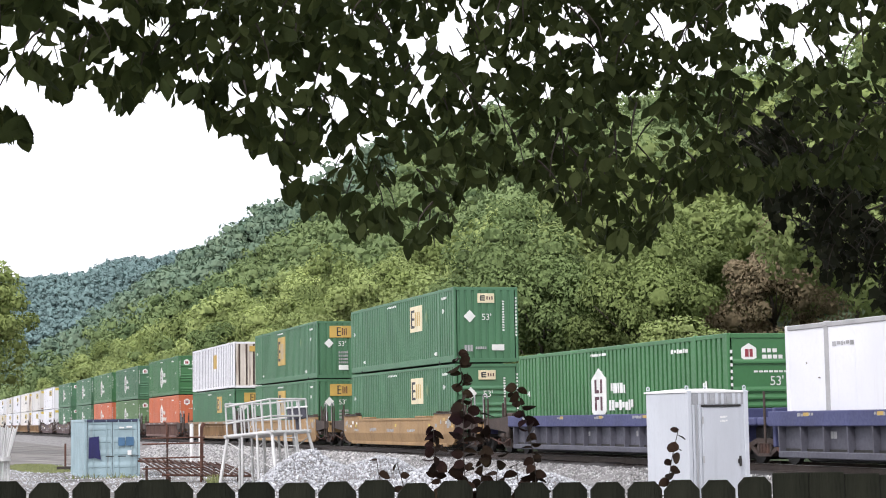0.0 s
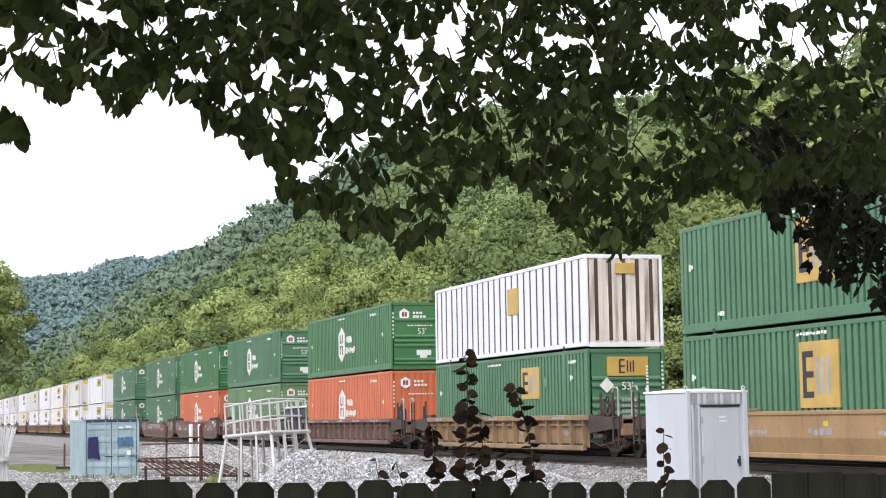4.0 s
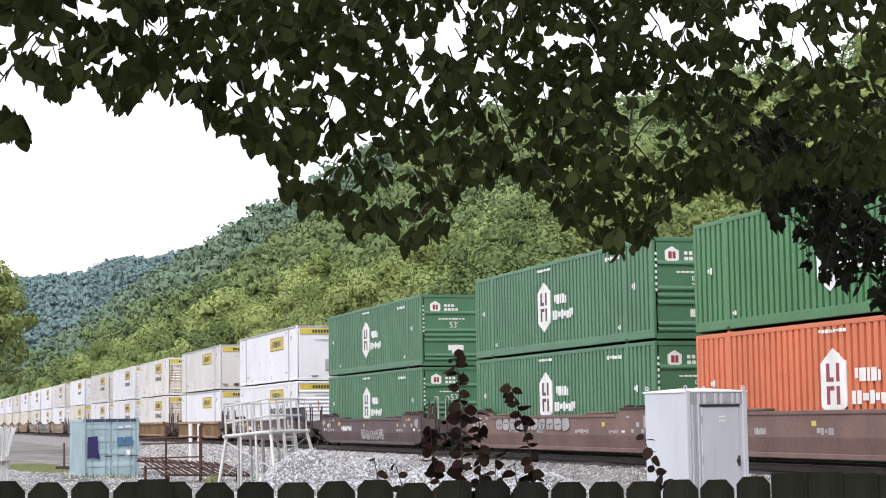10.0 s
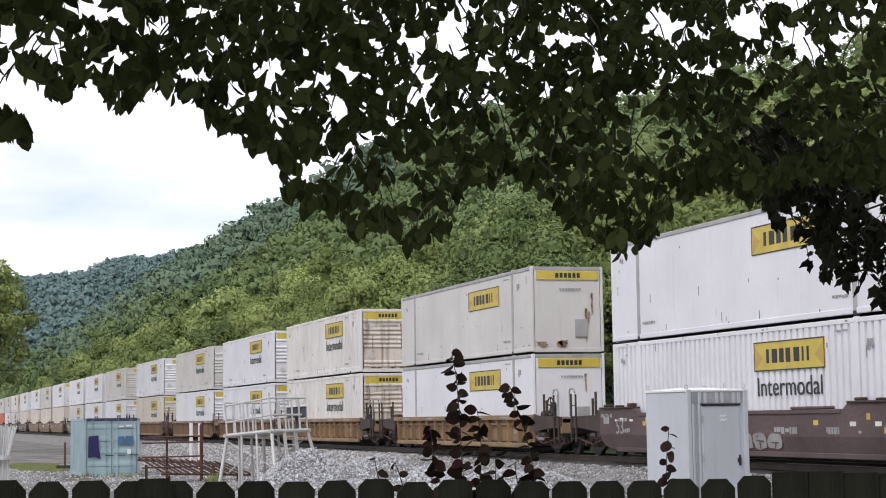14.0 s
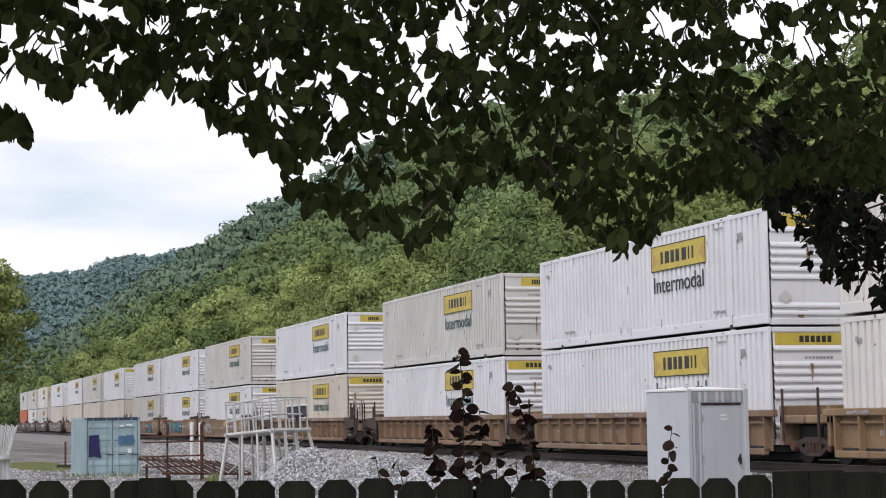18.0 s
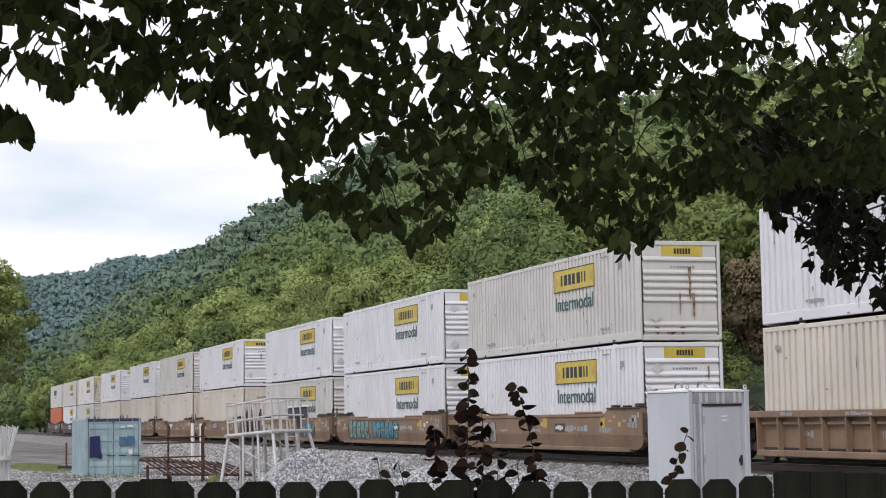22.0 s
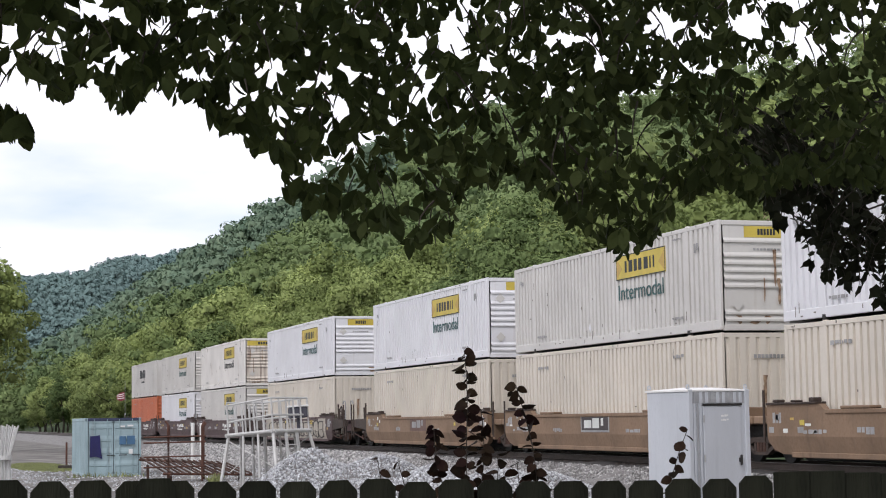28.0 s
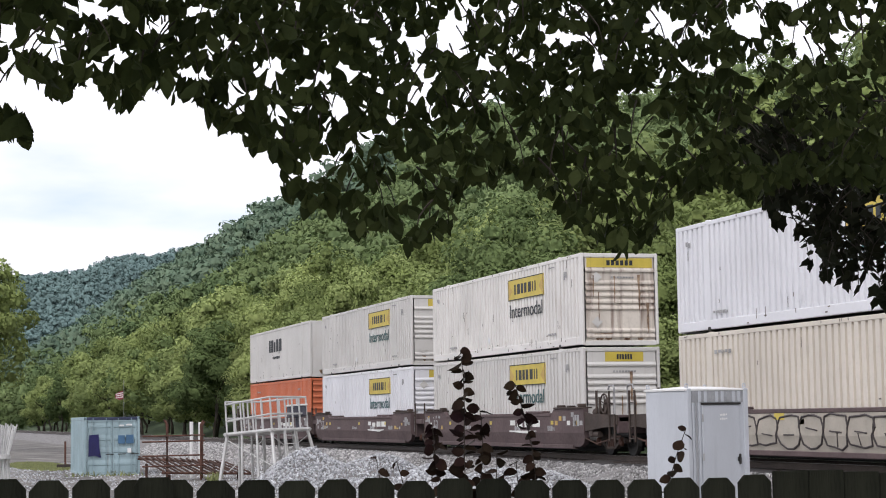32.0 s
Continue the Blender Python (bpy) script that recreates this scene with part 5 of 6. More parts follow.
for i, (rear_x, up, low, paint, style) in enumerate(TRAIN):
    gap_f = TRAIN[i - 1][0] - (rear_x + CL) if i else 3.1
    gap_r = rear_x - (TRAIN[i + 1][0] + CL) if i + 1 < len(TRAIN) else 7.0
    wagon = well_wagon(paint, style, (gap_f / 2, "c" if gap_f > 5 else "a"), (gap_r / 2, "c" if gap_r > 5 else "a"), seed=i)
    if style == "smooth" and paint in ("w_brown", "w_purple"):
        w = part("lettering", WAGON53, None, wagon, "pale size number")
        w.matrix_basis = pose(-CL + 1.0, 20.252, 1.77, 90, 0, 0)
    if i == 8:
        graffiti(wagon, -13.3, -6.1, ("g_faint", "g_dark"), 3, 1.85, 2.3)
    if i in (9, 10):
        word(wagon, "letter_white", -12.7, -10.7, 1.82, 2.04, 8, 20.252, i)
        part("reflector", Build().box((-13.3, 20.250, 2.06), (-12.9, 20.256, 2.22)), M["yellow"], wagon, "yellow reflector")
        graffiti(wagon, -9.0, -5.2, ("g_faint", "g_dark"), 4, 1.4, 1.85)
    if i in (16, 17, 18):
        part("number_panel", Build().box((-6.5, 20.249, 1.80), (-5.6, 20.256, 2.08)), M["g_dark"], wagon)
        word(wagon, "letter_white", -6.4, -5.7, 1.86, 2.02, 4, 20.244, i)
        word(wagon, "letter_grey", -5.4, -3.6, 1.84, 2.02, 6, 20.252, i)
        for a in (-7.6, -2.6):
            part("reflector", Build().box((a, 20.250, 1.95), (a + 0.4, 20.256, 2.25)), M["gold"], wagon, "ochre paint patch")
    if i == 16:
        graffiti(wagon, -14.8, -12.4, ("g_faint", "g_dark"), 16)
    if i == 17:
        graffiti(wagon, -14.3, -10.6, ("g_teal", "g_dark"), 17, 1.40, 2.32)
        graffiti(wagon, -10.0, -5.8, ("g_blue", "g_dark"), 18, 1.45, 2.28)
    if i == 18:
        graffiti(wagon, -16.0, -12.9, ("g_white", "g_dark"), 19)
        graffiti(wagon, -6.1, -2.6, ("g_blue", "g_dark"), 20)
    if i in (19, 20, 21):
        part("sign_frame", Build().box((-9.5, 20.246, 1.80), (-7.2, 20.256, 2.34), 0.003), M["letter_grey" if i == 20 else "w_brown"], wagon)
        part("sign_panel", Build().box((-9.42, 20.242, 1.86), (-7.28, 20.248, 2.28)), M["g_dark" if i == 20 else "w_brown"], wagon)
        word(wagon, "letter_white" if i == 20 else "letter_grey", -9.2, -7.5, 1.92, 2.22, 3, 20.237, 2)
    if i == 22:
        part("painted_panel", cant(Build().box((-15.4, 20.250, 1.34), (-0.8, 20.258, CREASE)).box((-15.4, 20.250, CREASE), (-0.8, 20.258, 2.36))), M["g_white"], wagon, "pale sprayed background")
        graffiti(wagon, -14.5, -1.2, ("g_loop",), 44, 1.42, 2.26)
        for a in (-10.2, -4.1):
            part("reflector", Build().box((a, 20.240, 2.10), (a + 0.5, 20.249, 2.34)), M["yellow"], wagon, "yellow reflector")
    if i in (23, 24, 25):
        word(wagon, "letter_white", -6.3, -3.2, 1.92, 2.14, 4, 20.252, 5)
        part("logo_mark", Build().plate([(-6.4, 1.80), (-3.6, 1.80), (-4.4, 1.70), (-6.4, 1.76)], 20.250, 20.256), M["letter_white"], wagon)
    wagon.matrix_basis = Matrix.Translation((rear_x + CL, 0, 0))
    moving.append((wagon, rear_x + CL, 0, 0))
    if low:
        load(low, rear_x, LOW_Z)
    if up:
        load(up, rear_x, UP_Z)


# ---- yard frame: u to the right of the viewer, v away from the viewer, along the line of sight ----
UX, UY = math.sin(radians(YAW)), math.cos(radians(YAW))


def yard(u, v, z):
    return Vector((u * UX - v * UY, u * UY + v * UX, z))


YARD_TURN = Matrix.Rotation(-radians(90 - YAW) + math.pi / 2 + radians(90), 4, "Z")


# ---- equipment case beside the line ----
def equipment_case():
    ob = thing("equipment_case", "galvanised steel railway equipment case with a closed door", "equipment case", m=Matrix.Translation((-31.83, 14.56, 0)) @ Matrix.Rotation(math.atan2(0.965, -0.26), 4, "Z"))
    # local x along the door face, local y away from the viewer
    W_, D_, Z0, Z1 = 1.53, 1.26, 0.18, 2.74
    part("body", Build().box((0, 0.0, Z0), (W_, D_, Z1), 0.025), M["case"], ob)
    part("base_frame", Build().box((0.05, 0.05, 0.0), (W_ - 0.05, D_ - 0.05, Z0)), M["black"], ob)
    e = 0.02
    part("roof", Build().add([(-e, -e, Z1 - 0.012), (W_ + e, -e, Z1 - 0.012), (W_ + e, D_ + e, Z1 - 0.012), (-e, D_ + e, Z1 - 0.012), (-e, -e, Z1 + 0.02), (W_ + e, -e, Z1 + 0.02),
                              (W_ + e, D_ + e, Z1 + 0.02), (-e, D_ + e, Z1 + 0.02), (0.4, D_ / 2, Z1 + 0.075), (W_ - 0.4, D_ / 2, Z1 + 0.075)],
                             [(3, 2, 1, 0), (0, 1, 5, 4), (1, 2, 6, 5), (2, 3, 7, 6), (3, 0, 4, 7), (4, 5, 9, 8), (5, 6, 9), (6, 7, 8, 9), (7, 4, 8)]), M["white"], ob, "white painted shallow roof")
    part("drip_edge", Build().box((0.35, -0.05, 2.455), (1.33, 0.0, 2.495), 0.008), M["black"], ob)
    door = part("door", Build().box((0.36, -0.028, 0.30), (1.31, 0.0, 2.45), 0.012), M["case"], ob)
    for z in (0.75, 1.45, 2.2):
        part("hinge", Build().tube([(0.36, -0.04, z - 0.07), (0.36, -0.04, z + 0.07)], 0.016, 8), M["c_seam"], door)
    part("handle", Build().box((1.25, -0.07, 1.30), (1.29, -0.03, 1.50), 0.008).box((1.22, -0.05, 1.36), (1.31, -0.028, 1.44), 0.006), M["black"], door)
    part("warning_label", bars(bars(Build(), 0.80, 0.99, 2.24, 2.28, 3, -0.034, 2), 0.80, 0.99, 2.16, 2.20, 4, -0.034, 3), M["white"], door)
    for x0, x1 in ((0.0, 0.10), (1.42, W_)):
        part("corner_post", Build().box((x0, -0.03, Z0), (x1, 0.02, Z1 + 0.03), 0.01), M["case"], ob)
    part("louvre_panel", Build().box((0.105, -0.006, 2.50), (1.415, 0.004, Z1 - 0.02)), M["case_dark"], ob, "darker grey fluted panel")
    for i in range(9):
        part("flute", Build().box((0.14 + 0.142 * i, -0.020, 2.505), (0.215 + 0.142 * i, -0.004, Z1 - 0.025), 0.006), M["case" if i % 3 else "case_dark"], ob)
    for i in range(3):
        part("stiffener", Build().box((0.125 + 0.078 * i, -0.022, 0.30), (0.172 + 0.078 * i, 0.0, 2.50), 0.006), M["case_dark" if i % 2 else "case"], ob)
    for x, y in ((0.04, 0.04), (W_ - 0.04, 0.04), (0.04, D_ - 0.04), (W_ - 0.04, D_ - 0.04)):
        part("lifting_eye", Build().tube([(x + 0.035 * math.cos(a * math.pi / 6), y, Z1 + 0.085 + 0.035 * math.sin(a * math.pi / 6)) for a in range(13)], 0.012, 6)
             .box((x - 0.03, y - 0.02, Z1 + 0.04), (x + 0.03, y + 0.02, Z1 + 0.065)), M["case"], ob)
    return ob


equipment_case()


# ---- storage container in the yard ----
def storage_container():
    ob = thing("storage_container", "pale blue steel storage container with closed double doors", "container", m=Matrix.Translation((-79.6, 8.0, -0.06)))
    Lx, Wy, Hz = 6.06, 2.40, 2.58
    for y, s in ((0.0, 1), (Wy, -1)):
        vs, fs = wave(-Lx + 0.12, -0.12, 0.16, Hz - 0.12, 0.01, 0.045, 0.27)
        part("side_wall", Build().add([(x, y + s * yy, z) for x, yy, z in vs], fs if s > 0 else [tuple(reversed(k)) for k in fs]), M["pale_blue"], ob)
        part("top_rail", Build().box((-Lx, min(y, y + s * 0.07), Hz - 0.13), (0, max(y, y + s * 0.07), Hz), 0.012), M["pale_blue"], ob)
        part("bottom_rail", Build().box((-Lx, min(y, y + s * 0.07), 0.02), (0, max(y, y + s * 0.07), 0.17), 0.012), M["pale_blue"], ob)
        for x in (-Lx, -0.14):
            part("corner_post", Build().box((x, min(y - 0.003, y + s * 0.12), 0), (x + 0.14, max(y + 0.003, y + s * 0.12), Hz), 0.015), M["pale_blue"], ob)
    part("roof", Build().box((-Lx + 0.05, 0.05, Hz - 0.06), (-0.05, Wy - 0.05, Hz - 0.015)), M["blue"], ob)
    part("floor", Build().box((-Lx + 0.05, 0.05, 0.05), (-0.05, Wy - 0.05, 0.14)), M["black"], ob)
    part("end_wall", Build().box((-Lx + 0.02, 0.1, 0.1), (-Lx + 0.06, Wy - 0.1, Hz - 0.1)), M["pale_blue"], ob)
    part("door_header", Build().box((-0.10, 0.1, Hz - 0.13), (0.004, Wy - 0.1, Hz - 0.005), 0.012), M["navy_grey"], ob)
    part("door_sill", Build().box((-0.10, 0.1, 0.02), (0.004, Wy - 0.1, 0.16), 0.012), M["pale_blue"], ob)
    for y0, y1 in ((0.13, Wy / 2 - 0.012), (Wy / 2 + 0.012, Wy - 0.13)):
        vs, fs = rib_sheet(y0 + 0.04, y1 - 0.04, 0.22, Hz - 0.20, -0.03, -0.006, 4)
        door = part("door", Build().add(vs, fs).box((-0.05, y0, 0.17), (-0.004, y0 + 0.06, Hz - 0.14), 0.01).box((-0.05, y1 - 0.06, 0.17), (-0.004, y1, Hz - 0.14), 0.01)
                    .box((-0.05, y0, 0.17), (-0.004, y1, 0.24)).box((-0.05, y0, Hz - 0.21), (-0.004, y1, Hz - 0.14)), M["pale_blue"], ob)
        for y in (y0 + 0.25, y1 - 0.25):
            part("locking_bar", Build().tube([(0.03, y, 0.08), (0.03, y, Hz - 0.05)], 0.017, 6), M["pale_blue"], door)
            part("lock_handle", Build().box((0.035, y - 0.02, 0.95), (0.055, y + 0.32, 0.99), 0.006), M["black"], door)
        part("gasket", Build().box((-0.052, y0 - 0.012, 0.16), (-0.02, y0 - 0.001, Hz - 0.13)), M["black"], door)
    for y in (0.122, Wy - 0.130):
        part("door_seal", Build().box((-0.02, y, 0.10), (0.006, y + 0.012, Hz - 0.12)), M["black"], ob)
    part("tarp_patch", Build().add([(0.052, 0.20, 1.80), (0.052, 0.62, 1.84), (0.056, 0.64, 1.30), (0.052, 0.72, 0.82), (0.058, 0.45, 0.92), (0.052, 0.18, 0.88)], [(0, 5, 4, 3, 2, 1)]), M["navy"], ob, "dark blue sheet on the door")
    b = Build().box((0.050, 1.45, 1.42), (0.056, 1.74, 1.78), 0.002).box((0.050, 1.78, 1.42), (0.056, 2.12, 1.80), 0.002)
    part("blue_sign", b, M["blue"], ob, "faded blue sign")
    for y0, y1, z0, z1 in ((1.85, 2.02, 1.02, 1.22), (1.5, 1.7, 2.17, 2.24), (1.8, 2.05, 2.2, 2.27)):
        part("notice", Build().box((0.050, y0, z0), (0.056, y1, z1)), M["white"], ob, "small white notice")
    return ob


storage_container()


# ---- aluminium work platform ----
def work_platform():
    ob = thing("work_platform", "dull aluminium work platform with guard rails and splayed legs", "platform")
    c0 = Vector((-60.7, 12.5, 0))
    a, b_ = Vector((-1.49, -1.27, 0)), Vector((-1.31, 1.54, 0))
    FZ, TZ = 1.95, 3.08
    corners = [c0, c0 + a, c0 + a + b_, c0 + b_]
    part("deck", Build().add([p + Vector((0, 0, FZ - h)) for h in (0.05, 0.0) for p in corners], [(0, 1, 2, 3), (7, 6, 5, 4)] + [(i, (i + 1) % 4, (i + 1) % 4 + 4, i + 4) for i in range(4)]), M["alu"], ob)
    for i in range(4):
        p, q = corners[i], corners[(i + 1) % 4]
        e = (q - p).normalized() * 0.12
        part("deck_beam", Build().tube([p - e + Vector((0, 0, FZ)), q + e + Vector((0, 0, FZ))], 0.065, 8), M["alu"], ob)
        tilt = 0.10 if i == 0 else 0.0
        n = 5
        for k in range(n):
            s = p + (q - p) * k / n
            part("guard_post", Build().tube([s + Vector((0, 0, FZ)), s + Vector((0, 0, TZ - tilt * k / n))], 0.032, 7), M["alu"], ob)
        for z in (TZ, FZ + 0.55):
            part("guard_rail", Build().tube([p + Vector((0, 0, z)), q + Vector((0, 0, z - tilt))], 0.034, 7), M["alu"], ob)
    mid = sum(corners, Vector()) / 4
    for p in corners:
        out = (p - mid).normalized() * 0.42
        part("leg", Build().tube([p + Vector((0, 0, FZ - 0.05)), p + out + Vector((0, 0, 0.02))], 0.06, 8), M["alu"], ob)
        part("foot", Build().box((p.x + out.x - 0.08, p.y + out.y - 0.08, 0), (p.x + out.x + 0.08, p.y + out.y + 0.08, 0.03)), M["alu"], ob)
    for i in range(4):
        p, q = corners[i], corners[(i + 1) % 4]
        for k in (1, 2):
            s = p + (q - p) * k / 3
            part("leg", Build().tube([s + Vector((0, 0, FZ - 0.05)), s + (s - mid) * 0.12 + Vector((0, 0, 0.02))], 0.045, 7), M["alu"], ob)
        part("brace", Build().tube([p + Vector((0, 0, 0.7)), q + Vector((0, 0, FZ - 0.2))], 0.02, 6), M["alu"], ob)
    for s in (0.35, 0.60):
        p = corners[0] + (corners[3] - corners[0]) * s + Vector((0.04, 0.02, 0))
        part("ladder_stile", Build().tube([p + Vector((0.25, 0.05, 0)), p + Vector((0, 0, FZ))], 0.022, 6), M["alu"], ob)
    r = corners[3] + (mid - corners[3]) * 0.25
    part("control_box", Build().box((r.x - 0.22, r.y - 0.3, FZ + 0.45), (r.x + 0.22, r.y + 0.3, FZ + 0.82), 0.03), M["w_grey"], ob, "grey control box")
    part("box_lid", Build().box((r.x - 0.26, r.y - 0.36, FZ + 0.82), (r.x + 0.26, r.y + 0.36, FZ + 0.88), 0.015), M["white"], ob)
    part("box_stand", Build().box((r.x - 0.05, r.y - 0.05, FZ), (r.x + 0.05, r.y + 0.05, FZ + 0.45)), M["w_grey"], ob)
    # it stands a little askew
    ob.matrix_basis = Matrix.Translation(c0) @ Matrix.Rotation(radians(-4.2), 4, b_.normalized()) @ Matrix.Translation(-c0)
    for k in range(6):
        z = 0.3 + 0.29 * k
        off = Vector((0.25, 0.05, 0)) * (1 - z / FZ)
        p, q = (corners[0] + (corners[3] - corners[0]) * s + Vector((0.04, 0.02, z)) + off for s in (0.35, 0.60))
        part("rung", Build().tube([p, q], 0.018, 6), M["alu"], ob)
    return ob


work_platform()
b = Build().box((-0.32, -0.45, 0), (0.32, 0.45, 0.62), 0.05).box((-0.25, -0.36, 0.62), (0.25, 0.36, 0.70), 0.03)
bx = thing("storage_box", "pale plastic storage box beside the platform", "box", m=pose(-61.6, 14.6, 0, 0, 0, 20))
part("box_body", b, M["white"], bx)


# ---- rusty racks and stakes ----
def rusty_rack():
    ob = thing("steel_rack", "rusty steel pipe rack with a fallen grating", "rack")
    o = Vector((-70.9, 10.3, 0))
    for dx, dy, h in ((0, 0, 2.35), (-0.55, 0.12, 2.30), (0.25, 1.30, 2.30), (-0.35, 1.45, 2.25)):
        p = o + Vector((dx, dy, 0))
        part("upright", Build().tube([p, p + Vector((0, 0, h - 0.15)), p + Vector((0, -0.10 if dy < 1 else 0.1, h))], 0.045, 8), M["rust"], ob)
    for z in (0.55, 0.95, 1.5, 1.72):
        part("cross_bar", Build().tube([o + Vector((0.0, -0.95, z)), o + Vector((0.25, 1.45, z + 0.02))], 0.032, 7), M["rust"], ob)
    for k in range(4):
        z = 0.5 + 0.42 * k
        part("rung", Build().tube([o + Vector((0, 0, z)), o + Vector((-0.55, 0.12, z))], 0.022, 6), M["rust"], ob)
        part("rung", Build().tube([o + Vector((0.25, 1.30, z)), o + Vector((-0.35, 1.45, z))], 0.022, 6), M["black"], ob)
    return ob


rusty_rack()
gr = thing("steel_grating", "rusty slatted steel grating leaning low on the ground", "grating")
for k in range(15):
    p = Vector((-72.6 + 0.02 * (k % 2), 9.45 + k * 0.235, 0.92 - 0.018 * k + 0.012 * (k % 3)))
    part("slat", Build().tube([p, p + Vector((2.3, 0.72, -0.60 + 0.012 * k))], 0.036, 6), M["old_rust"], gr)
for q in (0.05, 0.95):
    p, e = Vector((-72.6 + 2.3 * q, 9.35 + 0.72 * q, 0.86 - 0.58 * q)), Vector((0, 3.5, -0.26 + 0.16 * q))
    part("grating_beam", Build().tube([p, p + e], 0.045, 7), M["rust"], gr)
for dx, dy in ((-0.1, 0.3), (-0.1, 3.0), (2.0, 0.9), (2.0, 3.6)):
    part("grating_prop", Build().box((-72.6 + dx, 9.4 + dy, 0), (-72.5 + dx, 9.5 + dy, 0.62 if dx < 0 else 0.24), 0.01), M["old_rust"], gr)
for x, y, h in ((-73.1, 11.62, 2.26), (-73.0, 11.96, 2.24)):
    post = thing("white_post", "white painted bollard post by the rack", "post", "white posts", m=Matrix.Translation((x, y, 0)))
    part("shaft", Build().tube([(0, 0, 0), (0, 0, h - 0.05), (0, 0, h)], 0.075, 12), M["white"], post, smooth=False)
bundle = thing("stake_bundle", "bundle of white stakes standing upright, strapped together", "stakes")
o = Vector((-72.0, 4.15, 0))
part("strap", Build().tube([o + Vector((0, 0, 0.95)), o + Vector((0, 0, 1.12))], 0.30, 16), M["alu"], bundle)
for k in range(13):
    t = (k - 6) / 6
    q = Vector((0.10 * math.cos(k * 2), 0.23 * t, 0))
    part("stake", Build().tube([o + q * 1.15, o + q + Vector((0, 0, 1.2)), o + q * 1.0 + Vector((0, 0.20 * t + 0.10, 2.32 - 0.06 * abs(t) - 0.04 * (k % 3)))], 0.034, 6), M["white" if k % 3 else "alu"], bundle)
# flag beyond the line
fp = thing("flag_pole", "thin flag pole with a small red and white flag", "flag pole", m=Matrix.Translation((-215, 26.2, 0)))
part("pole", Build().tube([(0, 0, -0.05), (0, 0, 7.2)], 0.028, 8, 0.02), M["c_seam"], fp)
flag = part("flag", Build().plate([(-0.05, 5.55), (-0.1, 6.6), (-0.8, 6.45), (-1.35, 6.15), (-1.3, 5.6), (-0.7, 5.4)], -0.01, 0.01), M["red"], fp, "drooping red flag with pale stripes")
flag.rotation_euler = (0, 0, radians(75))
flag.scale = (0.75, 1, 0.9)
b = Build()
for k in range(3):
    b.plate([(-0.12, 5.75 + 0.27 * k), (-0.12, 5.87 + 0.27 * k), (-1.25, 5.72 + 0.24 * k), (-1.25, 5.62 + 0.24 * k)], -0.016, 0.016)
part("stripes", b, M["white"], flag)
# grass patch and weeds on the yard


def tufts(name, cx, cy, rx, ry, n, h, label, seed):
    g = np.random.default_rng(seed)
    a, r = g.uniform(0, 6.28, n), np.sqrt(g.uniform(0, 1, n))
    pos = np.stack([cx + rx * r * np.cos(a), cy + ry * r * np.sin(a), np.full(n, -0.01)], 1)
    tv = np.array([(-0.04, 0, 0), (0.04, 0, 0), (0.10, 0.0, 1.0)])
    ang = g.uniform(0, 6.28, n)
    lean = g.normal(0, 0.35, (n, 2))
    hh = h * g.uniform(0.5, 1.3, n)
    z = np.zeros(n)
    mats = np.stack([np.stack([np.cos(ang), -np.sin(ang), lean[:, 0] * hh], -1), np.stack([np.sin(ang), np.cos(ang), lean[:, 1] * hh], -1), np.stack([z, z, hh], -1)], 1)
    c, f = scatter(tv, np.array([(0, 1, 2)]), mats, pos)
    tagged(part(name, mesh_np(name, c, f, M["grass"])), label, "grass", kind="stuff")


tufts("grass", -99.0, 7.6, 10.0, 1.5, 7000, 0.10, "patch of short pale green grass in the yard", 1)
tufts("weeds", -67.0, 11.5, 0.4, 0.25, 90, 0.36, "green weeds growing beside the grating", 2)
tufts("weeds", -78.6, 8.8, 0.5, 1.6, 70, 0.22, "weeds at the foot of the storage container", 3)
pp = thing("marker_post", "thin brown marker post in the yard", "post", m=Matrix.Translation((-99.5, 9.0, 0)))
part("shaft", Build().box((-0.05, -0.05, 0), (0.05, 0.05, 1.3), 0.01), M["rust"], pp)
timber = thing("timber_baulk", "dark old timber baulk lying on the gravel", "timber", m=pose(-93.0, 9.2, 0, 0, 0, 82))
part("baulk", Build().box((-1.2, -0.12, 0), (1.2, 0.12, 0.22), 0.03), M["tie"], timber)


# ---- fence ----
fence = thing("wooden_fence", "weathered dog-eared wooden picket fence, coloured near-black as in shade", "fence")
FA, FB = (-1.460, 6.343), (1.094, 6.879)
fl = math.hypot(FB[0] - FA[0], FB[1] - FA[1])
fd = ((FB[0] - FA[0]) / fl, (FB[1] - FA[1]) / fl)
rg = random.Random(4)


def fence_at(s, off=0.0):
    """Place on the fence line, s metres along it, off metres behind it."""
    return FA[0] + fd[0] * s - fd[1] * off, FA[1] + fd[1] * s + fd[0] * off


def fence_top(s):
    return 2.106 - 0.058 * s / fl


ang = math.atan2((yard(*fence_at(1), 0) - yard(*fence_at(0), 0)).y, (yard(*fence_at(1), 0) - yard(*fence_at(0), 0)).x)
picket_meshes = []
for i in range(5):
    w, h = 0.0665 + 0.002 * rg.uniform(-1, 1), 2.05
    e = 0.034 + 0.006 * rg.uniform(-1, 1)
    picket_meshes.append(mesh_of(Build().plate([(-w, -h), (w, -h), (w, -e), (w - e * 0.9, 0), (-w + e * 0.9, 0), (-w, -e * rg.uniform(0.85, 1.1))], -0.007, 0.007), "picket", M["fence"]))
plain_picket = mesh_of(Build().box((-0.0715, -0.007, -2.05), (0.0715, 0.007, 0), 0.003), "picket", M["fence"])
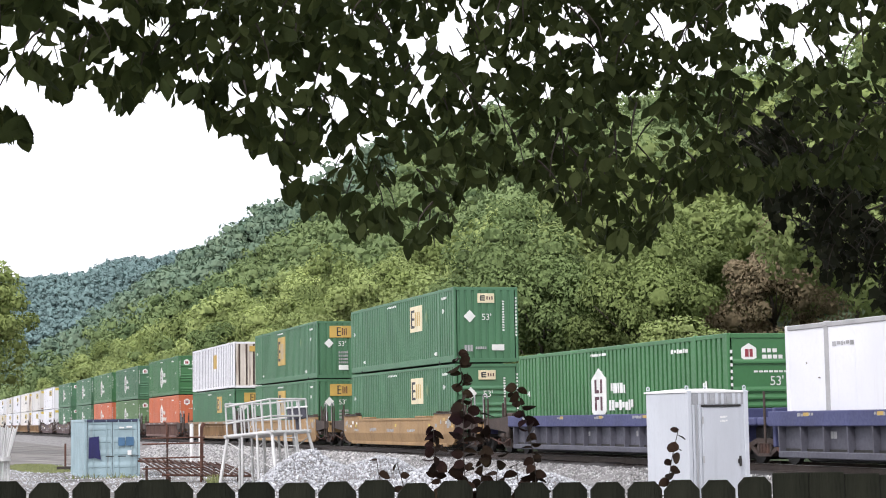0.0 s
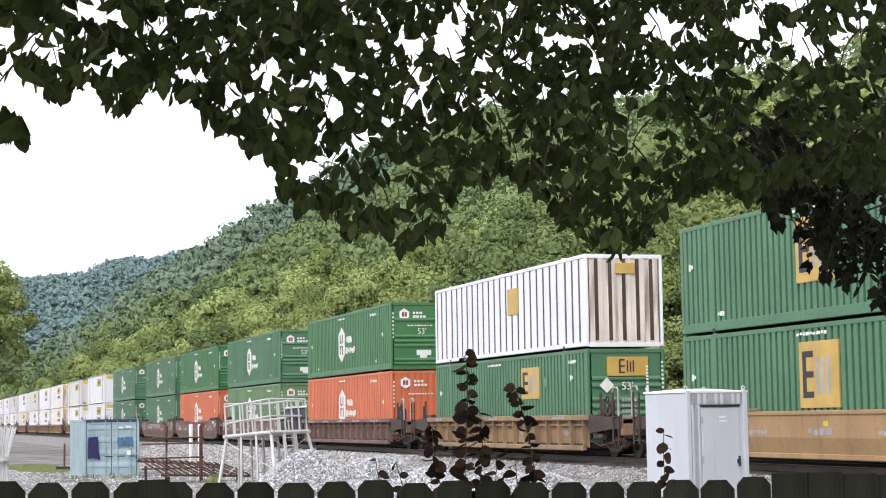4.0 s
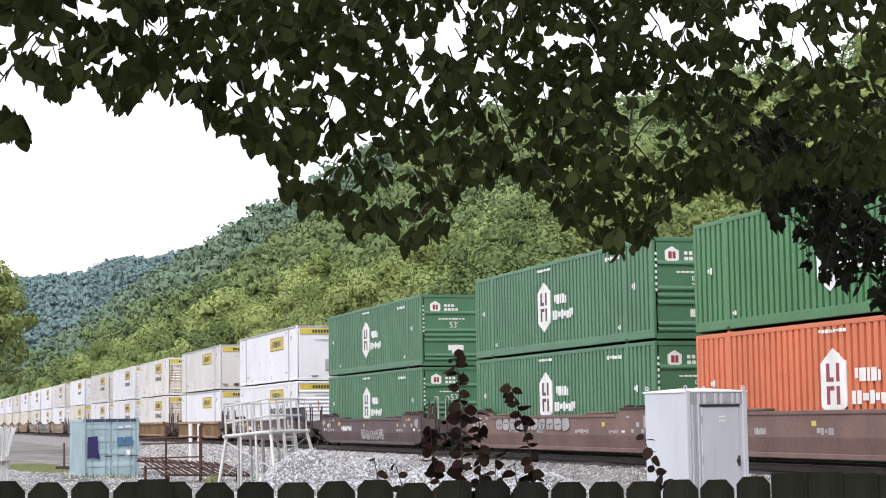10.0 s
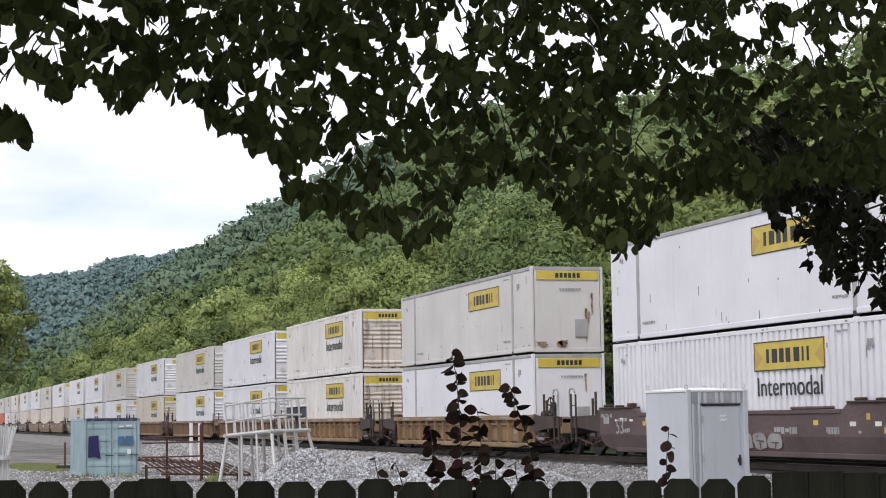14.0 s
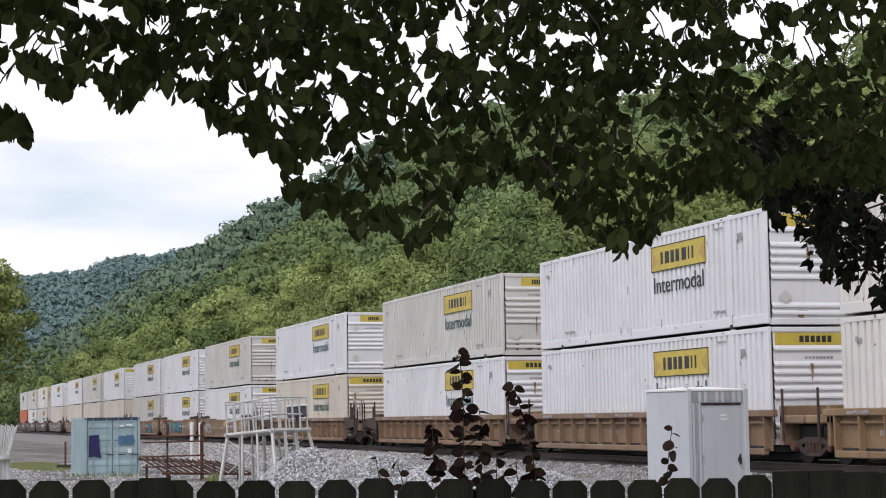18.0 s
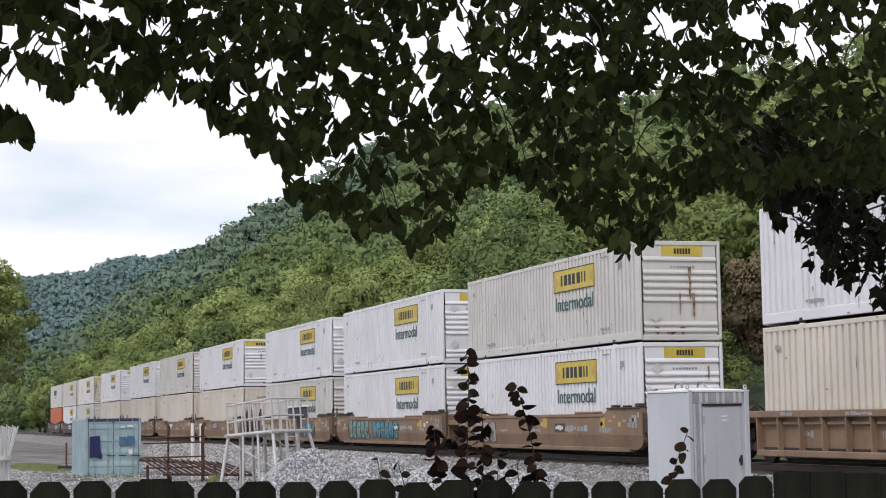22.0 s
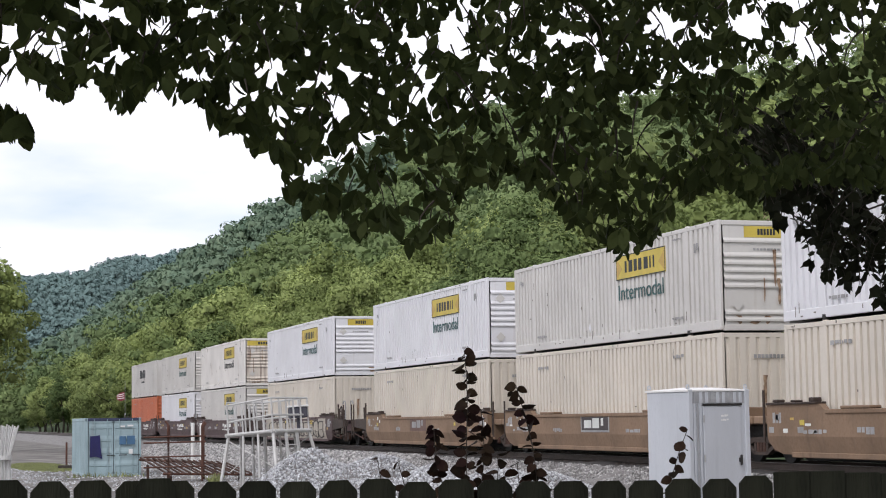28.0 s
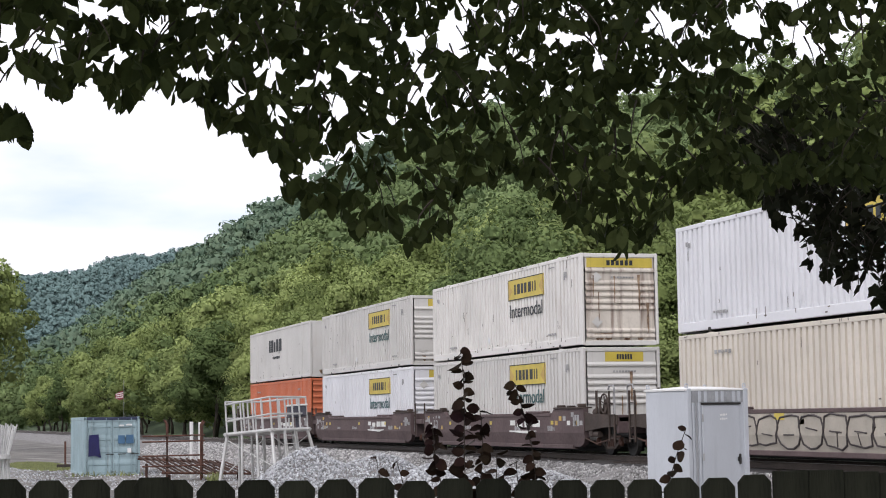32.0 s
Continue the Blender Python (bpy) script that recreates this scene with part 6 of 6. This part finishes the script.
for i in range(-12, 36):
    s = (i + 0.5) * 0.145
    u, v = fence_at(s)
    o = part("picket", rg.choice(picket_meshes) if s < 2.75 else plain_picket, None, fence)
    p = yard(u, v, fence_top(s) + rg.uniform(-0.006, 0.006) + (0.022 if s > 2.6 else 0.0) + (0.008 if s > 2.8 else 0.0))
    o.matrix_basis = Matrix.Translation(p) @ Matrix.Rotation(ang, 4, "Z") @ Matrix.Rotation(radians(rg.uniform(-0.5, 0.5)), 4, "Y")
for z in (-0.22, -1.0, -1.75):
    a, bb = fence_at(-1.7, 0.05), fence_at(5.1, 0.05)
    p, q = yard(*a, fence_top(-1.7) + z), yard(*bb, fence_top(5.1) + z)
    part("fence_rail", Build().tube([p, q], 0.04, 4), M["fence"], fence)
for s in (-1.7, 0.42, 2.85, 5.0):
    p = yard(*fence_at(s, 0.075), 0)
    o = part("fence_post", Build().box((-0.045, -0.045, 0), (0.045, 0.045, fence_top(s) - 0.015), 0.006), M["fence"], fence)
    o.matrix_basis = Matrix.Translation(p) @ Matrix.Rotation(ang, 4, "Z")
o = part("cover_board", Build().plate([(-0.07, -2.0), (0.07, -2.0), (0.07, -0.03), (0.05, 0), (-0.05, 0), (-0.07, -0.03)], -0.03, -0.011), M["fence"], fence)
o.matrix_basis = Matrix.Translation(yard(*fence_at(0.435), fence_top(0.4) + 0.006)) @ Matrix.Rotation(ang, 4, "Z")

# ---- foreground foliage ----


def leaf_template(half, curl):
    """A leaf of unit length along x, folded along its midrib: half widths at five stations."""
    st = [0.0, 0.14, 0.38, 0.62, 0.84, 1.0]
    mid = [(x, 0.0, -curl * x * x) for x in st]
    side = [(x, w, -curl * x * x + 0.25 * w) for x, w in zip(st[1:5], half)]
    v = mid + side + [(x, -y, z) for x, y, z in side]
    t = []
    for o, flip in ((6, False), (10, True)):
        q = [(0, 1, o), (1, 2, o), (2, o + 1, o), (2, 3, o + 1), (3, o + 2, o + 1), (3, 4, o + 2), (4, o + 3, o + 2), (4, 5, o + 3)]
        t += [tuple(reversed(k)) for k in q] if flip else q
    return np.array(v), np.array(t)


LEAF_V, LEAF_T = leaf_template((0.10, 0.215, 0.265, 0.165), 0.22)
# rounder leaf of the shoots
ROUND_V, ROUND_T = leaf_template((0.27, 0.385, 0.34, 0.20), 0.14)
# lobed leaf of the second tree
lob = [(0.0, 0.0)] + [((0.72 if k % 2 else 1.0) * (0.75 + 0.25 * math.cos(a)) * math.cos(a) + 0.35, (0.72 if k % 2 else 1.0) * 0.62 * math.sin(a)) for k, a in enumerate(np.linspace(-2.3, 2.3, 9))]
MAPLE_V = np.array([(x, y, -0.10 * x * x + 0.06 * abs(y)) for x, y in lob] + [(0.35, 0, 0.02)])
MAPLE_T = np.array([(10, i, i + 1) for i in range(0, 9)] + [(10, 9, 0)])


def leaf_mats(direction, seed, size, spread=0.35):
    """Turn matrices for leaves whose length runs along direction, with a random roll about it."""
    g = np.random.default_rng(seed)
    n = len(direction)
    d = direction + g.normal(0, spread, (n, 3))
    d /= np.linalg.norm(d, axis=1)[:, None]
    up = g.normal(0, 1, (n, 3))
    s = np.cross(up, d)
    s /= np.linalg.norm(s, axis=1)[:, None]
    w = np.cross(d, s)
    return np.stack([d, s, w], 2) * (size * g.uniform(0.7, 1.25, (n, 1, 1)))


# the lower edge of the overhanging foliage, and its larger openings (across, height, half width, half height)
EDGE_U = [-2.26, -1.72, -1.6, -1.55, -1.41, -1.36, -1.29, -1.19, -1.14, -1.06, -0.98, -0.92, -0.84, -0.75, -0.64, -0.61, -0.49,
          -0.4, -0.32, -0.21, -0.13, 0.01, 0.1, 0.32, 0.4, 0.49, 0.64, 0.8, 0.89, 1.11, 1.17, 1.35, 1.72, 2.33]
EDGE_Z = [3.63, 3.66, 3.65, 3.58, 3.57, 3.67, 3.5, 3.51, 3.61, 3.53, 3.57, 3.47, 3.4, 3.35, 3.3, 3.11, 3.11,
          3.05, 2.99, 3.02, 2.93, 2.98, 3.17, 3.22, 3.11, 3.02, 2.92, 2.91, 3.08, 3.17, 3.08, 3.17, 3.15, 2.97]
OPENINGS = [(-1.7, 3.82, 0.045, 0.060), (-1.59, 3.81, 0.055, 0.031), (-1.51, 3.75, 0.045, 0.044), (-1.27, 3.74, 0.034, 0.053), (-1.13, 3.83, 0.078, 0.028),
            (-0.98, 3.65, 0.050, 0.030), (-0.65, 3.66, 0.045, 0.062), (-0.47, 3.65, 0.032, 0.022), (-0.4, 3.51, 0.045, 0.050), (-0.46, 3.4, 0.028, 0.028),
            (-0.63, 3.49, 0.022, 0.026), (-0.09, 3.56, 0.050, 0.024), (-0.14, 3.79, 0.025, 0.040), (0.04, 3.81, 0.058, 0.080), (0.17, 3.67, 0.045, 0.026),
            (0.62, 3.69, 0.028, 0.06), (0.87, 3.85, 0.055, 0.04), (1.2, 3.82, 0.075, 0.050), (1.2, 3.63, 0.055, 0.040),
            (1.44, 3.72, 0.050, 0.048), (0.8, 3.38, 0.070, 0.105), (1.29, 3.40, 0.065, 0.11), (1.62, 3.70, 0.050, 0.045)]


def strand(tip, length, g, curl=0.35):
    """A drooping twig as points from its root (above) to its tip."""
    a = g.uniform(0, 6.28)
    side = np.array([math.cos(a), math.sin(a), 0]) * length * curl
    t = np.linspace(1, 0, 7)[:, None]
    return tip + side * t ** 1.5 + np.array([0, 0, length]) * t ** 0.8


def foliage(strands, seed, size, step, tv, tf, droop=0.9):
    g = np.random.default_rng(seed)
    pos, dirs = [], []
    for st in strands:
        seg = np.linalg.norm(np.diff(st, axis=0), axis=1)
        cum = np.concatenate([[0], np.cumsum(seg)])
        for s in np.arange(0.02, cum[-1] + 1e-6, step):
            p = np.array([np.interp(s, cum, st[:, k]) for k in range(3)])
            a = g.uniform(0, 6.28)
            pos.append(p)
            dirs.append((math.cos(a), math.sin(a), -droop))
        pos.append(st[-1])
        dirs.append((g.normal(0, 0.2), g.normal(0, 0.2), -1))
    return scatter(tv, tf, leaf_mats(np.array(dirs), seed, size), np.array(pos))


def cover(u, z):
    """How many leaves lie one behind another, by the part of the crown."""
    if u < -0.85:
        return 2.3 if z > 3.78 else 1.5
    if u < -0.12:
        return 3.0 if z > 3.78 else 2.0 if z > 3.36 else 1.15
    if z > 3.62:
        return 2.1 if u < 1.3 else 1.5
    return (2.0 if z > 3.25 else 1.6) if u < 0.6 else 1.45


def whorl(at, n, length, g, spread=0.75, drop=0.95):
    """A tuft of n leaves hanging from a twig's end: places, and the leaf's direction and length."""
    a = g.uniform(0, 6.28) + np.arange(n) * 6.28 / n + g.normal(0, 0.35, n)
    d = np.stack([np.cos(a) * spread, np.sin(a) * spread, -drop * g.uniform(0.45, 1.3, n)], 1)
    d /= np.linalg.norm(d, axis=1)[:, None]
    return np.repeat(at[None], n, 0) + g.normal(0, 0.010, (n, 3)), d, length * g.uniform(0.7, 1.2, n)


def leaf_turns(d, length, g):
    """Turn matrices for leaves along d, rolled at random about their length."""
    side = np.cross(g.normal(0, 1, d.shape), d)
    side /= np.linalg.norm(side, axis=1)[:, None]
    return np.stack([d, side, np.cross(d, side)], 2) * length[:, None, None]


def to_world(p):
    """Yard coordinates (u, v, z) to world, row by row."""
    return np.stack([p[:, 0] * UX - p[:, 1] * UY, p[:, 0] * UY + p[:, 1] * UX, p[:, 2]], 1)


def overhanging_tree():
    ob = thing("overhanging_tree", "broadleaf tree in deep shade overhanging the fence", "tree")
    trunk = [yard(3.1, 7.6, -0.05), yard(3.05, 7.55, 1.5), yard(2.95, 7.5, 3.2), yard(2.8, 7.2, 5.0), yard(2.6, 6.8, 6.6)]
    part("trunk", Build().tube(trunk, 0.17, 12, 0.07), M["bark"], ob, smooth=True)
    g = np.random.default_rng(77)
    boughs = []
    groups = [(-2.7, -1.15), (-1.15, -0.62), (-0.62, 0.12), (0.12, 0.62), (0.62, 1.12), (1.12, 2.6)]
    for gi, (ua, ub) in enumerate(groups):
        tufts_p, tufts_d, tufts_l, twigs = [], [], [], []

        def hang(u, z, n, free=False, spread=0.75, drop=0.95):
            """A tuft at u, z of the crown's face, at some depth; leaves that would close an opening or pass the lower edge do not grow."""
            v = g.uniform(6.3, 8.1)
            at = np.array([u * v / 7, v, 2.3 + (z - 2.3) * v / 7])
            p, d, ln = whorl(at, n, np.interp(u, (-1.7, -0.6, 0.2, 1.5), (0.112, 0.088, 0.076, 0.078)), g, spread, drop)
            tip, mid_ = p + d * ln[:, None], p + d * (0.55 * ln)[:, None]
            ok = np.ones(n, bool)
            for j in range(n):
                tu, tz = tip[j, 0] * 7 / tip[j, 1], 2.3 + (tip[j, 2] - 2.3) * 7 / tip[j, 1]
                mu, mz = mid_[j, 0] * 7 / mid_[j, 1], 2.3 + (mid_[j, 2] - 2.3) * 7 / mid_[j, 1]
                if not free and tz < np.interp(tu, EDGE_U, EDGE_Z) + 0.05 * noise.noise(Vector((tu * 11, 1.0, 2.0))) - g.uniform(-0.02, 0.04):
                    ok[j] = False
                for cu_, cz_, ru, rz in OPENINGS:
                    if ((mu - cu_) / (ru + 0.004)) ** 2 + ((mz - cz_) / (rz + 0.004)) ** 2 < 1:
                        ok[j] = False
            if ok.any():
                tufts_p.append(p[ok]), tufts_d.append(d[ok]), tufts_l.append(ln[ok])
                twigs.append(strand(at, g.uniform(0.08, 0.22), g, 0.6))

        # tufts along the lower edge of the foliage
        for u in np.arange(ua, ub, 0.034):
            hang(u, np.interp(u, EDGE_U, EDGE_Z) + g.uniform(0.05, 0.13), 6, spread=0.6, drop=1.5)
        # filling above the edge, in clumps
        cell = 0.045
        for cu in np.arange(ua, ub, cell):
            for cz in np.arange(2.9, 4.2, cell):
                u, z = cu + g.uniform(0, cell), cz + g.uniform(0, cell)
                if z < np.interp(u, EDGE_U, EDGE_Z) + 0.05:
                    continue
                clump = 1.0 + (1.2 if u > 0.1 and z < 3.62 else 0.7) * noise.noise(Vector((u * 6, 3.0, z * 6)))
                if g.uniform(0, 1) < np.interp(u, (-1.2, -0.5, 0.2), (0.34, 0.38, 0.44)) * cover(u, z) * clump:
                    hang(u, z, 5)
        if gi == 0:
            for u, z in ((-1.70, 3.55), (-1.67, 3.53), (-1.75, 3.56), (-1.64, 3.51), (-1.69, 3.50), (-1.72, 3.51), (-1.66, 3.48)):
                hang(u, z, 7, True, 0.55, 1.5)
        uc = (ua + ub) / 2
        root = Vector((2.7, 7.1, 4.6 + 0.1 * gi))
        hub = Vector((uc, 7.2, 4.15))
        b = Build()
        b.tube([yard(*root), yard(*((root + hub) / 2 + Vector((0, 0, 0.25)))), yard(*hub)], 0.05, 8, 0.022)
        bough = part("bough", b, M["bark"], ob)
        b = Build()
        for st in twigs[::6]:
            wst = to_world(st)
            b.tube([wst[k] for k in range(0, 7, 2)], 0.0045, 4, 0.002, caps=False)
        tagged(part("twig_spray", b, M["bark"], bough), kind="stuff")
        d = np.concatenate(tufts_d)
        c, f = scatter(LEAF_V, LEAF_T, leaf_turns(d, np.concatenate(tufts_l), g), np.concatenate(tufts_p))
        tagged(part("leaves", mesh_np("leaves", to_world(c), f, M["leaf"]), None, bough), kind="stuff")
        boughs.append((bough, yard(*hub)))
    # rest of the crown, overhead: unseen leaves and limbs added to shade the foliage
    n = 9000
    p = np.stack([g.uniform(-5, 6, n), g.uniform(-2.5, 11, n), g.uniform(0.0, 2.8, n)], 1)
    p[:, 2] += 2.85 + 0.27 * np.clip(p[:, 1], 6, 12)
    mats = leaf_mats(g.normal(0, 1, (n, 3)), 9, 0.22, 0.5)
    c, f = scatter(LEAF_V, LEAF_T, mats, p)
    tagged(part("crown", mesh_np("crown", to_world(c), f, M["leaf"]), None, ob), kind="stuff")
    b = Build()
    for k in range(14):
        q = yard(g.uniform(-4, 5), g.uniform(-2, 11), g.uniform(5.2, 7.2))
        b.tube([trunk[3], (trunk[3] + q) / 2 + Vector((0, 0, 0.5)), q], 0.06, 6, 0.01)
    part("limbs", b, M["bark"], ob)
    return boughs


BOUGHS = overhanging_tree()


def dark_maple():
    ob = thing("maple_tree", "dark-leaved maple standing behind the fence", "tree")
    part("trunk", Build().tube([yard(4.2, 9.6, -0.05), yard(4.1, 9.6, 2.0), yard(3.8, 9.5, 4.2)], 0.10, 10, 0.04), M["bark"], ob, smooth=True)
    g = np.random.default_rng(31)
    strands = []
    b = Build()
    eu, ez = [1.58, 1.72, 1.90, 2.05, 2.3, 2.7, 3.5], [3.45, 3.12, 2.98, 2.90, 2.78, 2.6, 2.4]
    for k in range(430):
        u, v = 1.58 + 1.9 * g.uniform(0, 1) ** 1.2, g.uniform(8.6, 9.8)
        lo = np.interp(u, eu, ez)
        z = lo + (3.62 - lo) * g.uniform(0, 1) ** 1.1
        if noise.noise(Vector((u * 5, 1.0, z * 5))) > 0.28:
            continue
        st = strand(np.array([u * v / 9, v, 2.3 + (z - 2.3) * v / 9]), g.uniform(0.15, 0.3), g, 0.9)
        strands.append(st)
        w = to_world(st)
        b.tube([w[k] for k in range(0, 7, 2)], 0.004, 4, 0.002, caps=False)
        if k % 30 == 0:
            b.tube([yard(3.8, 9.5, 3.6), (yard(3.8, 9.5, 3.9) + Vector(w[0])) / 2, w[0]], 0.012, 5, 0.004, caps=False)
    bough = part("bough", b, M["bark"], ob)
    c, f = foliage(strands, 41, 0.050, 0.042, MAPLE_V, MAPLE_T, 0.6)
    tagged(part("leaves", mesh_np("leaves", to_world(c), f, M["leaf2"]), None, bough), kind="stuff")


dark_maple()


def sprig(u, v, height, n, seed, lean=0.0, size=0.046):
    """A young shoot growing up past the fence; it sways about its base, at the fence's top."""
    base = yard(u, v, 2.0)
    ob = thing("leafy_shoot", "reddish leafy shoot growing up behind the fence", "shoot", "shoots at the fence", Matrix.Translation(base))
    g = np.random.default_rng(seed)
    t = np.linspace(0, 1, 9)
    st = np.stack([lean * t ** 1.6 + 0.018 * np.sin(5 * t + seed), 0.02 * np.sin(4 * t + seed), -0.25 + (height + 0.25) * t], 1)
    w = to_world(st)
    part("stem", Build().tube([tuple(p) for p in w], 0.003, 5, 0.0015), M["bark"], ob)
    tt = np.linspace(0.32, 1.0, n)
    pos = np.stack([np.interp(tt, t, st[:, k]) for k in range(3)], 1)
    a = np.arange(n) * 2.4 + g.uniform(0, 1, n)
    d = np.stack([np.cos(a) * 1.0, np.sin(a) * 0.5, g.uniform(-0.8, 0.35, n)], 1)
    c, f = scatter(ROUND_V, ROUND_T, leaf_mats(d, seed, size, 0.2), pos)
    tagged(part("leaves", mesh_np("leaves", to_world(c), f, M["sprig"]), None, ob), kind="stuff")
    return ob, base


SPRIGS = {
    "tall": sprig(0.10, 6.80, 0.55, 48, 3, -0.06, 0.053),
    "fork": sprig(0.12, 6.82, 0.33, 28, 4, 0.00, 0.050),
    "right": sprig(0.34, 6.85, 0.42, 36, 5, -0.07, 0.052),
    "low": sprig(-0.22, 6.7, 0.15, 7, 6, -0.02, 0.052),
    "mid": sprig(0.01, 6.75, 0.27, 34, 7, -0.05, 0.048),
    "mid_two": sprig(0.20, 6.8, 0.16, 9, 9, -0.03, 0.052),
    "low_two": sprig(-0.16, 6.72, 0.14, 7, 11, -0.02, 0.050),
    "low_three": sprig(0.26, 6.84, 0.13, 8, 12, 0.02, 0.048),
    "case": sprig(0.86, 6.95, 0.25, 15, 8, 0.00, 0.050),
}


def motions():
    """The train along its track, boughs and shoots in the wind."""
    travel = [(0, 0.0), (2, 30.18), (4, 60.28), (6, 90.28), (8, 120.18), (10, 150.06), (12, 179.96), (14, 209.89), (16, 239.84), (18, 269.68),
              (20, 299.28), (22, 328.61), (24, 357.7), (26, 386.56), (28, 415.21), (30, 443.65), (32, 471.88)]
    for ob, x, y, z in moving:
        walk(ob, [(t, Matrix.Translation((x + s, y, z))) for t, s in travel])
    axis = yard(0, 1, 0)
    sway = {
        "tall": [(0, -0.6), (3.5, 2.2), (6, 3.2), (9, -1.2), (11, -2.5), (13, -5.6), (14.5, -2.0), (16.5, -1.6), (19, 0.3), (23, 2.3), (25.5, 0.6), (27.5, 1.4), (30, -0.3), (32, 0.2)],
        "case": [(0, 5), (3.5, -6), (6, -14), (9, -30), (11, -18), (13, -8), (14.5, -2), (16.5, -10), (19, 7), (23, 13), (25.5, 10), (28, 12), (32, 12)],
        "right": [(0, 1.2), (6, 0.5), (9, -0.5), (13, -2.2), (16.5, -1.0), (19, 0.0), (23, 0.8), (28, 0.4), (32, 0.6)],
    }
    for name, (ob, base) in SPRIGS.items():
        rows = sway.get(name) or [(t, 0.6 * a) for t, a in sway["right"]]
        walk(ob, [(t, Matrix.Translation(base) @ Matrix.Rotation(radians(a), 4, axis)) for t, a in rows])
    rock = [(0, 0.0), (3, -0.6), (6, -2.2), (9, -0.8), (13, -0.1), (16.5, 0.0), (19, 0.1), (23, 0.3), (28, 0.0), (32, 0.0)]
    for k, (bough, hub) in enumerate(BOUGHS):
        size = (0.5, 0.8, 1.1, 1.0, 0.8, 0.3)[k]
        walk(bough, [(t, Matrix.Translation(hub) @ Matrix.Rotation(radians(-a * size), 4, axis) @ Matrix.Translation(-hub)) for t, a in rock])


motions()
